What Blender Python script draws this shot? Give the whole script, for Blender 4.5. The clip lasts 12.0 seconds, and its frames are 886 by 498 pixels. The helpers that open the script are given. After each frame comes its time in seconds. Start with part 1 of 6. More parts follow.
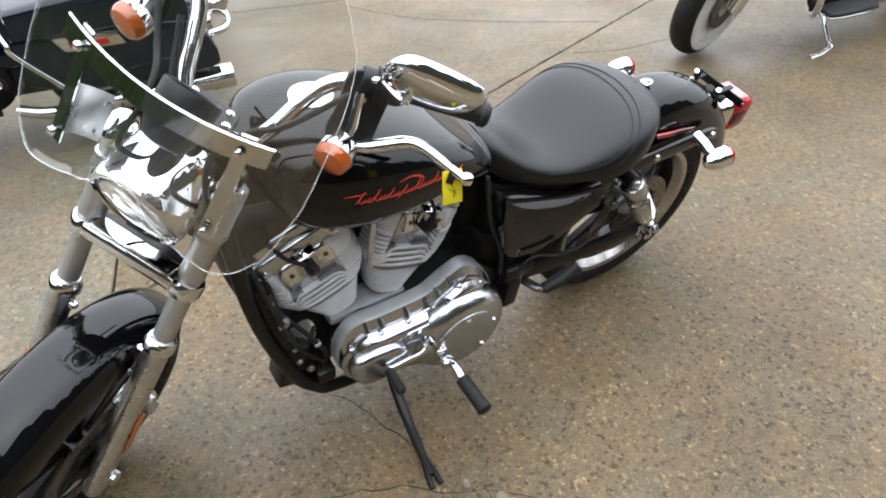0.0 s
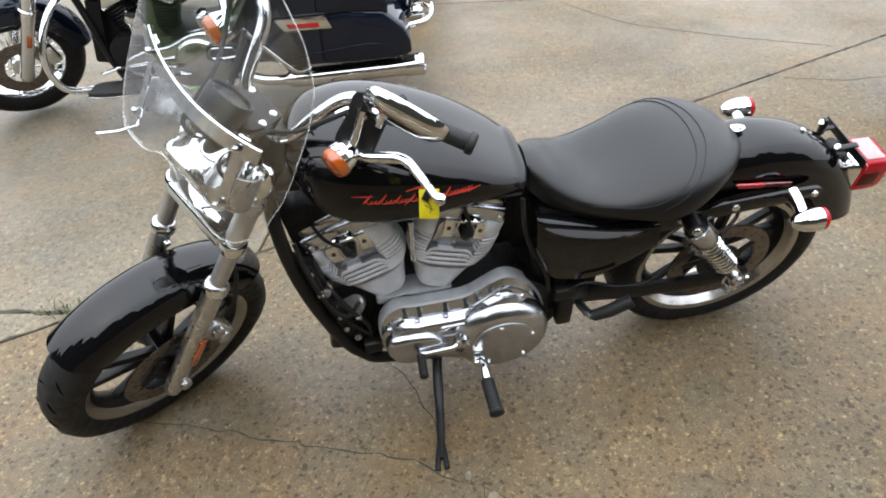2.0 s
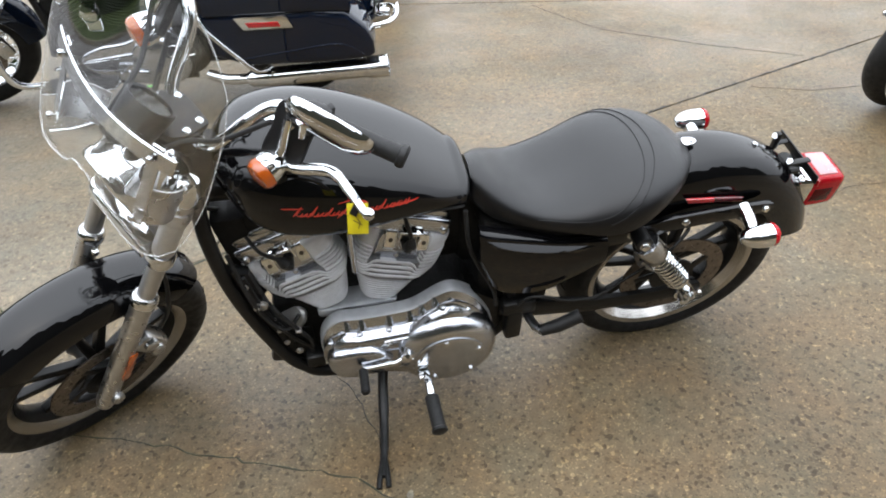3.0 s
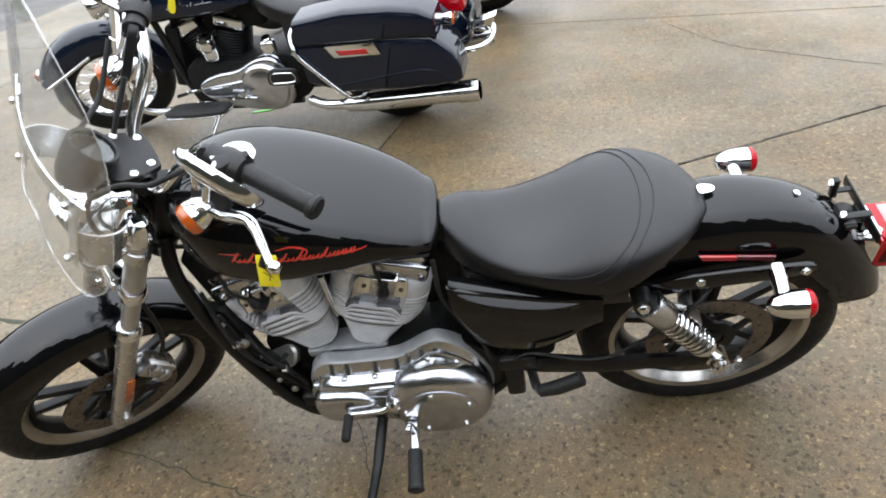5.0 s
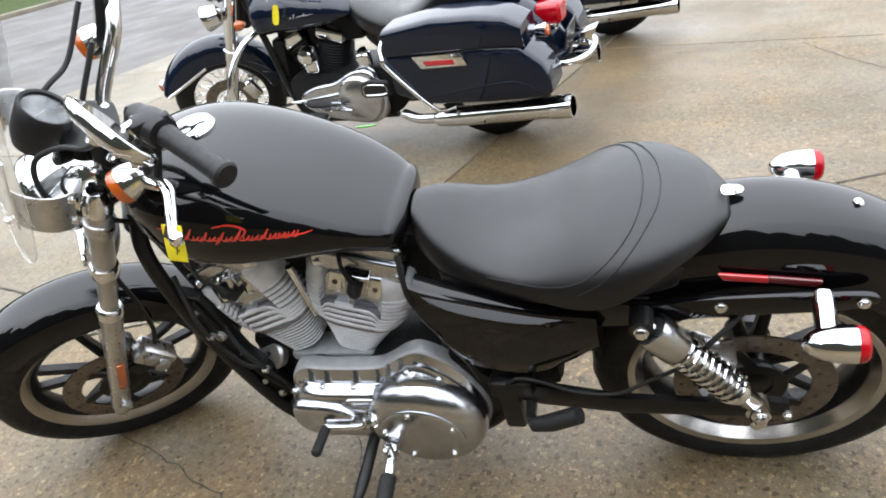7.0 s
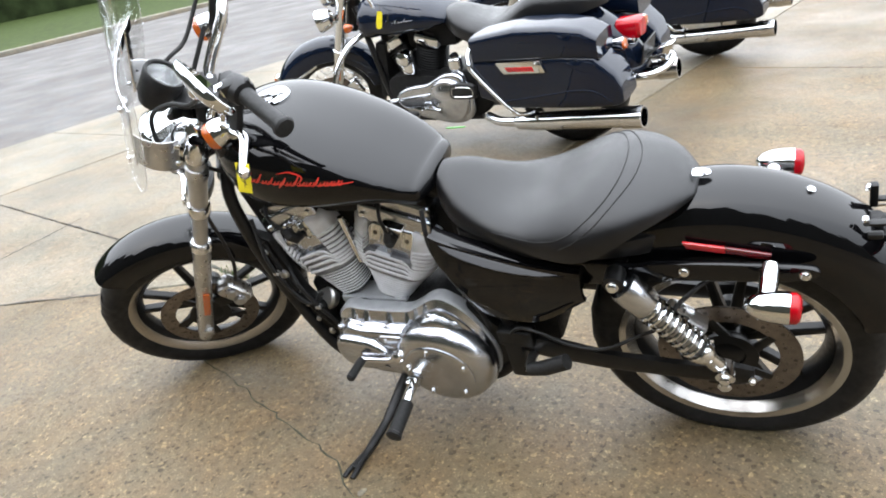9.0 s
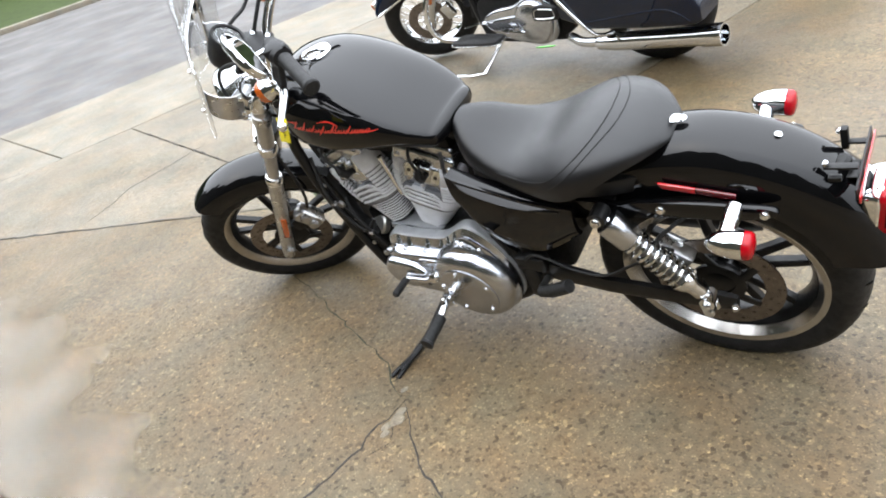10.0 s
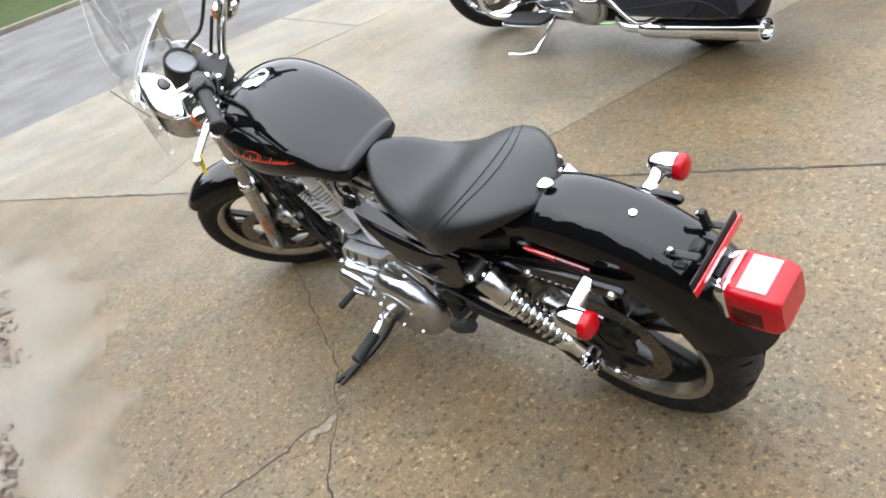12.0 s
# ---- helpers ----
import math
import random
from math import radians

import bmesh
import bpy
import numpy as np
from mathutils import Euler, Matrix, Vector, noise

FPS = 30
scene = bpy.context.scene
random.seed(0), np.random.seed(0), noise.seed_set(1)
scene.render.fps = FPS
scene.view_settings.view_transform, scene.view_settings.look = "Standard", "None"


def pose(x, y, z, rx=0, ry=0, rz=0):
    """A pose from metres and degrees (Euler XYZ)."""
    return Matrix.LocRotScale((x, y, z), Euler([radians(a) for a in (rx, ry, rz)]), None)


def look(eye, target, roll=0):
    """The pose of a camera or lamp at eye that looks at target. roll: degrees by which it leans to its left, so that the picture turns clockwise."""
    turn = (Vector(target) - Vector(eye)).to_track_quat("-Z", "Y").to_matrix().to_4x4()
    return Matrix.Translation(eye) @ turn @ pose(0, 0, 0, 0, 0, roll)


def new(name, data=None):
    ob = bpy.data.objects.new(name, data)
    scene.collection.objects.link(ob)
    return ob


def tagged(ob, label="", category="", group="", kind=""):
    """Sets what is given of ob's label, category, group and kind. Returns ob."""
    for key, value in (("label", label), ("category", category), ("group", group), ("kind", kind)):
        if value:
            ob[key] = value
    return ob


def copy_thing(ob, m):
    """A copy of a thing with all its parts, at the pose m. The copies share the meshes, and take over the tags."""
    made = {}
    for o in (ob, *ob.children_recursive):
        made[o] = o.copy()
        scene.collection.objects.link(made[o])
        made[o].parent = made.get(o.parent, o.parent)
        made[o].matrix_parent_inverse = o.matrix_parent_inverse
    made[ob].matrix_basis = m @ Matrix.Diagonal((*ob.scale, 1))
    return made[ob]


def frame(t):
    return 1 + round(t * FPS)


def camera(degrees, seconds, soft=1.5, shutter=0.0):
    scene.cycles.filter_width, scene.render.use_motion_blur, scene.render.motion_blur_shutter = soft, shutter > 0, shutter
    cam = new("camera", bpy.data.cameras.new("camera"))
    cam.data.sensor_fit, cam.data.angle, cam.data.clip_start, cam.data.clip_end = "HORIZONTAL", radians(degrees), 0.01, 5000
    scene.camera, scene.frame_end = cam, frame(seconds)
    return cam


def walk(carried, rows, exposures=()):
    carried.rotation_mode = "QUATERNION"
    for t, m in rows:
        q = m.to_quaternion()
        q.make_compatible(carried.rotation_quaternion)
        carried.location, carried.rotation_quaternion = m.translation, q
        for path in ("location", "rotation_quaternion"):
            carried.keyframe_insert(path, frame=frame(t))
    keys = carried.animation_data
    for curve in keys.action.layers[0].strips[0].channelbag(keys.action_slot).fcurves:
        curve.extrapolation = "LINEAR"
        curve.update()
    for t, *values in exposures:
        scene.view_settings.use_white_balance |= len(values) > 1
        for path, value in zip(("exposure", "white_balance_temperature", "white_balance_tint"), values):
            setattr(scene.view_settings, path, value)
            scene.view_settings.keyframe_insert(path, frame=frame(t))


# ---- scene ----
cam = camera(63.8, 12.0, 1.9)
PATH = [
    (0, (0.388, -1.149, 1.415), (0.974, 0.373, 0.257), -2.5),
    (0.5, (0.485, -1.21, 1.471), (0.769, 0.396, 0.313), -4.8),
    (1, (0.521, -1.206, 1.479), (0.754, 0.382, 0.286), -4.0),
    (1.5, (0.689, -1.264, 1.488), (0.81, 0.349, 0.313), -4.6),
    (2, (0.834, -1.324, 1.503), (0.753, 0.309, 0.351), -5.2),
    (2.5, (0.867, -1.284, 1.509), (0.791, 0.339, 0.342), -3.5),
    (3, (0.922, -1.262, 1.492), (0.896, 0.368, 0.335), -3.4),
    (3.2, (0.981, -1.269, 1.494), (0.849, 0.363, 0.345), -4.9),
    (4.8, (1.298, -1.125, 1.453), (0.818, 0.487, 0.371), -9.3),
    (5, (1.334, -1.092, 1.453), (0.833, 0.515, 0.373), -9.9),
    (5.5, (1.497, -1.057, 1.427), (0.803, 0.474, 0.344), -12.9),
    (6, (1.641, -1.049, 1.399), (0.785, 0.405, 0.325), -14.5),
    (6.5, (1.635, -0.977, 1.331), (0.697, 0.521, 0.396), -15.6),
    (7, (1.589, -0.88, 1.236), (0.693, 0.653, 0.315), -12.2),
    (7.5, (1.634, -0.882, 1.174), (0.595, 0.607, 0.336), -12.1),
    (7.7, (1.653, -0.904, 1.144), (0.559, 0.513, 0.251), -12.5),
    (9.3, (1.985, -1.055, 1.235), (0.81, 0.336, 0.407), -10.3),
    (9.5, (2.07, -1.057, 1.248), (0.807, 0.156, 0.28), -13.2),
    (10, (2.212, -0.998, 1.31), (0.825, 0.065, 0.337), -16.9),
    (10.5, (2.225, -0.886, 1.319), (0.891, 0.246, 0.35), -16.4),
    (11, (2.204, -0.756, 1.347), (0.901, 0.338, 0.297), -16.0),
    (11.5, (2.353, -0.636, 1.359), (0.926, 0.289, 0.305), -18.0),
    (12, (2.524, -0.507, 1.376), (0.958, 0.217, 0.364), -19.6),
]
walk(cam, [(t, look(eye, target, roll)) for t, eye, target, roll in PATH],
     ((0, -0.20), (2.5, -0.26), (5.0, -0.24), (6.5, 0.05), (7.5, 0.03), (9.5, 0.22), (10.5, 0.05), (12, 0.04)))

# ---- world and light: an overcast day on wet concrete ----
world = bpy.data.worlds.new("overcast_sky")
scene.world = world
world.use_nodes = True
wn, wl = world.node_tree.nodes, world.node_tree.links
sky = wn.new("ShaderNodeTexSky")
sky.sky_type, sky.sun_disc = "NISHITA", False
sky.sun_elevation, sky.sun_rotation = radians(52), radians(200)
sky.air_density, sky.dust_density, sky.ozone_density = 1.0, 6.0, 1.0
cloud = wn.new("ShaderNodeMixRGB")
cloud.inputs[0].default_value = 0.8
wl.new(sky.outputs[0], cloud.inputs[1])
# an overcast sky is about three times as bright overhead as at the horizon
aim, height, veil, deck = wn.new("ShaderNodeTexCoord"), wn.new("ShaderNodeSeparateXYZ"), wn.new("ShaderNodeMapRange"), wn.new("ShaderNodeMixRGB")
veil.inputs["To Min"].default_value, veil.inputs["To Max"].default_value = 0.42, 1.35
deck.blend_type, deck.inputs[0].default_value = "MULTIPLY", 1.0
deck.inputs[1].default_value = (37.0, 39.2, 42.6, 1)
for a, b in ((aim.outputs["Generated"], height.inputs[0]), (height.outputs[2], veil.inputs[0]), (veil.outputs[0], deck.inputs[2]), (deck.outputs[0], cloud.inputs[2])):
    wl.new(a, b)
wl.new(cloud.outputs[0], wn["Background"].inputs[0])
wn["Background"].inputs[1].default_value = 0.130
sun = new("sun", bpy.data.lights.new("sun", "SUN"))
sun.data.energy, sun.data.angle, sun.data.color = 1.5, radians(150), (1.0, 0.99, 0.97)
sun.matrix_world = look((-1.4, 4.0, 5.0), (0, 0, 0))


# ---- materials ----
def material(name, color=(0.5, 0.5, 0.5), rough=0.5, metal=0.0, coat=0.0, **extra):
    m = bpy.data.materials.new(name)
    m.use_nodes = True
    b = m.node_tree.nodes["Principled BSDF"]
    b.inputs["Base Color"].default_value = (*color, 1)
    b.inputs["Roughness"].default_value = rough
    b.inputs["Metallic"].default_value = metal
    b.inputs["Coat Weight"].default_value = coat
    b.inputs["Coat Roughness"].default_value = 0.03
    for key, value in extra.items():
        b.inputs[key.replace("_", " ")].default_value = value
    return m


def node(m, kind, **values):
    n = m.node_tree.nodes.new(kind)
    for key, value in values.items():
        n.inputs[key.replace("_", " ")].default_value = value
    return n


def link(m, a, b):
    m.node_tree.links.new(a, b)


def vary(m, scale=20.0, low=0.8, high=1.15, rough=0.0, bump=0.0, bump_scale=200.0, detail=4.0, patch=0.0):
    """Grain and wear: colour varied by noise at two scales, roughness too, and fine relief."""
    b = m.node_tree.nodes["Principled BSDF"]
    where = node(m, "ShaderNodeTexCoord")
    n1 = node(m, "ShaderNodeTexNoise", Scale=scale, Detail=detail)
    link(m, where.outputs["Object"], n1.inputs["Vector"])
    ramp = node(m, "ShaderNodeMapRange", To_Min=low, To_Max=high)
    ramp.inputs["From Min"].default_value, ramp.inputs["From Max"].default_value = 0.3, 0.7
    link(m, n1.outputs["Fac"], ramp.inputs["Value"])
    mul = node(m, "ShaderNodeMixRGB")
    mul.blend_type, mul.inputs[0].default_value = "MULTIPLY", 1.0
    mul.inputs[1].default_value = b.inputs["Base Color"].default_value
    link(m, ramp.outputs[0], mul.inputs[2])
    link(m, mul.outputs[0], b.inputs["Base Color"])
    if rough:
        n2 = node(m, "ShaderNodeTexNoise", Scale=scale * 2.7, Detail=5.0)
        link(m, where.outputs["Object"], n2.inputs["Vector"])
        base = b.inputs["Roughness"].default_value
        r2 = node(m, "ShaderNodeMapRange", To_Min=max(0.0, base - rough), To_Max=base + rough)
        r2.inputs["From Min"].default_value, r2.inputs["From Max"].default_value = 0.3, 0.7
        link(m, n2.outputs["Fac"], r2.inputs["Value"])
        link(m, r2.outputs[0], b.inputs["Roughness"])
    if bump:
        n3 = node(m, "ShaderNodeTexNoise", Scale=bump_scale, Detail=3.0)
        link(m, where.outputs["Object"], n3.inputs["Vector"])
        bp = node(m, "ShaderNodeBump", Strength=bump, Distance=0.001)
        link(m, n3.outputs["Fac"], bp.inputs["Height"])
        link(m, bp.outputs[0], b.inputs["Normal"])
    return m


paint_black = vary(material("gloss_black_paint", (0.002, 0.002, 0.0023), 0.12, coat=1.0, Specular_IOR_Level=0.0, Coat_IOR=1.40), 60, 0.8, 1.3, 0.03)
paint_blue = vary(material("dark_blue_paint", (0.003, 0.006, 0.014), 0.15, coat=1.0, Specular_IOR_Level=0.0, Coat_IOR=1.45), 60, 0.8, 1.3, 0.03)
frame_black = vary(material("satin_black_frame", (0.004, 0.004, 0.004), 0.38, Specular_IOR_Level=0.3), 40, 0.7, 1.4, 0.1, 0.1, 300)
plastic_black = vary(material("black_plastic", (0.006, 0.006, 0.0065), 0.45, Specular_IOR_Level=0.35), 50, 0.8, 1.3, 0.08, 0.15, 500)
# Black for castings and filler blocks; between the fins it stands in for shade.
fin_gap = vary(material("black_casting_and_fin_shade", (0.005, 0.005, 0.005), 0.6, Specular_IOR_Level=0.2), 40, 0.7, 1.4, 0.1, 0.2, 300)
rubber = vary(material("black_rubber", (0.006, 0.006, 0.006), 0.6, Specular_IOR_Level=0.38), 60, 0.7, 1.5, 0.1, 0.3, 400)
tyre_rubber = vary(material("tyre_rubber", (0.0045, 0.0045, 0.0045), 0.6, Specular_IOR_Level=0.3), 18, 0.6, 1.9, 0.12, 0.4, 250)
vinyl = vary(material("black_vinyl", (0.004, 0.004, 0.0045), 0.34, Specular_IOR_Level=0.37), 12, 0.85, 1.2, 0.05, 0.4, 900)
chrome = vary(material("chrome", (0.74, 0.75, 0.76), 0.05, 1.0), 30, 0.94, 1.02, 0.03)
polished = vary(material("polished_aluminium", (0.50, 0.515, 0.545), 0.22, 1.0), 25, 0.88, 1.06, 0.05)
brushed = vary(material("satin_aluminium", (0.54, 0.54, 0.54), 0.30, 1.0), 25, 0.88, 1.08, 0.05)
satin_tube = vary(material("satin_fork_tube", (0.48, 0.475, 0.46), 0.34, 0.9), 30, 0.9, 1.06, 0.04)
silver_coat = vary(material("silver_powder_coat", (0.29, 0.30, 0.31), 0.40, 0.25), 35, 0.85, 1.12, 0.08, 0.15, 600)
# Darker grey for the head core: shade between the head fins as colour.
head_core = vary(material("head_gap_shade_grey", (0.15, 0.15, 0.155), 0.5), 35, 0.7, 1.2, 0.08, 0.15, 600)
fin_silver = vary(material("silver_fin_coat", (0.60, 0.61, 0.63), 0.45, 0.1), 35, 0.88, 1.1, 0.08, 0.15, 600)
rim_metal = vary(material("machined_rim", (0.50, 0.48, 0.455), 0.22, 1.0), 20, 0.92, 1.05, 0.03)
disc_steel = vary(material("brake_disc_steel", (0.20, 0.175, 0.155), 0.33, 1.0), 40, 0.75, 1.2, 0.1)
red_lens = material("red_lens", (0.40, 0.002, 0.008), 0.10, Specular_IOR_Level=0.25)
red_lens.node_tree.nodes["Principled BSDF"].inputs["Transmission Weight"].default_value = 0.35
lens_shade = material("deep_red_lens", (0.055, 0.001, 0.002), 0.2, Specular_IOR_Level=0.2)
amber_lens = material("amber_lens", (0.52, 0.10, 0.008), 0.1, coat=1.0)
amber_lens.node_tree.nodes["Principled BSDF"].inputs["Transmission Weight"].default_value = 0.3
clear_lens = material("clear_lens", (0.92, 0.92, 0.92), 0.03, Transmission_Weight=1.0, IOR=1.45)
windscreen_glass = bpy.data.materials.new("clear_polycarbonate")
windscreen_glass.use_nodes = True
gn = windscreen_glass.node_tree.nodes
gn.remove(gn["Principled BSDF"])
see, shine, blend, fres, curve_up = gn.new("ShaderNodeBsdfTransparent"), gn.new("ShaderNodeBsdfGlossy"), gn.new("ShaderNodeMixShader"), gn.new("ShaderNodeLayerWeight"), gn.new("ShaderNodeMapRange")
see.inputs[0].default_value = (0.985, 0.99, 0.99, 1)
shine.inputs["Roughness"].default_value = 0.02
fres.inputs[0].default_value = 0.14
curve_up.inputs["To Min"].default_value, curve_up.inputs["To Max"].default_value = 0.065, 0.60
for a, b in ((fres.outputs["Facing"], curve_up.inputs[0]), (curve_up.outputs[0], blend.inputs[0]), (see.outputs[0], blend.inputs[1]), (shine.outputs[0], blend.inputs[2]), (blend.outputs[0], gn["Material Output"].inputs[0])):
    windscreen_glass.node_tree.links.new(a, b)
dial_glass = windscreen_glass.copy()
dial_glass.name = "instrument_glass"
dial_glass.node_tree.nodes["Map Range"].inputs["To Min"].default_value, dial_glass.node_tree.nodes["Map Range"].inputs["To Max"].default_value = 0.008, 0.10
clear_edge = material("clear_sheet_edge", (0.86, 0.88, 0.88), 0.25, Transmission_Weight=0.5, Alpha=0.4)
mirror_glass = material("mirror_glass", (0.9, 0.9, 0.9), 0.01, 1.0)
tag_yellow = vary(material("yellow_tag", (0.60, 0.50, 0.01), 0.45), 40, 0.9, 1.05)
ink = material("dark_ink", (0.04, 0.03, 0.02), 0.5)
mark_red = material("red_decal", (0.48, 0.03, 0.02), 0.25, coat=0.6)
reflector_red = material("red_reflector", (0.36, 0.006, 0.010), 0.12, coat=1.0)
reflector_dark = material("shaded_red_reflector", (0.09, 0.003, 0.006), 0.12, coat=1.0)
dial_face = vary(material("dial_face", (0.10, 0.10, 0.105), 0.4), 30, 0.9, 1.05)
groove_black = material("tread_groove_black", (0.0015, 0.0015, 0.0015), 0.9, Specular_IOR_Level=0.05)
whitewall = vary(material("whitewall_rubber", (0.50, 0.50, 0.48), 0.6), 30, 0.8, 1.05)


# ---- mesh builders ----
def part(name, bm, mat, parent, label="", smooth=38):
    """Links a bmesh as one mesh object under a thing or a part."""
    bmesh.ops.recalc_face_normals(bm, faces=bm.faces)
    me = bpy.data.meshes.new(name)
    bm.to_mesh(me)
    bm.free()
    me.materials.append(mat)
    me.shade_smooth()
    me.set_sharp_from_angle(angle=radians(smooth))
    ob = new(name, me)
    ob.parent = parent
    if label:
        tagged(ob, label)
    return ob


def thing(name, label, category, m=None, group="", kind=""):
    ob = new(name)
    ob.empty_display_size = 0.1
    if m is not None:
        ob.matrix_world = m
    return tagged(ob, label, category, group, kind)


def turned(bm, m):
    bmesh.ops.transform(bm, matrix=m, verts=bm.verts)
    return bm


def join(*bms):
    """Several pieces of one and the same part in one bmesh."""
    out = bms[0]
    for b in bms[1:]:
        me = bpy.data.meshes.new("tmp")
        b.to_mesh(me)
        b.free()
        out.from_mesh(me)
        bpy.data.meshes.remove(me)
    return out


def curve(points, n=6):
    """A smooth line through the points."""
    p = [Vector(q) for q in points]
    p = [2 * p[0] - p[1]] + p + [2 * p[-1] - p[-2]]
    out = []
    for i in range(1, len(p) - 2):
        for k in range(n):
            t = k / n
            a, b, c, d = p[i - 1:i + 3]
            out.append(0.5 * (2 * b + (c - a) * t + (2 * a - 5 * b + 4 * c - d) * t * t + (3 * b - a - 3 * c + d) * t ** 3))
    return out + [p[-2]]


def spline(table):
    """A smooth function through (x, value) pairs."""
    xs, vs = np.array([a for a, _ in table], float), np.array([b for _, b in table], float)
    slope = np.gradient(vs, xs)

    def at(x):
        x = min(max(x, xs[0]), xs[-1])
        i = min(max(int(np.searchsorted(xs, x)) - 1, 0), len(xs) - 2)
        h = xs[i + 1] - xs[i]
        t = (x - xs[i]) / h
        return float((2 * t ** 3 - 3 * t ** 2 + 1) * vs[i] + (t ** 3 - 2 * t ** 2 + t) * h * slope[i]
                     + (3 * t ** 2 - 2 * t ** 3) * vs[i + 1] + (t ** 3 - t ** 2) * h * slope[i + 1])
    return at


def eased(table, reach=0.016):
    """The same function with its bends evened out over a short reach, for glossy skins."""
    at = spline(table)
    x0, x1 = table[0][0], table[-1][0]
    xs = np.linspace(x0, x1, 321)
    vs = np.array([at(x) for x in xs])
    step = (x1 - x0) / 320
    n = int(3 * reach / step)
    core = np.exp(-0.5 * (np.arange(-n, n + 1) * step / reach) ** 2)
    core /= core.sum()
    long = np.concatenate([2 * vs[0] - vs[n:0:-1], vs, 2 * vs[-1] - vs[-2:-n - 2:-1]])
    even = np.convolve(long, core, "valid")
    return lambda x: float(np.interp(x, xs, even))


def skin(bm, rings, closed=True, caps=True, loop=False):
    """Faces between rings of points; loop: the last ring meets the first."""
    rows = [[bm.verts.new(p) for p in ring] for ring in rings]
    pairs = list(zip(rows, rows[1:])) + ([(rows[-1], rows[0])] if loop else [])
    n = len(rows[0])
    for a, b in pairs:
        for i in range(n if closed else n - 1):
            j = (i + 1) % n
            bm.faces.new((a[i], a[j], b[j], b[i]))
    if caps and not loop and closed:
        bm.faces.new(rows[0][::-1])
        bm.faces.new(rows[-1])
    return bm


def loft(rings, closed=True, caps=True, loop=False):
    return skin(bmesh.new(), rings, closed, caps, loop)


def tube(points, radius, seg=12, caps=True, flat=1.0):
    """A round bar along a line; radius may be a list, one for each point."""
    p = [Vector(q) for q in points]
    radii = radius if isinstance(radius, (list, tuple)) else [radius] * len(p)
    up = None
    rings = []
    for i, q in enumerate(p):
        d = (p[min(i + 1, len(p) - 1)] - p[max(i - 1, 0)]).normalized()
        if up is None:
            up = d.orthogonal().normalized()
        up = (up - d * up.dot(d)).normalized()
        side = d.cross(up)
        rings.append([q + (up * math.cos(a) + side * math.sin(a) * flat) * radii[i] for a in [2 * math.pi * k / seg for k in range(seg)]])
    return loft(rings, True, caps)


def lathe(profile, origin, axis, seg=32, closed=False, ends=True):
    """Turns (radius, height) pairs round an axis; closed: the profile is a loop."""
    o, d = Vector(origin), Vector(axis).normalized()
    u = d.orthogonal().normalized()
    v = d.cross(u)
    rings = [[o + d * h + (u * math.cos(a) + v * math.sin(a)) * max(r, 1e-4) for a in [2 * math.pi * k / seg for k in range(seg)]] for r, h in profile]
    return loft(rings, True, ends and not closed, closed)


def box(size, centre, bevel=0.0, m=None, seg=2):
    bm = bmesh.new()
    bmesh.ops.create_cube(bm, size=1.0)
    bmesh.ops.transform(bm, matrix=Matrix.Diagonal((*size, 1)), verts=bm.verts)
    if bevel:
        bmesh.ops.bevel(bm, geom=bm.edges[:], offset=bevel, segments=seg, affect="EDGES", profile=0.5)
    if m is not None:
        bmesh.ops.transform(bm, matrix=m, verts=bm.verts)
    bmesh.ops.translate(bm, vec=centre, verts=bm.verts)
    return bm


def slab(outline, low, high, bevel=0.0, axis="y", seg=2):
    """A flat plate with the given outline, (y, z) for axis x, (x, z) for y, (x, y) for z, from low to high, its edges rounded."""
    bm = bmesh.new()

    def place(a, b, h):
        return {"x": (h, a, b), "y": (a, h, b), "z": (a, b, h)}[axis]
    rows = [[bm.verts.new(place(a, b, h)) for a, b in outline] for h in (low, high)]
    n = len(outline)
    bm.faces.new(rows[0][::-1])
    bm.faces.new(rows[1])
    for i in range(n):
        j = (i + 1) % n
        bm.faces.new((rows[0][i], rows[0][j], rows[1][j], rows[1][i]))
    bmesh.ops.recalc_face_normals(bm, faces=bm.faces)
    if bevel:
        rims = [e for e in bm.edges if len(e.link_faces) == 2 and any(len(f.verts) == n for f in e.link_faces)]
        bmesh.ops.bevel(bm, geom=rims, offset=bevel, segments=seg, affect="EDGES", profile=0.5)
    return bm


def round_outline(points, n=5, closed=True):
    """A smooth closed outline through 2D points."""
    p = [Vector((a, b, 0)) for a, b in points]
    out, k = [], len(p)
    for i in range(k):
        a, b, c, d = p[i - 1], p[i], p[(i + 1) % k], p[(i + 2) % k]
        for j in range(n):
            t = j / n
            q = 0.5 * (2 * b + (c - a) * t + (2 * a - 5 * b + 4 * c - d) * t * t + (3 * b - a - 3 * c + d) * t ** 3)
            out.append((q.x, q.y))
    return out


def bolt(origin, axis, r=0.008, h=0.008):
    return lathe([(r * 1.25, 0), (r * 1.25, h * 0.35), (r, h * 0.4), (r, h * 0.85), (r * 0.8, h), (0, h)], origin, axis, 12)


def spring(a, b, r, wire, turns, seg=14):
    a, b = Vector(a), Vector(b)
    d = (b - a).normalized()
    u = d.orthogonal().normalized()
    v = d.cross(u)
    n = int(turns * seg)
    return tube([a.lerp(b, i / n) + (u * math.cos(2 * math.pi * i / seg) + v * math.sin(2 * math.pi * i / seg)) * r for i in range(n + 1)], wire, 8)


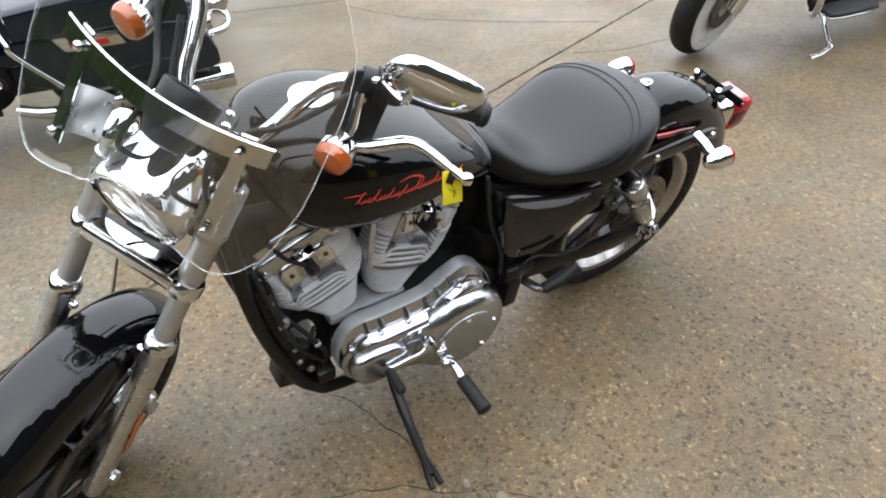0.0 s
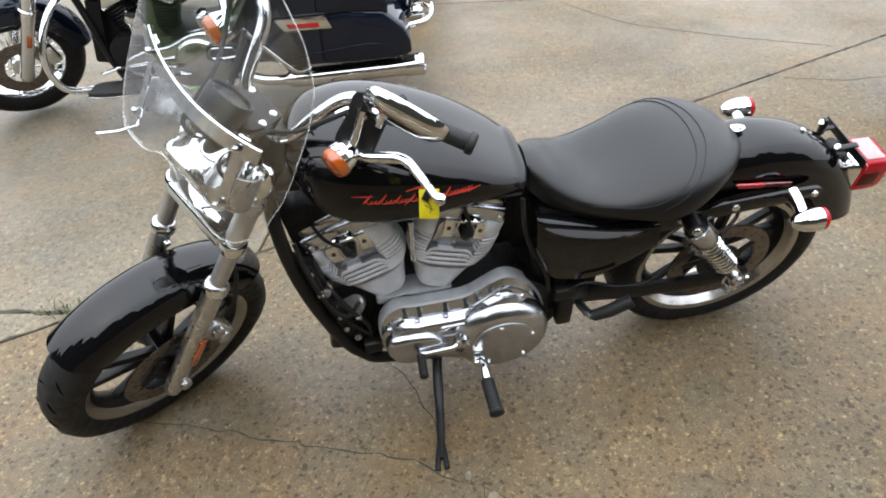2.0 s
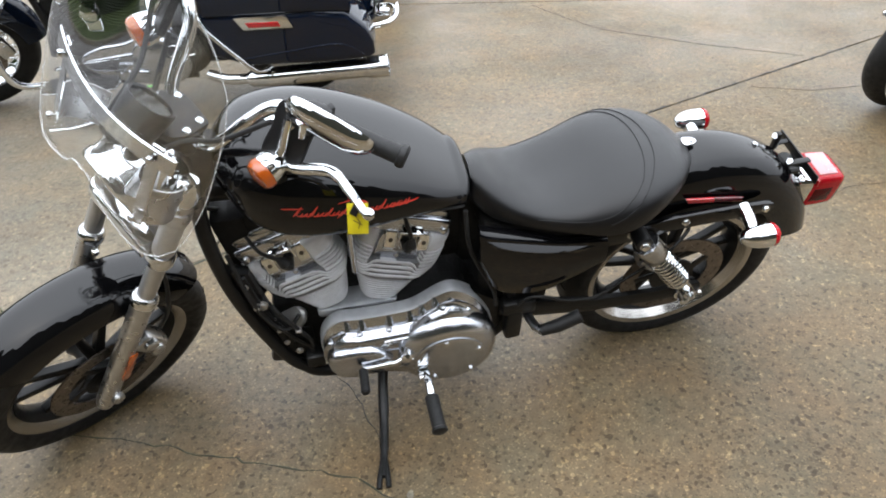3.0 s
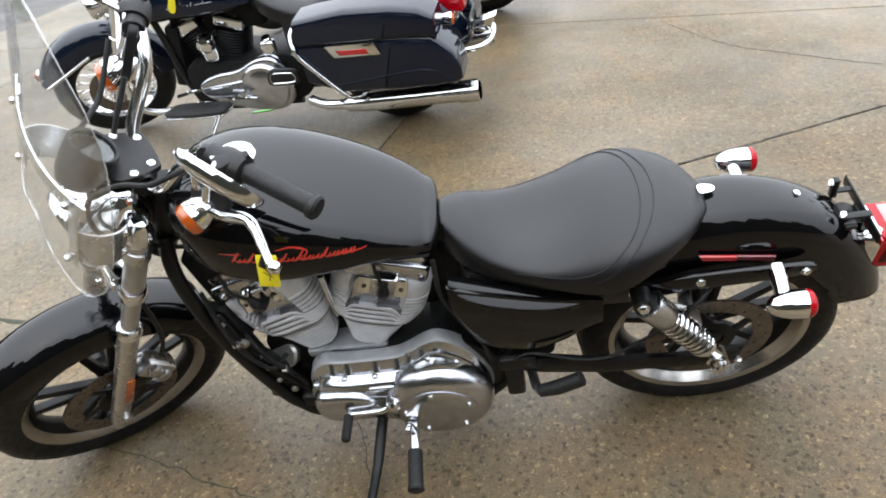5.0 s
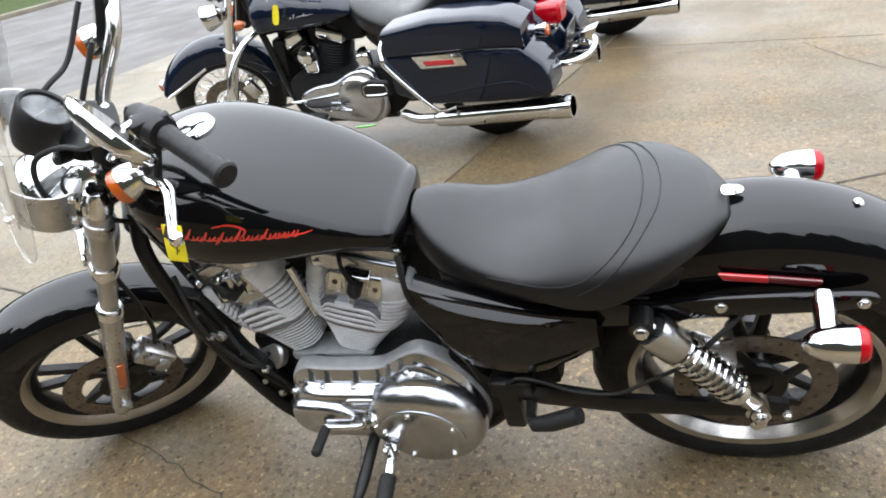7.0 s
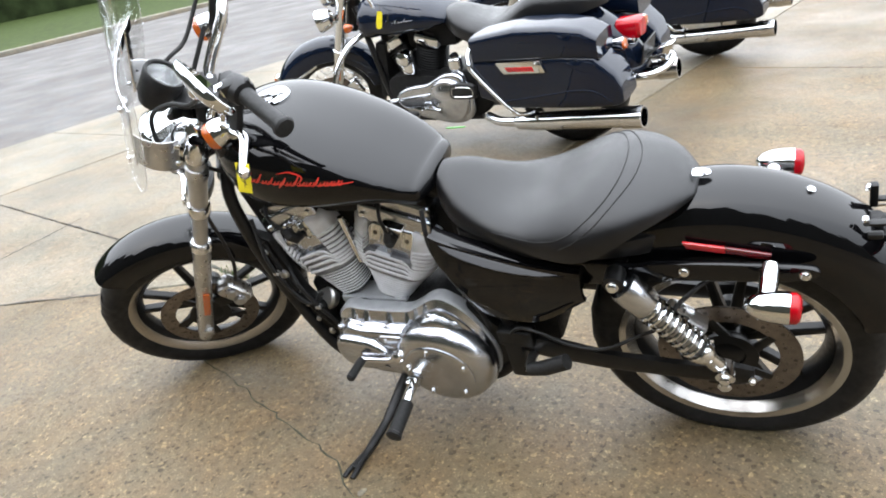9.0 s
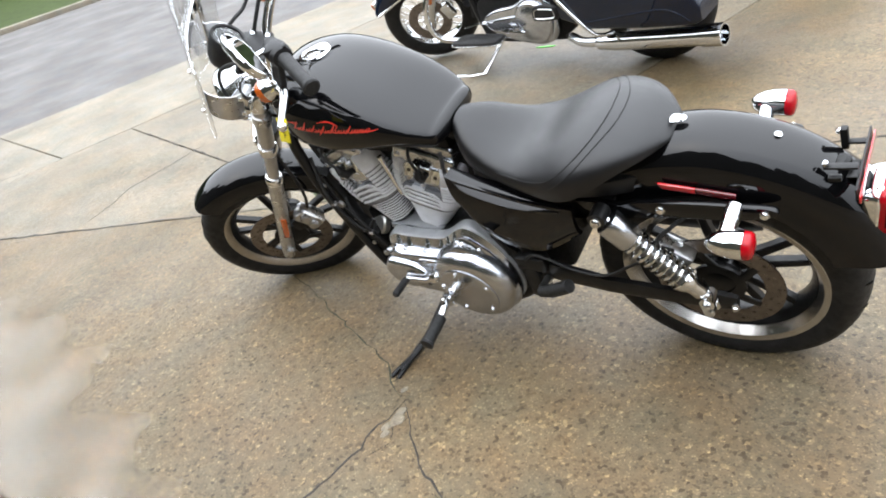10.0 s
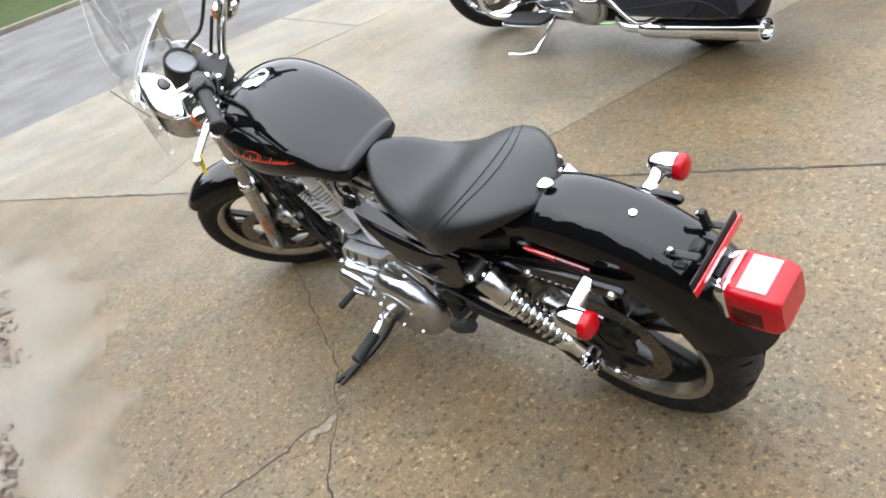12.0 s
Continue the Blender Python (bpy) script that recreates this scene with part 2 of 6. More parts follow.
def tyre_profile(r, w, rim):
    """Half-round tyre section, (radius, offset), as a loop."""
    pts = [(rim - 0.006, -0.40 * w), (rim + 0.006, -0.455 * w), (rim + 0.3 * (r - rim), -0.495 * w), (rim + 0.55 * (r - rim), -0.49 * w),
           (rim + 0.78 * (r - rim), -0.42 * w), (rim + 0.92 * (r - rim), -0.27 * w), (r - 0.001, -0.1 * w)]
    return pts + [(a, -b) for a, b in reversed(pts)]


# ---- the black motorcycle on its side stand ----
# Its own axes: x to the rear, y to its right, z up; the rear wheel stands at x = 0.
STAND = pose(1.4926, 0.4319, -0.003, 15.35, 0, 10.42)
RAKE = radians(29)
FORK = Vector((math.sin(radians(29.8)), 0, math.cos(radians(29.8))))
HEAD = Vector((math.sin(RAKE), 0, math.cos(RAKE)))
PIVOT = Vector((-1.652, 0, 0))
STEER = Matrix.Translation(PIVOT) @ Matrix.Rotation(radians(35.56), 4, HEAD) @ Matrix.Translation(-PIVOT)
BARS = STEER.copy()
MID = Vector((-1.35, 0, 0.6))
STEER = STEER @ Matrix.Translation(MID + Vector((-0.0045, 0.0147, -0.0113))) @ Matrix.Rotation(radians(1.15), 4, Vector((-0.45, 0.30, 1.02))) @ Matrix.Translation(-MID)
AXLE_F, AXLE_R = Vector((-1.527, 0, 0.302)), Vector((0, 0, 0.302))


def spoke(r0, r1, a0, a1, w0, w1, depth, y):
    """A cast spoke in the wheel's plane, from the hub at angle a0 to the rim at a1."""
    p, q = Vector((r0 * math.cos(a0), 0, r0 * math.sin(a0))), Vector((r1 * math.cos(a1), 0, r1 * math.sin(a1)))
    side = (q - p).cross(Vector((0, 1, 0))).normalized()
    rings = []
    for t in (0.0, 0.25, 0.6, 1.0):
        c, w = p.lerp(q, t), w0 + (w1 - w0) * t
        y0 = y * (1 - t)
        rings.append([c + side * w * a + Vector((0, y0 + depth * b, 0)) for a, b in ((-0.5, -0.35), (-0.3, -0.5), (0.3, -0.5), (0.5, -0.35), (0.5, 0.35), (0.3, 0.5), (-0.3, 0.5), (-0.5, 0.35))])
    return loft(rings)


def cast_wheel(parent, centre, m, radius, width, rim_r, rim_w, disc_y, disc_r, phase):
    """Cast wheel with ten slim black spokes, a machined rim, a tyre and a drilled disc."""
    place = m @ Matrix.Translation(centre)
    ax = (0, 1, 0)
    wheel = part("wheel", turned(lathe([(rim_r - 0.004, -rim_w), (rim_r, -rim_w + 0.003), (rim_r - 0.006, -rim_w + 0.009), (rim_r - 0.024, -rim_w + 0.02), (rim_r - 0.032, -rim_w * 0.4),
                  (rim_r - 0.034, 0), (rim_r - 0.032, rim_w * 0.4), (rim_r - 0.024, rim_w - 0.02), (rim_r - 0.006, rim_w - 0.009), (rim_r, rim_w - 0.003), (rim_r - 0.004, rim_w),
                  (rim_r - 0.018, rim_w - 0.004), (rim_r - 0.036, rim_w * 0.55), (rim_r - 0.046, rim_w * 0.3), (rim_r - 0.05, 0), (rim_r - 0.046, -rim_w * 0.3), (rim_r - 0.036, -rim_w * 0.55), (rim_r - 0.018, -rim_w + 0.004)],
                 (0, 0, 0), ax, 72, True), place), rim_metal, parent, "machined silver cast wheel rim")
    part("rim_barrel", turned(lathe([(rim_r - 0.034, -rim_w * 0.62), (rim_r - 0.047, -rim_w * 0.35), (rim_r - 0.052, 0), (rim_r - 0.047, rim_w * 0.35), (rim_r - 0.034, rim_w * 0.62)], (0, 0, 0), ax, 72, False, False), place), frame_black, wheel, "black rim barrel")
    part("tyre", turned(lathe(tyre_profile(radius, width, rim_r - 0.004), (0, 0, 0), ax, 72, True), place), tyre_rubber, wheel, "black road tyre with worn tread")
    # tread grooves: shallow raised blocks are not seen, slanted cuts are
    cuts = bmesh.new()
    for k in range(24):
        a = 2 * math.pi * k / 24
        for sgn in (-1, 1):
            line = []
            for t in np.linspace(0, 1, 6):
                off = (0.12 + 0.30 * t) * width * sgn
                rr = radius + 0.0006 - (radius - rim_r) * (0.04 + 0.30 * t ** 2.2)
                b = a + (0.10 * t if sgn < 0 else 0.10 * t + 0.13)
                line.append((rr * math.cos(b), off, rr * math.sin(b)))
            cuts = join(cuts, tube(line, [0.0008, 0.0022, 0.0026, 0.0026, 0.0022, 0.0008], 5))
    tagged(part("tread_groove", turned(cuts, place), groove_black, wheel), kind="stuff")
    part("hub", turned(lathe([(0.028, -0.075), (0.04, -0.07), (0.045, -0.045), (0.036, -0.03), (0.036, 0.03), (0.045, 0.045), (0.04, 0.07), (0.028, 0.075)], (0, 0, 0), ax, 28), place), frame_black, wheel)
    for k in range(5):
        a = phase + 2 * math.pi * k / 5
        for s in (-1, 1):
            part("spoke", turned(spoke(0.036, rim_r - 0.04, a + s * 0.22, a + s * 0.20, 0.026, 0.018, 0.026, -0.012), place), frame_black, wheel)
    ring = lathe([(disc_r, -0.0025), (disc_r, 0.0025), (disc_r * 0.70, 0.0025), (disc_r * 0.70, -0.0025)], (0, disc_y, 0), ax, 64, True)
    disc = part("brake_disc", turned(ring, place), disc_steel, wheel, "rust-tinged steel brake disc")
    carrier = lathe([(0.062, -0.004), (0.062, 0.004), (0.036, 0.004), (0.036, -0.004)], (0, disc_y, 0), ax, 32, True)
    for k in range(5):
        a = 2 * math.pi * (k + 0.3) / 5
        carrier = join(carrier, turned(spoke(0.055, disc_r * 0.74, a, a + 0.25, 0.022, 0.018, 0.007, 0.0), Matrix.Translation((0, disc_y, 0))))
    part("disc_carrier", turned(carrier, place), frame_black, wheel)
    holes = bmesh.new()
    for k in range(20):
        a, rr = 2 * math.pi * k / 20, disc_r * (0.80 if k % 2 else 0.90)
        holes = join(holes, lathe([(0.0045, -0.0031), (0.0045, 0.0031)], (rr * math.cos(a), disc_y, rr * math.sin(a)), ax, 8))
    tagged(part("drill_hole", turned(holes, place), ink, wheel), kind="stuff")
    return wheel


def fender(centre, r, half, skirt, a0, a1, n, thick=0.003, grow=0.0, tip=0.0, depth=None):
    """A mudguard: a rounded section carried round the wheel from angle a0 to a1 (degrees, from the rear, upwards)."""
    rings = []
    steps = 26
    for k in range(n + 1):
        u = k / n
        a = radians(a0 + (a1 - a0) * u)
        rad = r + grow * min(1.0, u * 1.6)
        end = min(1.0, min(u, 1 - u) * 14 + 0.72)
        outer, inner = [], []
        for i in range(steps + 1):
            s = -1 + 2 * i / steps
            ph = s * math.pi / 2
            y = half * math.copysign(abs(math.sin(ph)) ** 0.8, s)
            # the corners of both ends are rounded off
            back = radians(tip) * abs(s) ** 2.2 * (max(0.0, 1 - u / 0.22) ** 2 - max(0.0, 1 - (1 - u) / 0.22) ** 2)
            d = Vector((math.cos(a + back), 0, math.sin(a + back)))
            h = (depth(a) if depth else skirt) * (1 - abs(math.cos(ph)) ** 0.75)
            outer.append(Vector(centre) + d * (rad - h * (0.82 + 0.18 * end)) + Vector((0, y, 0)))
            inner.append(Vector(centre) + d * (rad - thick - h * (0.82 + 0.18 * end)) + Vector((0, y * (1 - thick / half), 0)))
        rings.append(outer + inner[::-1])
    return loft(rings)


bike = thing("motorcycle", "gloss black cruiser motorcycle with clear windscreen on its side stand", "motorcycle", STAND)
E_ = Matrix.Identity(4)

# wheels
cast_wheel(bike, AXLE_R, E_, 0.306, 0.150, 0.237, 0.066, -0.072, 0.146, 0.35)
cast_wheel(bike, AXLE_F, STEER, 0.3125, 0.120, 0.245, 0.048, -0.066, 0.146, 0.1)

# fenders
part("rear_fender", fender(AXLE_R, 0.390, 0.096, 0.115, 17, 132, 44, grow=0.032, tip=9), paint_black, bike, "gloss black rear fender with a rounded crown")
part("front_fender", turned(fender(AXLE_F, 0.347, 0.074, 0.070, 25, 123, 44, tip=9), STEER), paint_black, bike, "gloss black front fender")

# fuel tank
TANK_TOP = eased([(-1.089, 0.9213), (-1.065, 0.9458), (-1.014, 0.9585), (-0.9445, 0.9573), (-0.8745, 0.9401), (-0.7945, 0.9079), (-0.7145, 0.8638), (-0.6545, 0.821), (-0.6145, 0.792), (-0.5925, 0.776), (-0.5805, 0.768)])
TANK_LOW = eased([(-1.089, 0.8548), (-1.065, 0.8082), (-1.014, 0.7636), (-0.9445, 0.7449), (-0.8745, 0.7387), (-0.7945, 0.7422), (-0.7145, 0.75), (-0.6545, 0.75), (-0.6145, 0.735), (-0.5925, 0.72), (-0.5805, 0.71)])
TANK_WIDE = eased([(-1.089, 0.0694), (-1.065, 0.1158), (-1.014, 0.1529), (-0.9445, 0.1715), (-0.8745, 0.1733), (-0.7945, 0.1644), (-0.7145, 0.1482), (-0.6545, 0.13), (-0.6145, 0.1118), (-0.5925, 0.0937), (-0.5805, 0.0836)])


def tank_side(x, z):
    """How far the tank's side stands from its middle at that length and height."""
    top, low, wide = TANK_TOP(x), TANK_LOW(x), TANK_WIDE(x)
    mid = low + 0.446 * (top - low)
    h = (top - mid) if z > mid else (mid - low)
    n = 2.74 if z > mid else 2.96
    return wide * max(0.0, 1 - min(1.0, abs(z - mid) / h) ** n) ** (1 / n)


def tank_ring(x, count=56):
    at = min(x, -0.6045)
    top, low, wide = TANK_TOP(at), TANK_LOW(at), TANK_WIDE(at)
    mid = low + 0.446 * (top - low)
    if x > at:
        # the rear end closes in a quarter round
        f = 0.35 + 0.65 * max(0.0, 1 - ((x - at) / 0.024) ** 2) ** 0.5
        top, low, wide = mid + (top - mid) * f, mid - (mid - low) * f, wide * f
    out = []
    for k in range(count):
        a = 2 * math.pi * k / count
        c, s = math.cos(a), math.sin(a)
        n = 2.74 if s > 0 else 2.96
        out.append((x, wide * math.copysign(abs(c) ** (2 / n), c), mid + (top - mid if s > 0 else mid - low) * math.copysign(abs(s) ** (2 / n), s)))
    return out


tank = part("fuel_tank", loft([tank_ring(x) for x in np.concatenate([[-1.0895, -1.0855, -1.0805, -1.0745], np.linspace(-1.0665, -0.6125, 36), -0.6045 + 0.024 * np.sin(np.linspace(0, 1, 12) * math.pi / 2)])]), paint_black, bike, "gloss black teardrop fuel tank with a red script mark", 100)
part("tank_seam", tube([(x, -tank_side(x, TANK_LOW(x) + 0.012) - 0.002, TANK_LOW(x) + 0.010) for x in np.linspace(-1.04, -0.605, 24)], 0.004, 6), frame_black, tank)
cap_at = Vector((-0.948, 0.011, 0.9335))
part("filler_cap", lathe([(0.036, 0), (0.036, 0.008), (0.034, 0.009), (0.034, 0.014), (0.041, 0.016), (0.042, 0.022), (0.039, 0.027), (0.02, 0.031), (0, 0.032)], cap_at, (0.04, 0.03, 1), 36), chrome, tank, "round chrome filler cap")
# the red mark on the tank's side, as plain strokes
for side in (-1, 1):
    strokes = bmesh.new()

    def stroke(points, w):
        rows = []
        pts = curve([(x, 0, z + 0.051 - 0.155 * (x + 0.971)) for x, z in points], 5)
        for i, p in enumerate(pts):
            d = (pts[min(i + 1, len(pts) - 1)] - pts[max(i - 1, 0)]).normalized()
            nrm = Vector((-d.z, 0, d.x))
            taper = w * (0.35 + 0.65 * math.sin(math.pi * min(max(i / (len(pts) - 1), 0.06), 0.94)))
            rows.append([(q.x, side * (tank_side(q.x, q.z) + 0.0012), q.z) for q in (p + nrm * taper, p - nrm * taper)])
        skin(strokes, rows, False, False)
    X0, DX, Z0 = -0.962, 0.250, 0.808
    for k in range(15):
        u = k / 14
        x = X0 + 0.012 + 0.83 * DX * u
        tall = 0.024 if k in (0, 2, 8) else (0.019 if k in (4, 6, 11) else 0.010)
        drop = 0.008 if k in (6,) else 0.0
        stroke([(x - 0.004 - drop, Z0 - drop + 0.004 * u), (x + 0.004, Z0 + 0.4 * tall + 0.004 * u), (x + 0.006 + 0.35 * tall, Z0 + tall + 0.004 * u)], 0.0023)
        stroke([(x + 0.002, Z0 + 0.004 + 0.004 * u), (x + 0.009, Z0 + 0.001 + 0.004 * u), (x + 0.015, Z0 + 0.010 + 0.004 * u)], 0.0019)
    stroke([(X0 - 0.012, Z0 + 0.016), (X0 + 0.03, Z0 + 0.020)], 0.0016)
    stroke([(X0 + 0.095, Z0 + 0.028), (X0 + 0.125, Z0 + 0.032), (X0 + 0.150, Z0 + 0.022), (X0 + 0.135, Z0 + 0.006)], 0.0018)
    stroke([(X0 + 0.80 * DX, Z0 + 0.010), (X0 + 0.92 * DX, Z0 + 0.007), (X0 + 1.02 * DX, Z0 + 0.009)], 0.0014)
    part("script_mark", strokes, mark_red, tank, "slanted red script strokes")

# seat
SEAT_TOP = eased([(-0.5757, 0.772), (-0.5617, 0.7757), (-0.5057, 0.7411), (-0.4357, 0.7105), (-0.3757, 0.709), (-0.3057, 0.734), (-0.2507, 0.7585), (-0.1957, 0.768), (-0.1457, 0.765), (-0.0957, 0.755), (-0.0607, 0.74), (-0.0457, 0.722)], 0.026)
SEAT_LOW = eased([(-0.5757, 0.7007), (-0.5617, 0.6888), (-0.5057, 0.672), (-0.4357, 0.6605), (-0.3757, 0.6545), (-0.3057, 0.6485), (-0.2507, 0.6545), (-0.1957, 0.678), (-0.1457, 0.7034), (-0.0957, 0.713), (-0.0607, 0.714), (-0.0457, 0.712)], 0.026)
SEAT_WIDE = eased([(-0.5757, 0.055), (-0.5617, 0.079), (-0.5057, 0.1077), (-0.4357, 0.129), (-0.3757, 0.1492), (-0.3057, 0.1704), (-0.2507, 0.1831), (-0.1957, 0.1768), (-0.1457, 0.152), (-0.0957, 0.114), (-0.0607, 0.076), (-0.0457, 0.04)], 0.026)


def seat_point(x, a, grow=0.0):
    """A point of the seat's cover; a runs from -1 (left skirt) over the top to 1."""
    top, low, wide = SEAT_TOP(x), SEAT_LOW(x), SEAT_WIDE(x)
    s, c = math.sin(a * math.pi / 2), math.cos(a * math.pi / 2)
    y = wide * math.copysign(abs(s) ** 0.976, s)
    z = low + (top - low) * abs(c) ** 0.644
    dish = 0.016 * math.exp(-((x + 0.41) / 0.13) ** 2) * math.exp(-(y / 0.10) ** 2)
    n = Vector((0, s, abs(c) + 0.15)).normalized()
    return Vector((x, y, z - dish)) + n * grow


seat_x = np.concatenate([[-0.5757, -0.569], np.linspace(-0.5617, -0.0607, 44), [-0.053, -0.0457]])
seat = part("seat", loft([[seat_point(x, a) for a in np.linspace(-1, 1, 41)] for x in seat_x]), vinyl, bike, "black stitched vinyl solo seat", 70)
for way in ([(-0.44, -0.83, 0), (-0.40, -0.80, 0), (-0.33, -0.80, 0), (-0.275, -0.74, 0), (-0.228, -0.58, 0), (-0.198, -0.40, 0), (-0.182, -0.20, 0), (-0.177, 0.0, 0)],
            [(-0.285, -0.88, 0), (-0.250, -0.80, 0), (-0.212, -0.66, 0), (-0.178, -0.44, 0), (-0.156, -0.22, 0), (-0.149, 0.0, 0)]):
    seam = [seat_point(p.x, p.y, 0.0006) for p in curve(way, 6)]
    seam += [Vector((p.x, -p.y, p.z)) for p in reversed(seam[:-1])]
    part("seat_seam", tube(seam, 0.0013, 6), plastic_black, seat)
part("seat_screw_tab", join(slab(round_outline([(-0.055, -0.011), (-0.032, -0.010), (-0.024, 0), (-0.032, 0.010), (-0.055, 0.011)]), 0.7325, 0.7355, axis="z"), bolt((-0.036, 0, 0.735), (0.1, 0, 1), 0.006, 0.005)), chrome, bike)
part("fender_screw", bolt((0.144, 0, 0.6915), (0.35, 0, 0.93), 0.006, 0.005), chrome, bike)

# fender struts, their bolts, reflectors
strut_line = round_outline([(-0.30, 0.602), (-0.22, 0.606), (-0.16, 0.602), (-0.11, 0.612), (0.0, 0.617), (0.10, 0.617), (0.150, 0.613), (0.163, 0.602), (0.150, 0.590), (0.10, 0.578), (0.0, 0.572), (-0.08, 0.568), (-0.16, 0.556), (-0.24, 0.548), (-0.30, 0.556)], 4)
for s in (-1, 1):
    strut = part("fender_strut", slab(strut_line, s * 0.112, s * 0.128, 0.004), paint_black, bike, "black fender strut")
    for x, z in ((-0.066, 0.596), (0.139, 0.600), (-0.20, 0.58)):
        part("bolt", bolt((x, s * 0.127, z), (0, s, 0), 0.008, 0.009), chrome, strut)
    # One reflector in two reds: its lit and unlit halves put into the colour.
    strip = slab([(-0.070, 0.651), (-0.062, 0.636), (0.006, 0.626), (0.006, 0.640)], s * 0.101, s * 0.108, 0.002)
    part("side_reflector", strip, reflector_red, bike, "half of a long red side reflector coloured as if lit")
    part("side_reflector", slab([(0.006, 0.640), (0.006, 0.626), (0.082, 0.613), (0.084, 0.627)], s * 0.100, s * 0.107, 0.002), reflector_dark, bike, "half of a side reflector coloured as if shaded")

# rear shocks
for s in (-1, 1):
    a, b = Vector((-0.191, s * 0.160, 0.600)), Vector((0.002, s * 0.149, 0.338))
    d = (b - a).normalized()
    body = part("shock_absorber", lathe([(0.006, -0.01), (0.013, 0.0), (0.013, 0.34)], a, d, 16), chrome, bike, "chrome coil-over rear shock")
    part("upper_cover", lathe([(0.020, 0.020), (0.031, 0.022), (0.033, 0.03), (0.033, 0.088), (0.030, 0.092), (0.026, 0.094)], a, d, 28), polished, body)
    part("coil_spring", spring(a + d * 0.085, a + d * 0.255, 0.0272, 0.0043, 9.5), chrome, body)
    part("damper", lathe([(0.017, 0.09), (0.017, 0.25)], a, d, 20), brushed, body)
    part("lower_cover", lathe([(0.027, 0.245), (0.028, 0.255), (0.022, 0.27), (0.019, 0.275), (0.019, 0.300), (0.016, 0.305)], a, d, 24), chrome, body)
    for q, r in ((a, 0.020), (b, 0.017)):
        part("eye", lathe([(r * 0.5, -0.022), (r, -0.02), (r, 0.02), (r * 0.5, 0.022)], q, (0, 1, 0), 20), frame_black if q is a else chrome, body)
        part("nut", bolt(q + Vector((0, s * 0.02, 0)), (0, s, 0), 0.010, 0.012), chrome, body)

# swingarm, axle and rear brake
for s in (-1, 1):
    arm = part("swingarm", loft([[(x, s * y + w * a, z + h * b) for a, b in ((-1, -0.6), (-0.6, -1), (0.6, -1), (1, -0.6), (1, 0.6), (0.6, 1), (-0.6, 1), (-1, 0.6))] for x, y, z, w, h in
               ((-0.50, 0.10, 0.335, 0.014, 0.03), (-0.40, 0.115, 0.325, 0.014, 0.03), (-0.25, 0.122, 0.305, 0.012, 0.024), (-0.08, 0.122, 0.298, 0.012, 0.022), (0.02, 0.122, 0.302, 0.012, 0.026), (0.055, 0.122, 0.302, 0.010, 0.018))]), frame_black, bike, "black steel swingarm")
    part("axle_nut", lathe([(0.020, 0), (0.020, 0.006), (0.014, 0.008), (0.014, 0.03), (0.010, 0.034), (0, 0.034)], (0.0, s * 0.134, 0.302), (0, s, 0), 6 * 4), chrome, arm)
    part("adjuster_bolt", bolt((0.052, s * 0.134, 0.300), (0, s, 0), 0.007, 0.012), chrome, arm)
caliper = part("rear_caliper", box((0.095, 0.05, 0.06), (-0.085, -0.088, 0.415), 0.012, pose(0, 0, 0, 0, 35, 0)), brushed, bike, "grey rear brake caliper")
part("caliper_cap", join(lathe([(0.02, 0), (0.02, 0.012), (0.016, 0.016), (0, 0.016)], (-0.10, -0.112, 0.43), (0, -1, 0), 20), lathe([(0.014, 0), (0.014, 0.012), (0.010, 0.015), (0, 0.015)], (-0.07, -0.112, 0.405), (0, -1, 0), 20)), silver_coat, caliper)
part("brake_hose", tube(curve([(-0.07, -0.115, 0.45), (-0.09, -0.14, 0.50), (-0.05, -0.125, 0.545), (-0.02, -0.09, 0.55)], 6), 0.005, 8), rubber, bike)

# rear indicators
for s in (-1, 1):
    stem = part("rear_indicator", tube([(0.082, s * 0.118, 0.606), (0.081, s * 0.150, 0.603), (0.078, s * 0.190, 0.594 if s < 0 else 0.612)], [0.018, 0.017, 0.015], 16), chrome, bike, "bullet-shaped chrome indicator with a red lens")
    part("housing", lathe([(0.002, -0.040), (0.010, -0.037), (0.019, -0.027), (0.025, -0.013), (0.0285, 0.004), (0.0295, 0.022), (0.0295, 0.034), (0.027, 0.034)], (0.082, s * 0.198, 0.588 if s < 0 else 0.611), (1, 0, -0.03), 28), chrome, stem)
    part("lens", lathe([(0.0285, 0.034), (0.0285, 0.044), (0.024, 0.050), (0.013, 0.053), (0, 0.054)], (0.082, s * 0.198, 0.588 if s < 0 else 0.611), (1, 0, -0.03), 28), red_lens, stem, "round red lens")

# tail light and plate bracket
TAIL = pose(0.335, -0.005, 0.539, 0, 3, 0)


def lens_ring(x, w, h, n=0.42, count=40):
    return [(x, w * math.copysign(abs(math.cos(a)) ** n, math.cos(a)), h * math.copysign(abs(math.sin(a)) ** n, math.sin(a))) for a in np.linspace(0, 2 * math.pi, count + 1)[:-1]]


base = part("tail_light", turned(loft([lens_ring(x, w, h, 0.5) for x, w, h in ((-0.056, 0.040, 0.036), (-0.050, 0.046, 0.042), (-0.044, 0.052, 0.050), (-0.030, 0.056, 0.054), (-0.020, 0.058, 0.0555), (-0.016, 0.055, 0.053))]), TAIL), chrome, bike, "chrome tail light base with a large red lens")
part("lens", turned(loft([lens_ring(x, w, h, 0.34) for x, w, h in ((-0.017, 0.054, 0.052), (-0.012, 0.056, 0.054), (0.03, 0.0555, 0.0535), (0.060, 0.054, 0.051), (0.071, 0.051, 0.047), (0.078, 0.044, 0.040))]), TAIL), red_lens, base, "large red boxed lens")
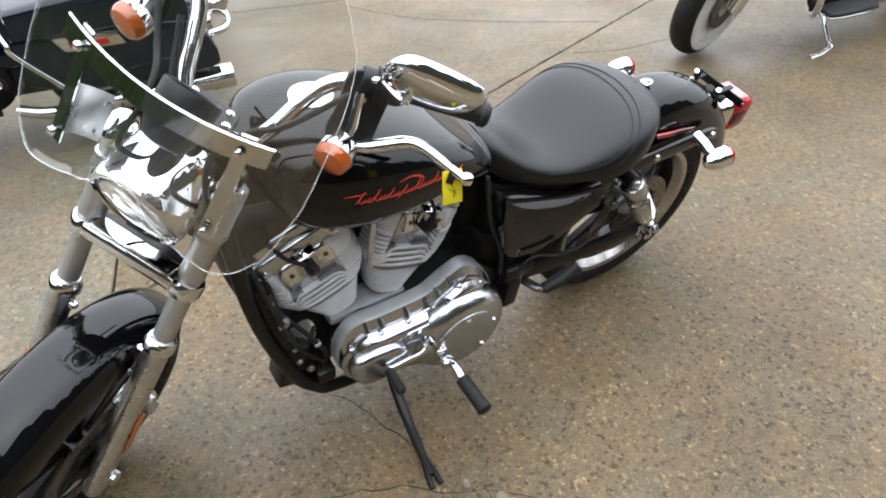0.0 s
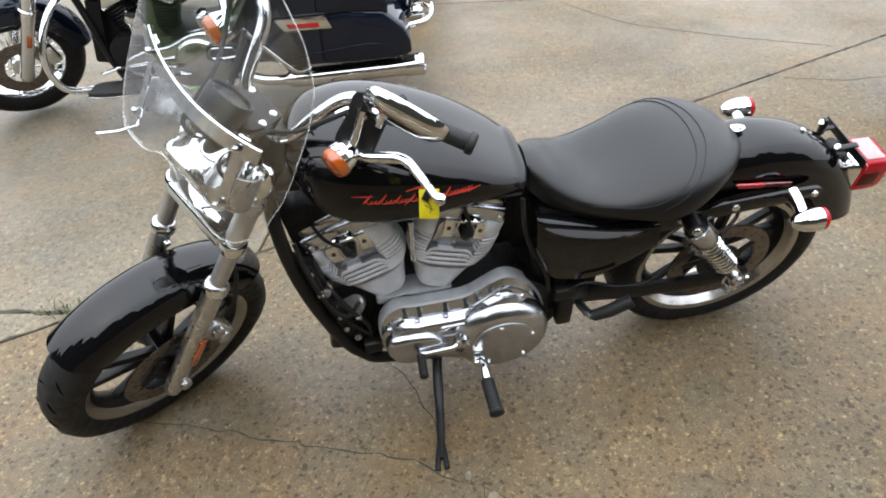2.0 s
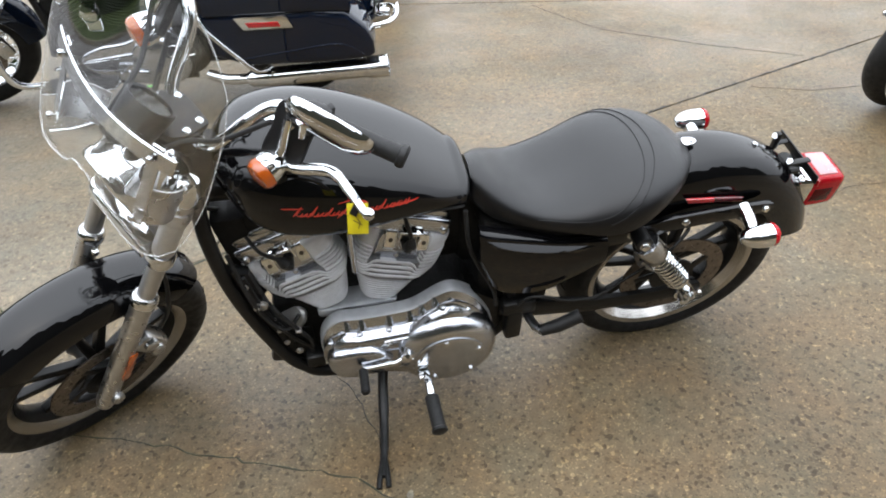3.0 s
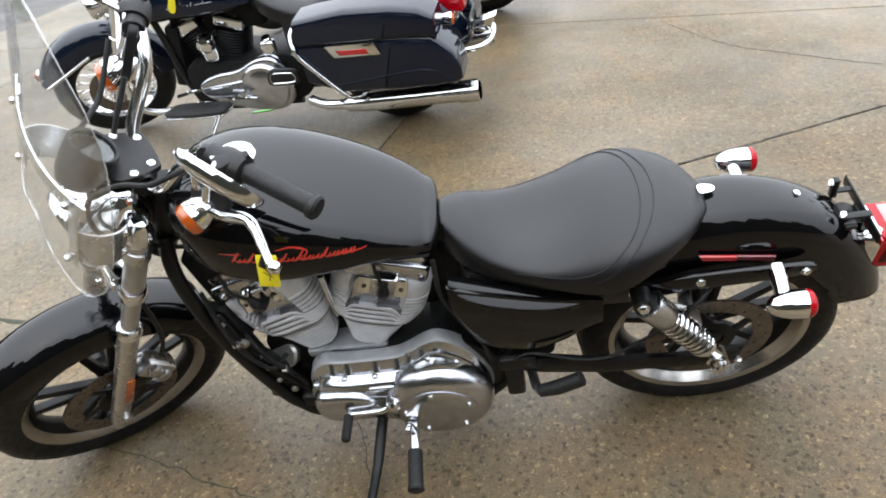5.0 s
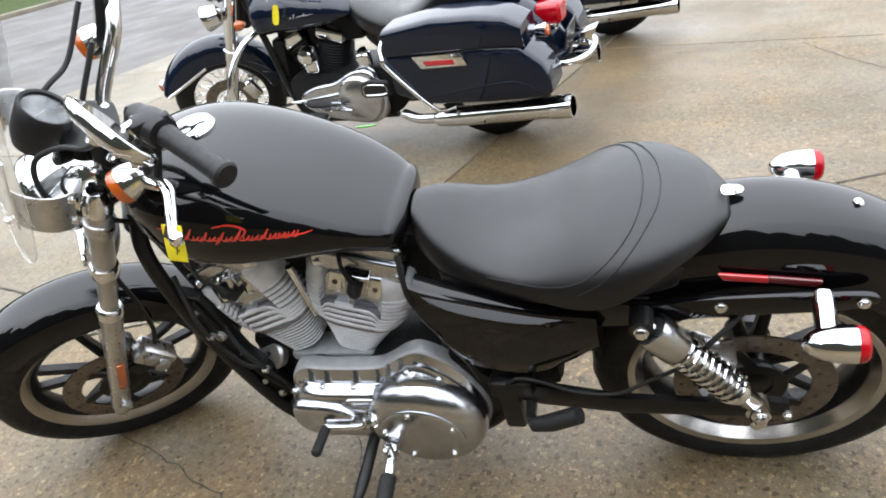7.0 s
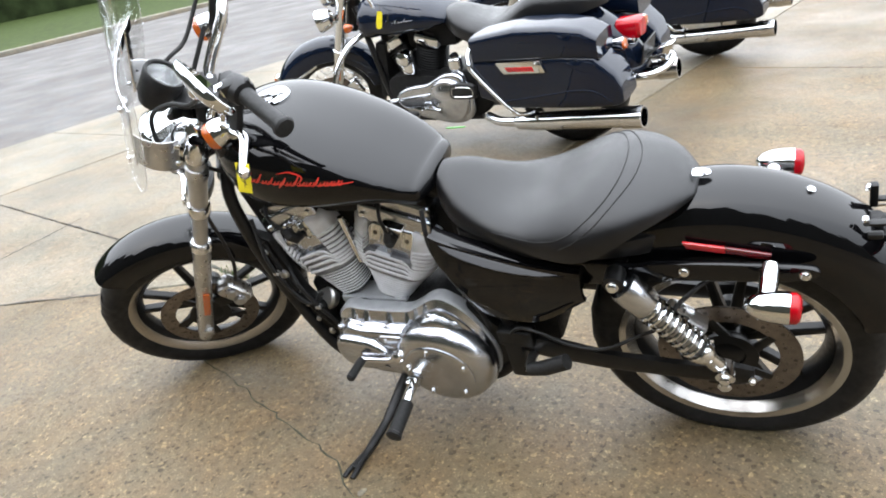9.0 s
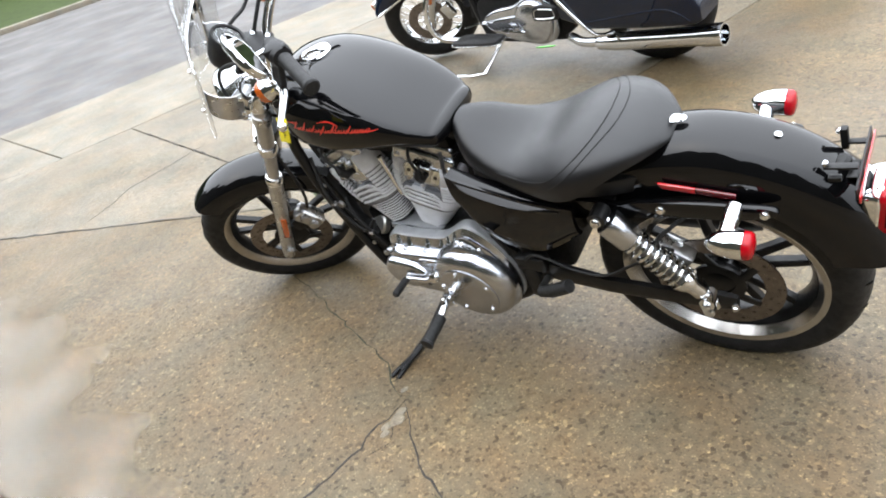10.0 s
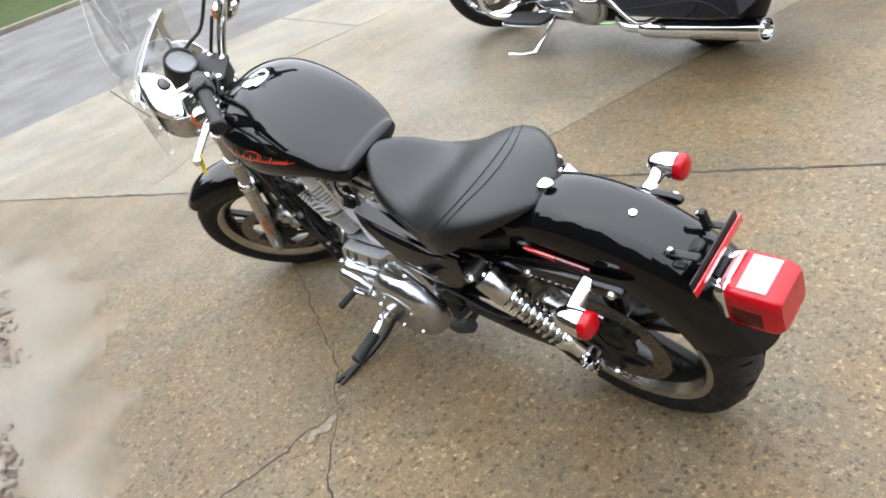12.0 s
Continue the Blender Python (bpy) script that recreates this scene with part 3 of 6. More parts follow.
part("top_window", turned(box((0.052, 0.078, 0.002), (0.026, 0, 0.0542), 0.0008), TAIL), material("pale_lens", (0.40, 0.22, 0.23), 0.3), base, "pale ribbed window on the lens's upper face")
for k in range(9):
    part("window_rib", turned(box((0.028, 0.0026, 0.0018), (0.038, -0.034 + 0.0085 * k, 0.0556), 0.0006), TAIL), clear_edge, base)
part("side_window", turned(box((0.052, 0.003, 0.044), (0.020, -0.0553, -0.004), 0.001), TAIL), lens_shade, base, "dark red side reflector of the lens")
part("mount_screw", turned(bolt((-0.020, -0.030, 0.050), (-0.3, 0, 1), 0.006, 0.005), TAIL), chrome, base)
PLATE = pose(0.288, 0.0, 0.612, 0, -3, 0)
bracket = part("plate_bracket", turned(join(box((0.004, 0.178, 0.026), (0, 0, 0.013), 0.0015), box((0.036, 0.05, 0.004), (-0.020, 0, -0.004), 0.0015), box((0.004, 0.05, 0.05), (-0.002, 0, -0.02), 0.0015),
            box((0.058, 0.016, 0.006), (-0.030, -0.040, 0.040), 0.002), box((0.014, 0.016, 0.050), (-0.038, 0.052, 0.030), 0.003), box((0.040, 0.014, 0.006), (-0.020, 0.052, 0.020), 0.002), box((0.024, 0.014, 0.012), (-0.040, -0.048, 0.018), 0.003)), PLATE), frame_black, bike, "empty black licence plate bracket")
part("rubber_button", turned(lathe([(0.019, 0), (0.020, 0.004), (0.016, 0.012), (0, 0.014)], (-0.036, 0.002, 0.008), (-0.5, 0, 1), 24), PLATE), rubber, bracket)
part("red_strip", turned(box((0.004, 0.186, 0.018), (0.006, 0, 0.004), 0.0012), PLATE), reflector_red, bracket)
for y in (-0.040, 0.052):
    part("bolt", turned(bolt((-0.056 if y < 0 else -0.045, y, 0.046), (-0.6, 0, 0.8), 0.006, 0.006), PLATE), chrome, bracket)

# frame
for s in (-1, 1):
    part("frame_tube", tube(curve([(-1.15, s * 0.03, 0.80), (-1.148, s * 0.07, 0.72), (-1.135, s * 0.085, 0.58), (-1.108, s * 0.09, 0.44), (-1.063, s * 0.095, 0.29), (-1.02, s * 0.10, 0.215), (-0.94, s * 0.105, 0.172), (-0.62, s * 0.105, 0.165), (-0.50, s * 0.10, 0.23), (-0.47, s * 0.10, 0.34), (-0.50, s * 0.10, 0.50), (-0.53, s * 0.085, 0.61), (-0.49, s * 0.075, 0.640), (-0.30, s * 0.080, 0.605), (-0.18, s * 0.10, 0.580)], 6), 0.0165, 12), frame_black, bike, "black steel frame tube")
part("backbone", tube([(-1.13, 0, 0.80), (-0.9, 0, 0.78), (-0.55, 0, 0.70), (-0.30, 0, 0.62)], 0.03, 14), frame_black, bike)
part("steering_head", tube([Vector((-1.172, 0, 0.775)) - HEAD * 0.03, Vector((-1.172, 0, 0.775)) + HEAD * 0.17], 0.032, 20), frame_black, bike)
part("battery_box", box((0.24, 0.17, 0.22), (-0.42, 0.02, 0.54), 0.02), fin_gap, bike)
part("seat_base", slab(round_outline([(-0.55, -0.06), (-0.5, -0.10), (-0.3, -0.13), (-0.12, -0.09), (-0.06, 0), (-0.12, 0.09), (-0.3, 0.13), (-0.5, 0.10), (-0.55, 0.06)]), 0.610, 0.652, 0.006, "z"), plastic_black, bike)

# side cover, glossy, with a rolled upper edge
cover = bmesh.new()
rows = []
top_edge = curve([(-0.578, 0, 0.684), (-0.545, 0, 0.666), (-0.44, 0, 0.630), (-0.36, 0, 0.608), (-0.265, 0, 0.594)], 6)
low_edge = curve([(-0.572, 0, 0.58), (-0.530, 0, 0.475), (-0.47, 0, 0.440), (-0.38, 0, 0.437), (-0.265, 0, 0.510)], 6)
for p, q in zip(top_edge, low_edge):
    ring = []
    for t in np.linspace(0, 1, 14):
        y = -0.148 - 0.008 * math.sin(math.pi * t) + 0.03 * max(0.0, t - 0.8)
        ring.append((p.x + (q.x - p.x) * t, y, p.z + (q.z - p.z) * t))
    ring += [(a, b + 0.012, c) for a, b, c in reversed(ring)]
    rows.append(ring)
side_cover = part("side_cover", skin(cover, rows), paint_black, bike, "gloss black side cover")
EDGE_DROP = spline([(-0.58, 0.005), (-0.54, 0.013), (-0.45, 0.017), (-0.36, 0.014), (-0.29, 0.009), (-0.26, 0.005)])
edge = [[(p.x, -0.110, p.z + 0.002), (p.x, -0.128, p.z + 0.004), (p.x, -0.139, p.z + 0.001), (p.x, -0.134 - 1.7 * EDGE_DROP(p.x), p.z - EDGE_DROP(p.x)), (p.x, -0.132 - 1.7 * EDGE_DROP(p.x), p.z - EDGE_DROP(p.x) - 0.006), (p.x, -0.152, p.z - EDGE_DROP(p.x) - 0.014), (p.x, -0.110, p.z - 0.012)] for p in top_edge[1:]]
part("cover_edge", loft(edge), paint_black, side_cover, "", 50)

# engine
case_line = [(-0.905, 0.408), (-0.865, 0.404), (-0.792, 0.404), (-0.735, 0.408), (-0.700, 0.426), (-0.665, 0.450), (-0.630, 0.460), (-0.590, 0.436), (-0.555, 0.390), (-0.527, 0.32), (-0.522, 0.26), (-0.545, 0.195), (-0.60, 0.152), (-0.67, 0.142), (-0.74, 0.165), (-0.81, 0.195), (-0.88, 0.200), (-0.930, 0.225), (-0.956, 0.275), (-0.957, 0.335), (-0.938, 0.385)]


def shrink(line, d, dz=0.0):
    cx, cz = sum(a for a, _ in line) / len(line), sum(b for _, b in line) / len(line)
    return [(cx + (a - cx) * (1 - d / 0.22), cz + (b - cz) * (1 - d / 0.14) + dz) for a, b in line]


def sides(line, steps, n=4):
    return [[(x, y, z) for x, z in round_outline(shrink(line, g), n)] for y, g in steps]


# the cover's flange lies lower than the ledge of the case behind it
cover_line = [(a, b - 0.024 * min(1.0, max(0.0, (b - 0.30) / 0.08)) * (1.0 if a < -0.70 else 0.75)) for a, b in case_line]
engine = part("crankcase", join(loft(sides(case_line, ((-0.078, 0.012), (-0.083, 0.0), (-0.086, -0.004), (-0.112, -0.004), (-0.117, -0.001), (-0.119, 0.003)))), box((0.20, 0.14, 0.03), (-0.858, -0.005, 0.388), 0.010)), silver_coat, bike, "silver-grey engine case")
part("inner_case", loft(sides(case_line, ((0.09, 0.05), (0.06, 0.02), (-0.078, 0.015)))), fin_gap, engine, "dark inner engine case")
primary = part("primary_cover", loft(sides(case_line, ((-0.110, 0.006), (-0.1185, 0.0005))) + sides(cover_line, ((-0.131, 0.003), (-0.1345, -0.001), (-0.139, -0.001), (-0.141, 0.003), (-0.147, 0.008), (-0.157, 0.013), (-0.163, 0.021), (-0.166, 0.034), (-0.167, 0.055)))), polished, engine, "polished aluminium primary cover", 50)
for (x, z), (u, w) in zip(shrink(case_line, 0.014), shrink(cover_line, 0.016)):
    if z > 0.36:
        part("case_boss", tube([(x, -0.110, z), (u, -0.130, w)], 0.0125, 14), polished, engine)
part("raised_panel", loft(sides([(-0.945, 0.335), (-0.948, 0.29), (-0.925, 0.252), (-0.87, 0.240), (-0.815, 0.262), (-0.790, 0.292), (-0.812, 0.330), (-0.85, 0.352), (-0.915, 0.356)], ((-0.150, -0.006), (-0.166, -0.004), (-0.176, 0.004), (-0.184, 0.018), (-0.187, 0.040), (-0.188, 0.07)), 5)), polished, primary, "", 60)
recess = round_outline([(-0.806, 0.361), (-0.772, 0.364), (-0.738, 0.362), (-0.738, 0.345), (-0.750, 0.319), (-0.785, 0.319), (-0.808, 0.324), (-0.816, 0.343)], 4)
part("raised_rib", tube([(x, -0.1675, z) for x, z in recess + recess[:1]], 0.0026, 8), polished, primary)
for x, z in ((-0.797, 0.347), (-0.754, 0.339)):
    part("bolt", bolt((x, -0.166, z), (0, -1, 0), 0.0055, 0.005), chrome, primary)
dome = part("clutch_dome", lathe([(0.132, 0.0), (0.1315, 0.012), (0.129, 0.024), (0.123, 0.036), (0.114, 0.046), (0.104, 0.0525), (0.096, 0.055), (0.0925, 0.0555)], (-0.650, -0.143, 0.284), (0, -1, 0), 72), polished, primary, "rounded polished clutch housing", 60)
derby = part("derby_cover", lathe([(0.0925, 0.050), (0.0925, 0.058), (0.090, 0.0605), (0.087, 0.0615), (0.05, 0.063), (0, 0.0635)], (-0.650, -0.143, 0.284), (0.0, -1, 0), 64), polished, primary, "round polished clutch cover")
for k in range(5):
    a = radians(25 + 72 * k)
    part("bolt", bolt((-0.650 + 0.082 * math.cos(a), -0.2045, 0.284 + 0.082 * math.sin(a)), (0, -1, 0), 0.006, 0.005), chrome, derby)
for x, z in ((-0.938, 0.358), (-0.865, 0.373), (-0.792, 0.373), (-0.722, 0.385), (-0.656, 0.428), (-0.594, 0.406), (-0.555, 0.358), (-0.532, 0.292), (-0.945, 0.29), (-0.90, 0.212)):
    part("bolt", join(lathe([(0.0095, 0), (0.0095, 0.012), (0.008, 0.0145), (0, 0.0145)], (x, -0.133, z), (0, -1, 0), 14), bolt((x, -0.146, z), (0, -1, 0), 0.005, 0.005)), polished, primary)
part("sprocket_cover", loft(sides([(-0.60, 0.42), (-0.54, 0.40), (-0.49, 0.34), (-0.475, 0.26), (-0.50, 0.20), (-0.56, 0.17), (-0.62, 0.2)], ((-0.05, 0.0), (-0.095, 0.0), (-0.105, 0.006), (-0.108, 0.02)))), frame_black, engine, "black sprocket cover")


def finned(axis0, lean, part_parent):
    """One cylinder with its fins, head and rocker box; lean: degrees to the rear."""
    m = Matrix.Translation(axis0) @ Matrix.Rotation(radians(lean), 4, "Y")

    def ring(w, d, h, n=3.4, bow=0.0, notch=0.0):
        out = []
        for a in np.linspace(0, 2 * math.pi, 65)[:-1]:
            c, s = math.cos(a), math.sin(a)
            x, y = w * math.copysign(abs(c) ** (2 / n), c), d * math.copysign(abs(s) ** (2 / n), s)
            u = min(1.0, max(0.0, (abs(x + 0.010) - 0.046) / 0.018))
            u = u * u * (3 - 2 * u)
            out.append((x, y * (1 - notch * (1 - u)) if s < 0 else y, h - bow * u))
        return out
    # Black core just behind the fin edges: the gaps' shade put into its colour.
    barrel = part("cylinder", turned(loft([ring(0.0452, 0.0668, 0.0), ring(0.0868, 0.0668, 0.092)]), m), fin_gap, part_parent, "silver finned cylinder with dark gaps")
    for k in range(11):
        h = 0.004 + 0.0079 * k
        w = 0.050 + 0.0036 * k
        part("fin", turned(loft([ring(w - 0.002, 0.068, h), ring(w, 0.070, h + 0.0007), ring(w, 0.070, h + 0.0036), ring(w - 0.002, 0.068, h + 0.0043)]), m), fin_silver, barrel)
    # Core coloured darker than the fins to give the head's gaps their shade.
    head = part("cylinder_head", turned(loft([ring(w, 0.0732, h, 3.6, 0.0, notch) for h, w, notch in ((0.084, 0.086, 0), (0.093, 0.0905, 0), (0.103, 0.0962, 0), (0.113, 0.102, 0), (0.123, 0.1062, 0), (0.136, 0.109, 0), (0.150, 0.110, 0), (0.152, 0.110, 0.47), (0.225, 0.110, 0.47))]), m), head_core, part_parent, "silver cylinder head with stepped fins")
    for k in range(9):
        h = 0.096 + 0.0172 * k if k < 4 else 0.1535 + 0.0125 * (k - 4)
        wide = 0.094 + 0.0195 * math.sin(min(1.0, k / 5) * math.pi / 2)
        drop = 0.003 + 0.0075 * k if k < 4 else 0.018
        part("fin", turned(loft([ring(wide + dw, 0.077 + dw, h + dh, 3.6, drop, 0.45 if k > 3 else 0.0) for dh, dw in ((0, -0.003), (0.0012, 0), (0.0068, 0), (0.0080, -0.003))]), m), fin_silver, head)
    part("head_shoulder", turned(loft([ring(0.111 - q, 0.074 - q, h, 3.6, 0.0, 0.45) for h, q in ((0.188, 0.003), (0.192, 0.0), (0.232, 0.0), (0.242, 0.004), (0.247, 0.012))]), m), fin_silver, head)
    rocker = part("rocker_box", turned(join(box((0.190, 0.128, 0.056), (0, 0.004, 0.260), 0.012, None, 3), box((0.172, 0.112, 0.050), (0, 0.008, 0.292), 0.014, None, 3)), m), polished, part_parent, "polished rocker box")
    for x in (-0.078, 0.078):
        part("bolt", turned(bolt((x, -0.058, 0.258), (0, -1, 0), 0.0075, 0.008), m), chrome, rocker)
    clip = part("plug_bracket", turned(slab(round_outline([(-0.060, 0.156), (-0.02, 0.152), (0.02, 0.152), (0.046, 0.156), (0.048, 0.19), (0.048, 0.232), (0.0, 0.240), (-0.058, 0.232), (-0.061, 0.19)], 3), -0.063, -0.050, 0.002), m), polished, head, "polished spark plug plate")
    for x in (-0.040, 0.0405):
        block = part("chrome_block", turned(slab([(-0.064, 0.240), (-0.050, 0.240), (-0.050, 0.197), (-0.074, 0.197), (-0.077, 0.203)], x - 0.013, x + 0.013, 0.0016, "x"), m), chrome, clip)
        part("hole", turned(lathe([(0.0055, 0), (0.0055, 0.0008), (0, 0.0008)], (x, -0.0706, 0.2215), (0, -0.943, 0.331), 12), m), ink, block)
    part("plug_shroud", turned(join(slab([(-0.050, 0.266), (-0.078, 0.256), (-0.080, 0.250), (-0.050, 0.246)], -0.023, 0.028, 0.002, "x"), box((0.006, 0.022, 0.030), (-0.021, -0.064, 0.238), 0.002), box((0.006, 0.022, 0.030), (0.026, -0.064, 0.238), 0.002)), m), chrome, clip)
    part("plug_cap", turned(tube([(0.002, -0.057, 0.208), (0.002, -0.082, 0.214), (0.002, -0.090, 0.232), (-0.002, -0.086, 0.250)], [0.011, 0.0135, 0.0135, 0.008], 14), m), rubber, clip)
    part("plug_lead", turned(tube(curve([(-0.002, -0.087, 0.246), (-0.012, -0.090, 0.270), (-0.026, -0.082, 0.292), (-0.04, -0.05, 0.315)], 6), 0.0045, 8), m), rubber, clip)
    part("plate_screw", turned(bolt((-0.008, -0.063, 0.164), (0, -1, 0), 0.005, 0.004), m), brushed, clip)


finned((-0.918, 0.0, 0.410), -22, engine)
finned((-0.802, 0.0, 0.405), 20, engine)
part("pushrod_tube", tube([(-0.852, -0.058, 0.52), (-0.852, -0.062, 0.665)], 0.0075, 12), chrome, engine, "slim chrome tube between the cylinders")
part("intake", join(box((0.13, 0.07, 0.28), (-0.86, 0.02, 0.53), 0.02), box((0.49, 0.08, 0.08), (-0.865, 0.0, 0.700), 0.01)), fin_gap, engine, "black intake between the cylinders")
part("oil_filter", lathe([(0.030, 0.0), (0.035, 0.003), (0.036, 0.012), (0.036, 0.020), (0.031, 0.026), (0, 0.028)], (-1.018, -0.040, 0.362), (-0.30, -0.74, 0.60), 30), satin_tube, engine, "round polished oil filter end")
part("lower_clutter", join(slab([(-1.13, 0.62), (-1.085, 0.60), (-1.07, 0.50), (-1.058, 0.42), (-1.012, 0.33), (-0.985, 0.24), (-0.95, 0.18), (-1.03, 0.205), (-1.08, 0.30), (-1.115, 0.45)], -0.085, -0.055, 0.006), box((0.06, 0.07, 0.15), (-1.055, -0.055, 0.30), 0.012, pose(0, 0, 0, 0, 12, 0)), box((0.05, 0.05, 0.05), (-0.985, -0.09, 0.235), 0.01), box((0.07, 0.06, 0.10), (-1.015, -0.02, 0.26), 0.01), tube(curve([(-1.10, -0.09, 0.60), (-1.075, -0.10, 0.48), (-1.04, -0.10, 0.38), (-0.985, -0.10, 0.29)], 5), 0.007, 8)), frame_black, bike, "black hoses and brackets ahead of the engine")
for x, z, r in ((-1.075, 0.50, 0.011), (-1.045, 0.33, 0.006), (-1.098, 0.575, 0.006), (-1.062, 0.435, 0.007), (-1.020, 0.285, 0.008), (-0.992, 0.225, 0.007), (-1.055, 0.385, 0.005)):
    part("clutter_bolt", bolt((x, -0.098, z), (0, -1, 0), r, r), brushed, bike)
for way in ([(-1.12, -0.07, 0.66), (-1.095, -0.112, 0.56), (-1.070, -0.116, 0.46), (-1.035, -0.110, 0.40), (-1.00, -0.085, 0.42)],
            [(-1.09, -0.06, 0.52), (-1.045, -0.105, 0.47), (-1.010, -0.112, 0.40), (-0.985, -0.105, 0.33), (-0.99, -0.09, 0.25)]):
    part("hose", tube(curve(way, 6), 0.0055, 8), rubber, bike)
for at in ((-1.085, -0.114, 0.515), (-1.008, -0.112, 0.395)):
    part("hose_clip", box((0.015, 0.015, 0.010), at, 0.002), brushed, bike)
part("rear_engine_mount", join(box((0.045, 0.05, 0.12), (-0.465, -0.118, 0.29), 0.01), box((0.09, 0.04, 0.05), (-0.455, -0.12, 0.36), 0.01)), frame_black, bike)
part("oil_tank", join(box((0.10, 0.12, 0.27), (-0.545, 0.035, 0.575), 0.02), box((0.18, 0.12, 0.20), (-0.61, 0.045, 0.56), 0.02), box((0.20, 0.19, 0.17), (-0.46, 0.01, 0.385), 0.02)), fin_gap, bike, "black oil tank behind the engine")
part("regulator", join(box((0.13, 0.09, 0.24), (-1.00, 0.0, 0.30), 0.015), slab([(-1.14, 0.74), (-1.07, 0.74), (-1.05, 0.50), (-1.10, 0.42)], -0.045, 0.03, 0.006)), fin_gap, bike, "black regulator box between frame and engine")
part("wire_loom", tube(curve([(-0.60, -0.10, 0.72), (-0.596, -0.125, 0.64), (-0.575, -0.128, 0.57), (-0.545, -0.132, 0.50), (-0.525, -0.128, 0.44), (-0.515, -0.125, 0.38)], 6), 0.0055, 8), rubber, bike)
part("brake_line", tube(curve([(-0.47, -0.125, 0.30), (-0.465, -0.135, 0.37), (-0.435, -0.138, 0.405), (-0.39, -0.138, 0.395), (-0.33, -0.135, 0.36), (-0.25, -0.135, 0.355), (-0.18, -0.125, 0.39), (-0.12, -0.115, 0.42)], 6), 0.0042, 8), rubber, bike)

# foot controls
shaft = Vector((-0.757, -0.172, 0.322))
knee = Vector((-0.869, -0.195, 0.300))
shifter = part("gear_lever", join(lathe([(0.016, 0), (0.018, 0.006), (0.017, 0.028), (0.010, 0.034), (0, 0.034)], shaft, (0, -1, 0), 18), tube([shaft + Vector((0, -0.022, 0)), shaft + Vector((-0.03, -0.027, -0.012)), knee + Vector((0.01, 0, 0)), knee], [0.0095, 0.008, 0.007, 0.009], 10)), chrome, bike, "chrome gear lever with a rubber toe peg")
part("toe_peg", lathe([(0.007, 0), (0.011, 0.004), (0.0115, 0.066), (0.008, 0.070), (0, 0.070)], knee, (-0.04, -0.99, 0.03), 16), rubber, shifter)
part("shift_rod", tube([knee + Vector((0.01, 0.02, -0.03)), (-0.79, -0.155, 0.22), (-0.73, -0.150, 0.205)], 0.004, 8), frame_black, shifter)
peg = part("foot_peg", join(tube(curve([(-0.72, -0.15, 0.235), (-0.722, -0.21, 0.262), (-0.714, -0.245, 0.270), (-0.714, -0.286, 0.260)], 5), 0.011, 14), box((0.03, 0.028, 0.03), (-0.721, -0.222, 0.262), 0.006)), chrome, bike, "folding foot peg with a ribbed black rubber")
part("peg_rubber", lathe([(0.013, 0.0), (0.0175, 0.004), (0.0175, 0.088), (0.0195, 0.090), (0.0195, 0.097), (0.014, 0.100), (0, 0.100)], (-0.714, -0.280, 0.261), (0.03, -0.99, -0.03), 20), rubber, peg)
part("peg_mount", join(box((0.05, 0.08, 0.04), (-0.715, -0.15, 0.225), 0.008), box((0.04, 0.05, 0.05), (-0.66, -0.13, 0.16), 0.008)), frame_black, bike)
pass_peg = part("passenger_peg", tube([(-0.41, -0.190, 0.326), (-0.37, -0.196, 0.345), (-0.315, -0.196, 0.375)], [0.015, 0.018, 0.018], 14), rubber, bike, "folded black passenger peg")
part("peg_clevis", tube([(-0.425, -0.12, 0.30), (-0.418, -0.17, 0.316), (-0.408, -0.192, 0.328)], 0.012, 14), brushed, pass_peg)
# side stand: from under the frame out to the ground
leg = [Vector((-0.80, -0.08, 0.185)), Vector((-0.82, -0.14, 0.155)), Vector((-0.836, -0.25, 0.120)), Vector((-0.850, -0.34, 0.116)), Vector((-0.862, -0.405, 0.121))]
stand = part("side_stand", join(tube(curve(leg, 5), [0.015] * 5 + [0.014] * 5 + [0.012] * 5 + [0.010] * 6, 12), tube(curve([leg[3], leg[-1] + Vector((0.012, 0.00, 0.002)), leg[-1] + Vector((0.010, -0.03, 0.004))], 4), 0.007, 10), tube(curve([leg[3], leg[-1] + Vector((-0.008, 0.0, 0.002)), leg[-1] + Vector((-0.014, -0.03, 0.004))], 4), 0.007, 10)), frame_black, bike, "black side stand resting on the concrete")

# ---- the steered front end, laid out straight ahead and then turned ----
def F(bm):
    return turned(bm, BARS)


def K(bm):
    return turned(bm, STEER)


def on_fork(s, y=0.0, ahead=0.0):
    """A point s metres up the fork from the axle's foot."""
    return Vector((-1.555, y, 0.290)) + FORK * (s * 1.02) + Vector((-FORK.z, 0, FORK.x)) * ahead


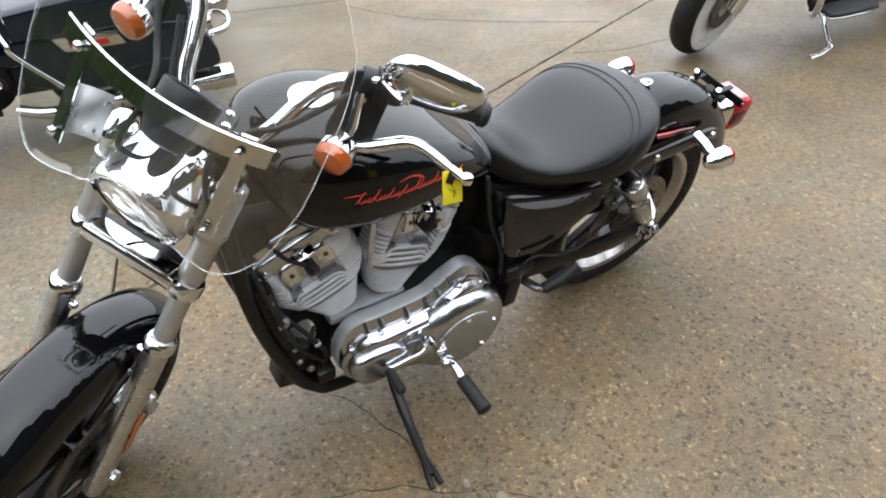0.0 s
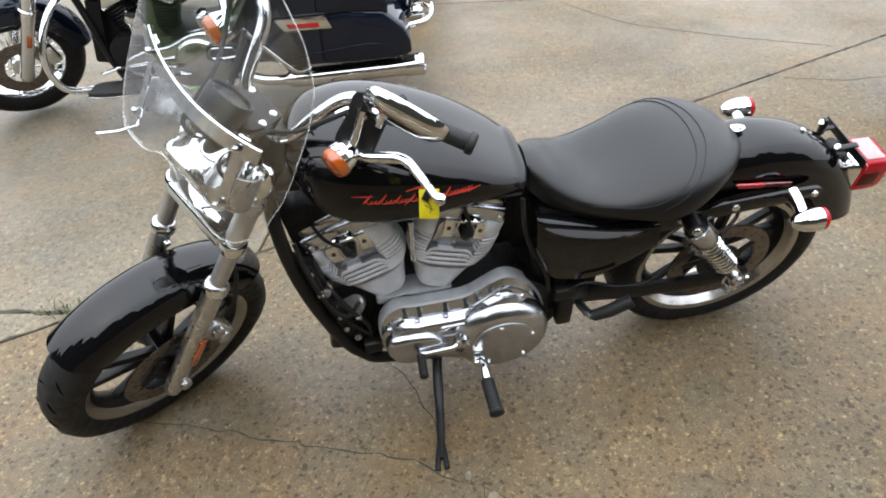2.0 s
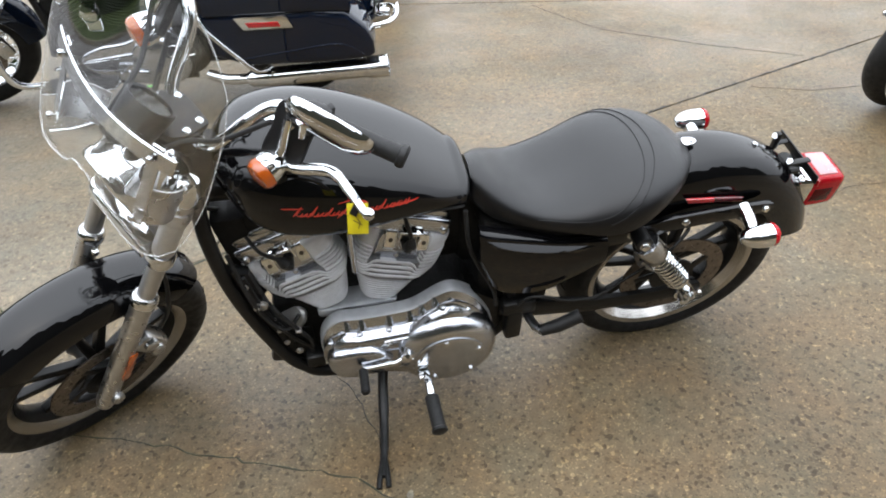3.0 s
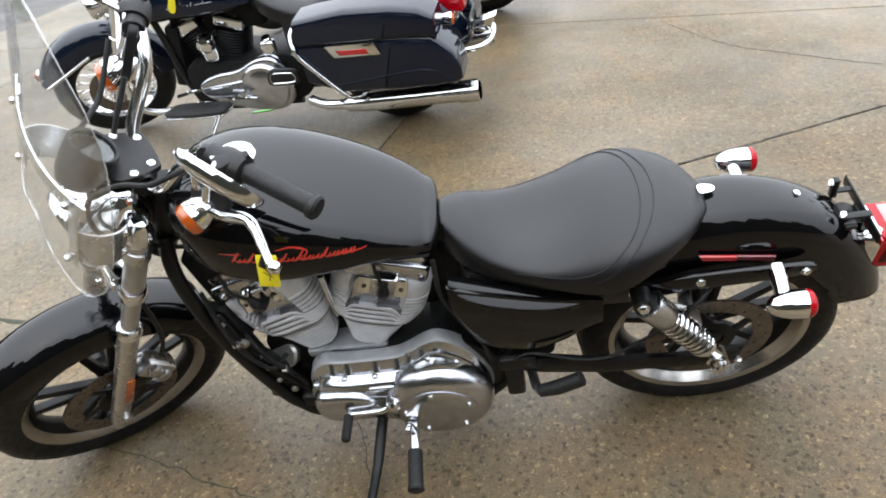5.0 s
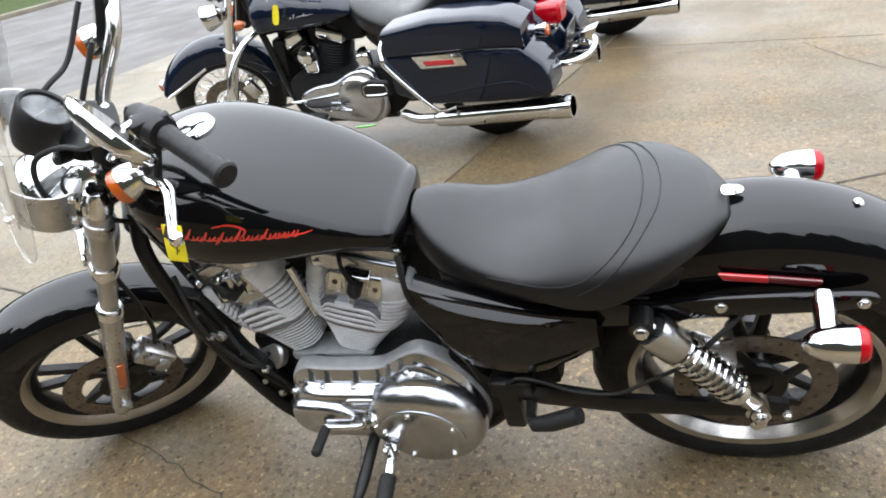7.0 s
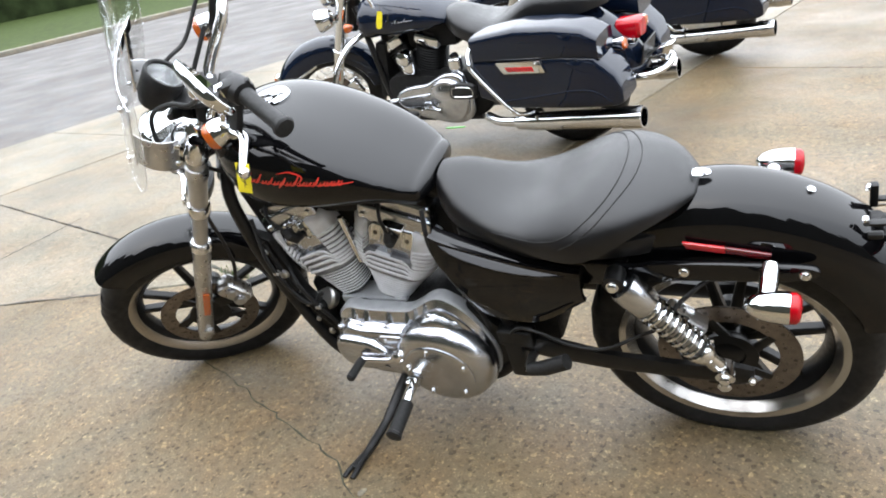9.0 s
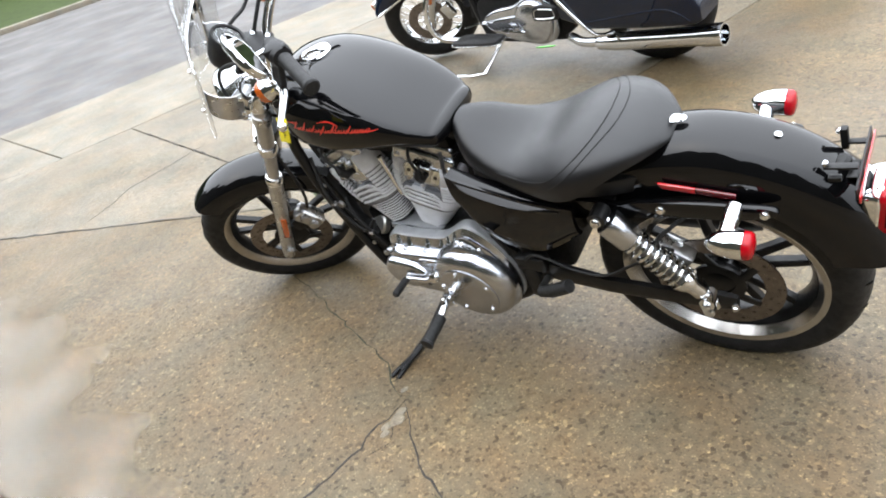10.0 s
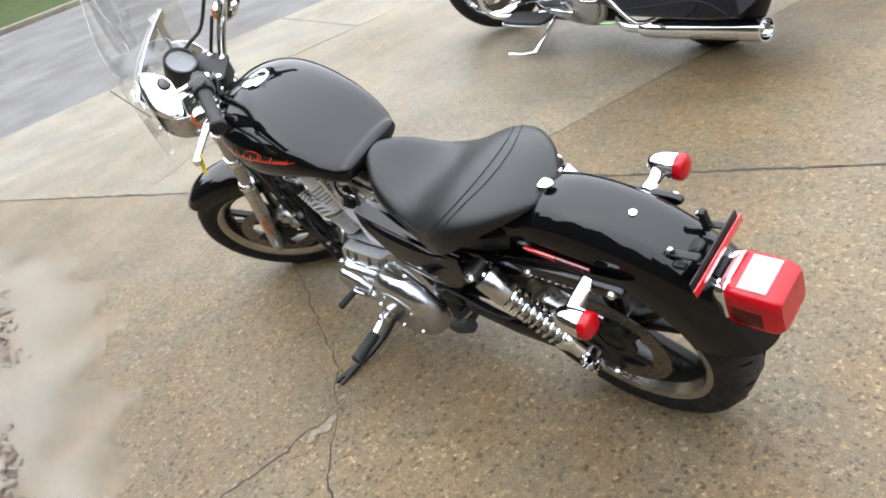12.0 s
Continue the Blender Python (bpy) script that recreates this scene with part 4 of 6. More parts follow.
for s in (-1, 1):
    y = 0.102 * s
    leg_ob = part("fork_leg", K(lathe([(0.010, -0.045), (0.020, -0.042), (0.023, -0.02), (0.0245, 0.02), (0.0235, 0.10), (0.0240, 0.28), (0.0245, 0.38), (0.0275, 0.383), (0.0275, 0.403), (0.024, 0.409), (0.0205, 0.411)], on_fork(0, y), FORK, 28)), brushed, bike, "satin aluminium fork slider")
    part("fork_tube", K(lathe([(0.0195, 0.40), (0.0195, 0.745)], on_fork(0, y), FORK, 24)), satin_tube, leg_ob, "bright fork tube")
    part("dust_cap", K(lathe([(0.0265, 0.380), (0.0295, 0.383), (0.0295, 0.398), (0.026, 0.406), (0.021, 0.410)], on_fork(0, y), FORK, 28)), chrome, leg_ob)
    part("clamp_collar", K(lathe([(0.0205, 0.516), (0.027, 0.518), (0.0295, 0.524), (0.0295, 0.545), (0.027, 0.551), (0.0205, 0.553)], on_fork(0, y), FORK, 28)), chrome, leg_ob)
    part("upper_sleeve", K(lathe([(0.0205, 0.556), (0.0235, 0.558), (0.0235, 0.640), (0.0245, 0.642), (0.0245, 0.648), (0.0235, 0.650), (0.0235, 0.725)], on_fork(0, y), FORK, 28)), satin_tube, leg_ob)
    part("fork_cap", K(lathe([(0.027, 0.705), (0.029, 0.710), (0.029, 0.732), (0.024, 0.742), (0.022, 0.754), (0.016, 0.760), (0, 0.761)], on_fork(0, y), FORK, 28)), chrome, leg_ob, "chrome fork cap")
    part("axle_pinch", K(join(box((0.03, 0.03, 0.034), on_fork(-0.005, y * 1.02), 0.005), lathe([(0.016, 0), (0.016, 0.012), (0.011, 0.016), (0, 0.016)], on_fork(0.012, y * 1.2, -0.008), (0, s, 0), 18))), brushed, leg_ob)
    part("fork_reflector", K(box((0.020, 0.005, 0.105), on_fork(0.150, y * 1.26, -0.006), 0.002, pose(0, 0, 0, 0, 29, 0))), amber_lens, leg_ob, "long amber reflector")
    for h in (0.29, 0.35):
        part("fender_bolt", K(bolt(on_fork(h, y * 0.86, -0.0), (0, -s, 0), 0.008, 0.02)), chrome, leg_ob)
part("lower_yoke", K(turned(slab(round_outline([(-0.02, -0.085), (0.02, -0.085), (0.045, 0), (0.02, 0.085), (-0.02, 0.085), (-0.02, 0)]), -0.018, 0.018, 0.006, "z"), Matrix.Translation(on_fork(0.535)) @ pose(0, 0, 0, 0, 29, 0))), frame_black, bike)
part("yoke_cover", K(turned(join(box((0.010, 0.18, 0.026), (-0.034, 0, 0.0), 0.005), box((0.04, 0.16, 0.006), (-0.018, 0, 0.016), 0.002)), Matrix.Translation(on_fork(0.535)) @ pose(0, 0, 0, 0, 29, 0))), chrome, bike, "bright bar across the lower fork clamps")
upper_yoke = part("upper_yoke", K(turned(slab(round_outline([(-0.02, -0.085), (0.02, -0.085), (0.055, 0), (0.02, 0.085), (-0.02, 0.085), (-0.02, 0)]), -0.012, 0.012, 0.005, "z"), Matrix.Translation(on_fork(0.715)) @ pose(0, 0, 0, 0, 29, 0))), frame_black, bike)
front_caliper = part("front_caliper", K(join(box((0.055, 0.055, 0.105), (-1.405, -0.075, 0.375), 0.012, pose(0, 0, 0, 0, -20, 0)), lathe([(0.018, 0), (0.018, 0.012), (0.014, 0.016), (0, 0.016)], (-1.405, -0.100, 0.40), (0, -1, 0), 20), lathe([(0.018, 0), (0.018, 0.012), (0.014, 0.016), (0, 0.016)], (-1.400, -0.100, 0.355), (0, -1, 0), 20))), brushed, bike, "grey front brake caliper behind the fork")
part("caliper_bracket", K(box((0.06, 0.012, 0.05), (-1.445, -0.084, 0.36), 0.004)), frame_black, front_caliper)
part("front_brake_hose", F(tube(curve([(-1.37, -0.085, 0.43), (-1.335, -0.09, 0.50), (-1.31, -0.085, 0.60), (-1.29, -0.07, 0.72), (-1.22, -0.06, 0.84), (-1.17, 0.05, 0.96), (-1.06, 0.12, 1.07)], 6), 0.0055, 8)), rubber, bike)

# headlight
HL = Vector((-1.248, 0, 0.905))
BEAM = Vector((-1, 0, -0.12)).normalized()
lamp = part("headlight", K(lathe([(0.02, -0.108), (0.045, -0.105), (0.064, -0.095), (0.076, -0.078), (0.0815, -0.05), (0.083, -0.01), (0.083, 0.022)], HL, BEAM, 64)), chrome, bike, "chrome bucket headlight", 70)
part("bezel", K(lathe([(0.080, 0.018), (0.085, 0.020), (0.086, 0.034), (0.082, 0.043), (0.075, 0.046), (0.072, 0.043), (0.072, 0.018)], HL, BEAM, 44, True)), chrome, lamp)
part("reflector_bowl", K(lathe([(0.012, -0.04), (0.03, -0.03), (0.055, -0.005), (0.071, 0.034)], HL, BEAM, 40)), mirror_glass, lamp)
part("bulb_shield", K(lathe([(0.0, 0.02), (0.012, 0.018), (0.018, 0.01), (0.018, -0.01)], HL, BEAM, 20)), frame_black, lamp)
part("lens", K(lathe([(0.071, 0.039), (0.058, 0.045), (0.03, 0.049), (0.0, 0.050), (0.0, 0.046), (0.03, 0.045), (0.058, 0.041), (0.071, 0.035)], HL, BEAM, 40)), clear_lens, lamp)
part("lamp_bracket", K(box((0.07, 0.05, 0.016), (-1.19, 0, 0.970), 0.006, pose(0, 0, 0, 0, 25, 0))), brushed, bike)

# instruments and riser cover
DIAL = Vector((-1.171, 0.012, 1.064))
FACE = Vector((0.78, 0, 0.62)).normalized()
gauge = part("speedometer", F(lathe([(0.02, -0.085), (0.034, -0.08), (0.043, -0.055), (0.046, -0.02), (0.0475, 0.004), (0.045, 0.009), (0.040, 0.007), (0.039, -0.002)], DIAL, FACE, 40)), plastic_black, bike, "black speedometer with pale marks on its dial")
part("dial", F(lathe([(0.0395, -0.003), (0.0395, -0.001), (0, -0.001)], DIAL, FACE, 36)), dial_face, gauge)
side_axis = Vector((0, 1, 0))
up_axis = FACE.cross(side_axis).normalized()
marks = bmesh.new()
for k in range(17):
    a = radians(-135 + 270 * k / 16)
    d = up_axis * -math.cos(a) + side_axis * math.sin(a)
    marks = join(marks, tube([DIAL + d * (0.029 if k % 2 == 0 else 0.032) + FACE * 0.0003, DIAL + d * 0.036 + FACE * 0.0003], 0.0009, 4))
marks = join(marks, tube([DIAL + FACE * 0.001, DIAL + (up_axis * 0.6 + side_axis * -0.8) * 0.030 + FACE * 0.001], [0.002, 0.0008], 5))
part("dial_marks", F(marks), whitewall, gauge)
part("glass", F(lathe([(0.040, 0.004), (0.025, 0.006), (0, 0.0065), (0, 0.0045), (0.025, 0.004), (0.040, 0.002)], DIAL, FACE, 36)), dial_glass, gauge)
RISER = Matrix.Translation((-1.122, 0.022, 0.982)) @ pose(0, 0, 0, 0, 25, 0)
riser = part("riser_cover", F(turned(join(slab(round_outline([(-0.045, -0.062), (0.022, -0.050), (0.034, -0.03), (0.034, 0.03), (0.022, 0.050), (-0.045, 0.062), (-0.070, 0.035), (-0.070, -0.035)]), -0.006, 0.010, 0.004, "z"), box((0.05, 0.10, 0.07), (0.0, 0, -0.035), 0.008)), RISER)), plastic_black, bike, "black handlebar riser cover with four screws")
for x, y in ((-0.022, -0.051), (-0.022, 0.051), (0.016, -0.035), (0.016, 0.035)):
    part("screw", F(turned(bolt((x, y, 0.009), (0, 0, 1), 0.006, 0.005), RISER)), chrome, riser)

# handlebar with grips, levers, mirrors and indicators
bar_half = [(-1.125, 0.0, 0.960), (-1.123, 0.045, 0.960), (-1.100, 0.078, 0.990), (-1.055, 0.098, 1.035), (-1.018, 0.118, 1.068), (-0.998, 0.150, 1.093), (-0.980, 0.200, 1.108), (-0.950, 0.262, 1.110), (-0.908, 0.345, 1.102)]
bar = part("handlebar", F(tube(curve([(x, -y, z) for x, y, z in reversed(bar_half)] + bar_half[1:], 6), 0.0135, 14)), chrome, bike, "chrome swept-back handlebar")
for s in (-1, 1):
    g0, g1 = Vector((-0.966, s * 0.232, 1.110)), Vector((-0.904, s * 0.352, 1.1015))
    gd = (g1 - g0).normalized()
    part("grip", F(lathe([(0.0155, 0), (0.0185, 0.003), (0.0175, 0.01), (0.0172, 0.10), (0.0175, 0.125), (0.0215, 0.128), (0.0215, 0.137), (0.018, 0.141), (0, 0.142)], g0, gd, 22)), rubber, bar, "black rubber grip")
    pod = part("switch_pod", F(join(lathe([(0.016, -0.052), (0.026, -0.050), (0.028, -0.04), (0.028, -0.012), (0.025, -0.004), (0.016, -0.002)], g0, gd, 20), box((0.034, 0.03, 0.05), g0 - gd * 0.028 + Vector((-0.012, 0, 0.004)), 0.008), box((0.012, 0.014, 0.012), g0 - gd * 0.02 + Vector((0.022, 0, 0.016)), 0.003))), plastic_black, bar, "black switch pod")
    perch0 = g0 - gd * 0.062
    pivot = Vector((-1.052, s * 0.190, 1.018))
    ex = (pivot - perch0).normalized()
    ey = (gd - ex * gd.dot(ex)).normalized()
    ez = ex.cross(ey)
    flat = Matrix.Translation(perch0) @ Matrix((ex, ey, ez)).transposed().to_4x4()
    perch = part("lever_perch", F(join(lathe([(0.019, -0.012), (0.021, -0.01), (0.021, 0.01), (0.019, 0.012)], perch0, gd, 18), turned(slab(round_outline([(-0.008, -0.028), (0.05, -0.032), (0.095, -0.036), (0.122, -0.022), (0.128, 0.012), (0.112, 0.036), (0.06, 0.040), (-0.008, 0.034)], 4), -0.009, 0.009, 0.003, "z"), flat))), plastic_black, bar, "black lever perch")
    part("perch_screw", F(bolt(perch0 + ex * 0.030 + ez * (0.009 if ez.z > 0 else -0.009), ez if ez.z > 0 else -ez, 0.005, 0.004)), chrome, perch)
    lever = [Vector((-1.052, s * 0.190, 1.018)), Vector((-1.040, s * 0.225, 1.030)), Vector((-1.010, s * 0.272, 1.056)), Vector((-1.004, s * 0.300, 1.064)), Vector((-1.008, s * 0.340, 1.066)), Vector((-1.013, s * 0.380, 1.067))]
    lv = part("lever", F(tube(curve(lever, 5), [0.010] * 5 + [0.0115] * 6 + [0.0105] * 5 + [0.009] * 5 + [0.008] * 5, 12)), chrome, bar, "polished hand lever with a ball end")
    part("lever_ball", F(lathe([(0, -0.012), (0.007, -0.010), (0.011, -0.004), (0.0115, 0.002), (0.009, 0.008), (0, 0.012)], lever[-1] + Vector((0.003, s * 0.008, 0)), (0.4, s, 0), 18)), chrome, lv)
    # mirror
    mc = Vector((-1.003, s * 0.274, 1.198))
    mu = Vector((0.060, s * 0.128, -0.024)).normalized()
    mn = Vector((0.90, s * -0.32, 0.25)).normalized()
    mn = (mn - mu * mn.dot(mu)).normalized()
    mv = mn.cross(mu).normalized()
    if mv.z < 0:
        mv = -mv
    face = round_outline([(-0.074, -0.012), (-0.060, -0.038), (0.0, -0.042), (0.062, -0.034), (0.080, 0.0), (0.066, 0.034), (0.0, 0.046), (-0.058, 0.038)], 5)
    shell = [[mc + mu * a * k + mv * b * k + mn * h for a, b in face] for h, k in ((0.0, 0.97), (0.001, 1.0), (-0.006, 1.0), (-0.014, 0.94), (-0.021, 0.80), (-0.025, 0.5), (-0.026, 0.2))]
    mir = part("mirror", F(loft(shell)), chrome, bar, "chrome-backed teardrop mirror")
    part("mirror_glass", F(loft([[mc + mu * a * 0.90 + mv * b * 0.88 + mn * h for a, b in face] for h in (0.0012, 0.0022)])), mirror_glass, mir, "mirror glass reflecting the sky")
    part("mirror_stem", F(tube(curve([perch0 + gd * 0.008 + Vector((-0.010, 0, 0.012)), perch0 + gd * 0.030 + Vector((-0.020, 0, 0.022)), mc - mu * 0.030 - mn * 0.034 - mv * 0.026, mc - mu * 0.034 - mn * 0.020], 6), [0.0062] * 19, 10)), chrome, mir)
    # front indicator on its short arm under the perch
    ic = Vector((-1.072, s * 0.192, 1.022))
    ind = part("front_indicator", F(lathe([(0.004, -0.050), (0.016, -0.042), (0.026, -0.022), (0.031, 0.0), (0.032, 0.012), (0.029, 0.013)], ic, (-1, s * 0.1, -0.08), 26)), chrome, bar, "chrome indicator with an amber lens")
    part("lens", F(lathe([(0.031, 0.012), (0.031, 0.022), (0.026, 0.030), (0.012, 0.034), (0, 0.035)], ic, (-1, s * 0.1, -0.08), 26)), amber_lens, ind, "round amber lens")
    part("arm", F(tube([ic + Vector((0.015, 0, 0.01)), ic + Vector((0.03, 0, 0.035)), perch0 + Vector((-0.02, 0, -0.01))], 0.009, 12)), chrome, ind)
    part("cable", F(tube(curve([perch0 + Vector((-0.05, s * -0.005, 0.004)), (-1.116, s * 0.118, 1.060), (-1.161, s * 0.084, 1.056), (-1.212, s * 0.064, 1.042), (-1.238, s * 0.068, 1.015), (-1.248, s * 0.080, 0.97), (-1.232, s * 0.085, 0.91), (-1.18, s * 0.072, 0.81), (-1.11, s * 0.06, 0.70)], 6), 0.0052, 8)), rubber, bar)

# windscreen and its bright band
SCREEN_AT = BARS @ Matrix.Translation((0, 0.012, 0))


def G(bm):
    return turned(bm, SCREEN_AT)


def screen_point(y, z, out=0.0):
    return Vector((-1.256 + 0.54 * (z - 1.118) + 1.15 * y * y - out, y, z))


SCREEN_LOW = spline([(0.0, 1.000), (0.023, 1.000), (0.046, 0.978), (0.083, 0.962), (0.130, 0.942), (0.170, 0.934), (0.204, 0.957), (0.224, 1.0), (0.232, 1.06)])
SCREEN_HIGH = spline([(0.0, 1.415), (0.065, 1.402), (0.125, 1.366), (0.19, 1.30), (0.214, 1.25), (0.226, 1.18), (0.232, 1.10)])
ys = np.sin(np.linspace(-1, 1, 49) * math.pi / 2) * 0.232
sheet, rim_low, rim_high = [], [], []
for y in ys:
    lo, hi = SCREEN_LOW(abs(y)), SCREEN_HIGH(abs(y))
    rim_low.append(screen_point(y, lo, 0.002))
    rim_high.append(screen_point(y, hi, 0.002))
    sheet.append([screen_point(y, lo + (hi - lo) * t, 0.004) for t in np.linspace(0, 1, 26)] + [screen_point(y, lo + (hi - lo) * t) for t in np.linspace(1, 0, 26)])
windscreen = part("windscreen", G(loft(sheet)), windscreen_glass, bike, "clear curved polycarbonate windscreen", 60)
windscreen.visible_shadow = False
part("rim", G(tube(rim_low + rim_high[::-1] + rim_low[:1], 0.0010, 6, False)), clear_edge, windscreen, "bright cut edge of the clear screen")
band = [[screen_point(y, 1.104 + h, o) for h, o in ((0, -0.001), (0.028, -0.001), (0.028, -0.005), (0, -0.005))] for y in np.linspace(-0.168, 0.168, 25)]
part("screen_band", G(loft(band)), chrome, bike, "bright flat band across the windscreen")
for s in (-1, 1):
    strip = [[screen_point(s * 0.130 + e, z, o) for e, o in ((-0.0105, -0.006), (0.0105, -0.006), (0.0105, -0.010), (-0.0105, -0.010))] for z in np.linspace(0.976, 1.135, 10)]
    bracket = part("screen_bracket", G(loft(strip)), chrome, bike, "bright upright screen bracket")
    for z in (0.995, 1.118):
        part("screw", G(bolt(screen_point(s * 0.130, z, 0.004), (-1, s * 0.3, 0.45), 0.006, 0.006)), chrome, bracket)
    near, far = (Vector((-1.262, s * 0.130, 1.052)), Vector((-1.302, s * 0.130, 0.980))), (Vector((-1.195, s * 0.122, 0.982)), Vector((-1.238, s * 0.122, 0.906)))
    wing = []
    for u in np.linspace(0, 1, 9):
        bulge = Vector((0, s * 0.020 * math.sin(math.pi * u) ** 0.7, 0))
        p, q = near[0].lerp(far[0], u) + bulge, near[1].lerp(far[1], u) + bulge
        wing.append([p, q, q - Vector((0, s * 0.003, 0)), p - Vector((0, s * 0.003, 0))])
    part("bracket_arm", G(loft(wing)), brushed, bracket, "broad metal arm from screen to fork", 60)
    part("fork_clamp", K(lathe([(0.0238, -0.016), (0.0280, -0.014), (0.0280, 0.014), (0.0238, 0.016)], on_fork(0.655, s * 0.102), FORK, 20)), brushed, bracket)
    for q in (Vector((-1.206, s * 0.126, 0.972)), Vector((-1.232, s * 0.126, 0.925))):
        part("screw", G(bolt(q, (0, s, 0), 0.006, 0.006)), chrome, bracket)

# yellow price tag tied to the clutch lever
hang = BARS @ Vector((-1.010, -0.358, 1.072))
down = (STAND.to_3x3().inverted() @ Vector((0, 0, -1))).normalized()
tag_m = Matrix.Translation(hang) @ STAND.to_3x3().inverted().to_4x4() @ pose(0, 0, 0, -8, 5, 5)
tag = thing("price_tag", "yellow paper tag hanging from the clutch lever", "tag", STAND @ tag_m)
part("paper", box((0.036, 0.0012, 0.058), (0, 0, -0.034), 0.0004), tag_yellow, tag)
part("string", tube([(0, 0, -0.008), (0.002, 0.002, 0.006), (0, 0, 0.014)], 0.001, 6), rubber, tag)
part("key_fob", box((0.014, 0.004, 0.022), (-0.004, -0.004, -0.016), 0.002, pose(0, 0, 0, 0, 25, 0)), plastic_black, tag)
part("scribble", join(tube([(-0.004, -0.0012, -0.028), (0.004, -0.0012, -0.040), (0.001, -0.0012, -0.052)], 0.0009, 4), tube([(-0.008, -0.0012, -0.036), (0.008, -0.0012, -0.046)], 0.0007, 4)), ink, tag)


# ---- ground: concrete lot, walk, road and verge ----
def aggregate(name, base, pebble=130.0, wet=0.5, contrast=1.0):
    """Exposed-aggregate concrete: pebbles of mixed tones, stains, damp patches that shine."""
    m = material(name, base, 0.5, Specular_IOR_Level=0.29)
    b = m.node_tree.nodes["Principled BSDF"]
    where = node(m, "ShaderNodeNewGeometry").outputs["Position"]
    cells = node(m, "ShaderNodeTexVoronoi", Scale=pebble)
    link(m, where, cells.inputs["Vector"])
    tones = node(m, "ShaderNodeValToRGB")
    el = tones.color_ramp.elements
    el[0].position, el[0].color = 0.0, (0.30, 0.28, 0.25, 1)
    el[1].position, el[1].color = 1.0, (2.5, 2.5, 2.4, 1)
    for pos, col in ((0.08, (0.62, 0.58, 0.52, 1)), (0.16, (0.94, 0.93, 0.90, 1)), (0.88, (1.05, 1.04, 1.0, 1)), (0.95, (1.75, 1.75, 1.7, 1))):
        e = el.new(pos)
        e.color = col
    sep = node(m, "ShaderNodeSeparateColor")
    link(m, cells.outputs["Color"], sep.inputs[0])
    link(m, sep.outputs[0], tones.inputs[0])
    stain = node(m, "ShaderNodeTexNoise", Scale=1.3, Detail=7.0, Roughness=0.62)
    link(m, where, stain.inputs["Vector"])
    fine = node(m, "ShaderNodeTexNoise", Scale=38.0, Detail=5.0)
    link(m, where, fine.inputs["Vector"])
    r1 = node(m, "ShaderNodeMapRange", From_Min=0.3, From_Max=0.7, To_Min=0.70, To_Max=1.20)
    link(m, stain.outputs["Fac"], r1.inputs["Value"])
    r2 = node(m, "ShaderNodeMapRange", From_Min=0.3, From_Max=0.7, To_Min=0.8, To_Max=1.18)
    link(m, fine.outputs["Fac"], r2.inputs["Value"])
    both = node(m, "ShaderNodeMath")
    both.operation = "MULTIPLY"
    link(m, r1.outputs[0], both.inputs[0])
    link(m, r2.outputs[0], both.inputs[1])
    mix1 = node(m, "ShaderNodeMixRGB")
    mix1.blend_type, mix1.inputs[0].default_value = "MULTIPLY", 0.6 * contrast
    mix1.inputs[1].default_value = (*base, 1)
    link(m, tones.outputs[0], mix1.inputs[2])
    mix2 = node(m, "ShaderNodeMixRGB")
    mix2.blend_type, mix2.inputs[0].default_value = "MULTIPLY", 1.0
    link(m, mix1.outputs[0], mix2.inputs[1])
    link(m, both.outputs[0], mix2.inputs[2])
    coarse = node(m, "ShaderNodeTexVoronoi", Scale=pebble * 0.36)
    link(m, where, coarse.inputs["Vector"])
    few = node(m, "ShaderNodeSeparateColor")
    link(m, coarse.outputs["Color"], few.inputs[0])
    stones = node(m, "ShaderNodeValToRGB")
    stones.color_ramp.interpolation = "CONSTANT"
    se = stones.color_ramp.elements
    se[0].position, se[0].color = 0.0, (0.50, 0.46, 0.41, 1)
    se[1].position, se[1].color = 0.955, (1.60, 1.57, 1.48, 1)
    for pos, col in ((0.05, (0.72, 0.69, 0.64, 1)), (0.13, (1.0, 1.0, 1.0, 1)), (0.90, (1.18, 1.15, 1.09, 1))):
        e = se.new(pos)
        e.color = col
    link(m, few.outputs[1], stones.inputs[0])
    warp = node(m, "ShaderNodeTexNoise", Scale=60.0, Detail=2.0)
    link(m, where, warp.inputs["Vector"])
    bent = node(m, "ShaderNodeMixRGB")
    bent.blend_type, bent.inputs[0].default_value = "LINEAR_LIGHT", 0.012
    link(m, where, bent.inputs[1])
    link(m, warp.outputs["Color"], bent.inputs[2])
    pits = node(m, "ShaderNodeTexVoronoi", Scale=17.0)
    link(m, bent.outputs[0], pits.inputs["Vector"])
    rare = node(m, "ShaderNodeSeparateColor")
    link(m, pits.outputs["Color"], rare.inputs[0])
    size = node(m, "ShaderNodeMapRange", From_Min=0.62, From_Max=1.0, To_Min=0.0, To_Max=0.17)
    link(m, rare.outputs[0], size.inputs["Value"])
    hole = node(m, "ShaderNodeMath")
    hole.operation = "LESS_THAN"
    link(m, pits.outputs["Distance"], hole.inputs[0])
    link(m, size.outputs[0], hole.inputs[1])
    mix_s = node(m, "ShaderNodeMixRGB")
    mix_s.blend_type, mix_s.inputs[0].default_value = "MULTIPLY", contrast
    link(m, mix2.outputs[0], mix_s.inputs[1])
    link(m, stones.outputs[0], mix_s.inputs[2])
    pit_depth = node(m, "ShaderNodeMath")
    pit_depth.operation = "MULTIPLY"
    pit_depth.inputs[1].default_value = 0.24 * contrast
    link(m, hole.outputs[0], pit_depth.inputs[0])
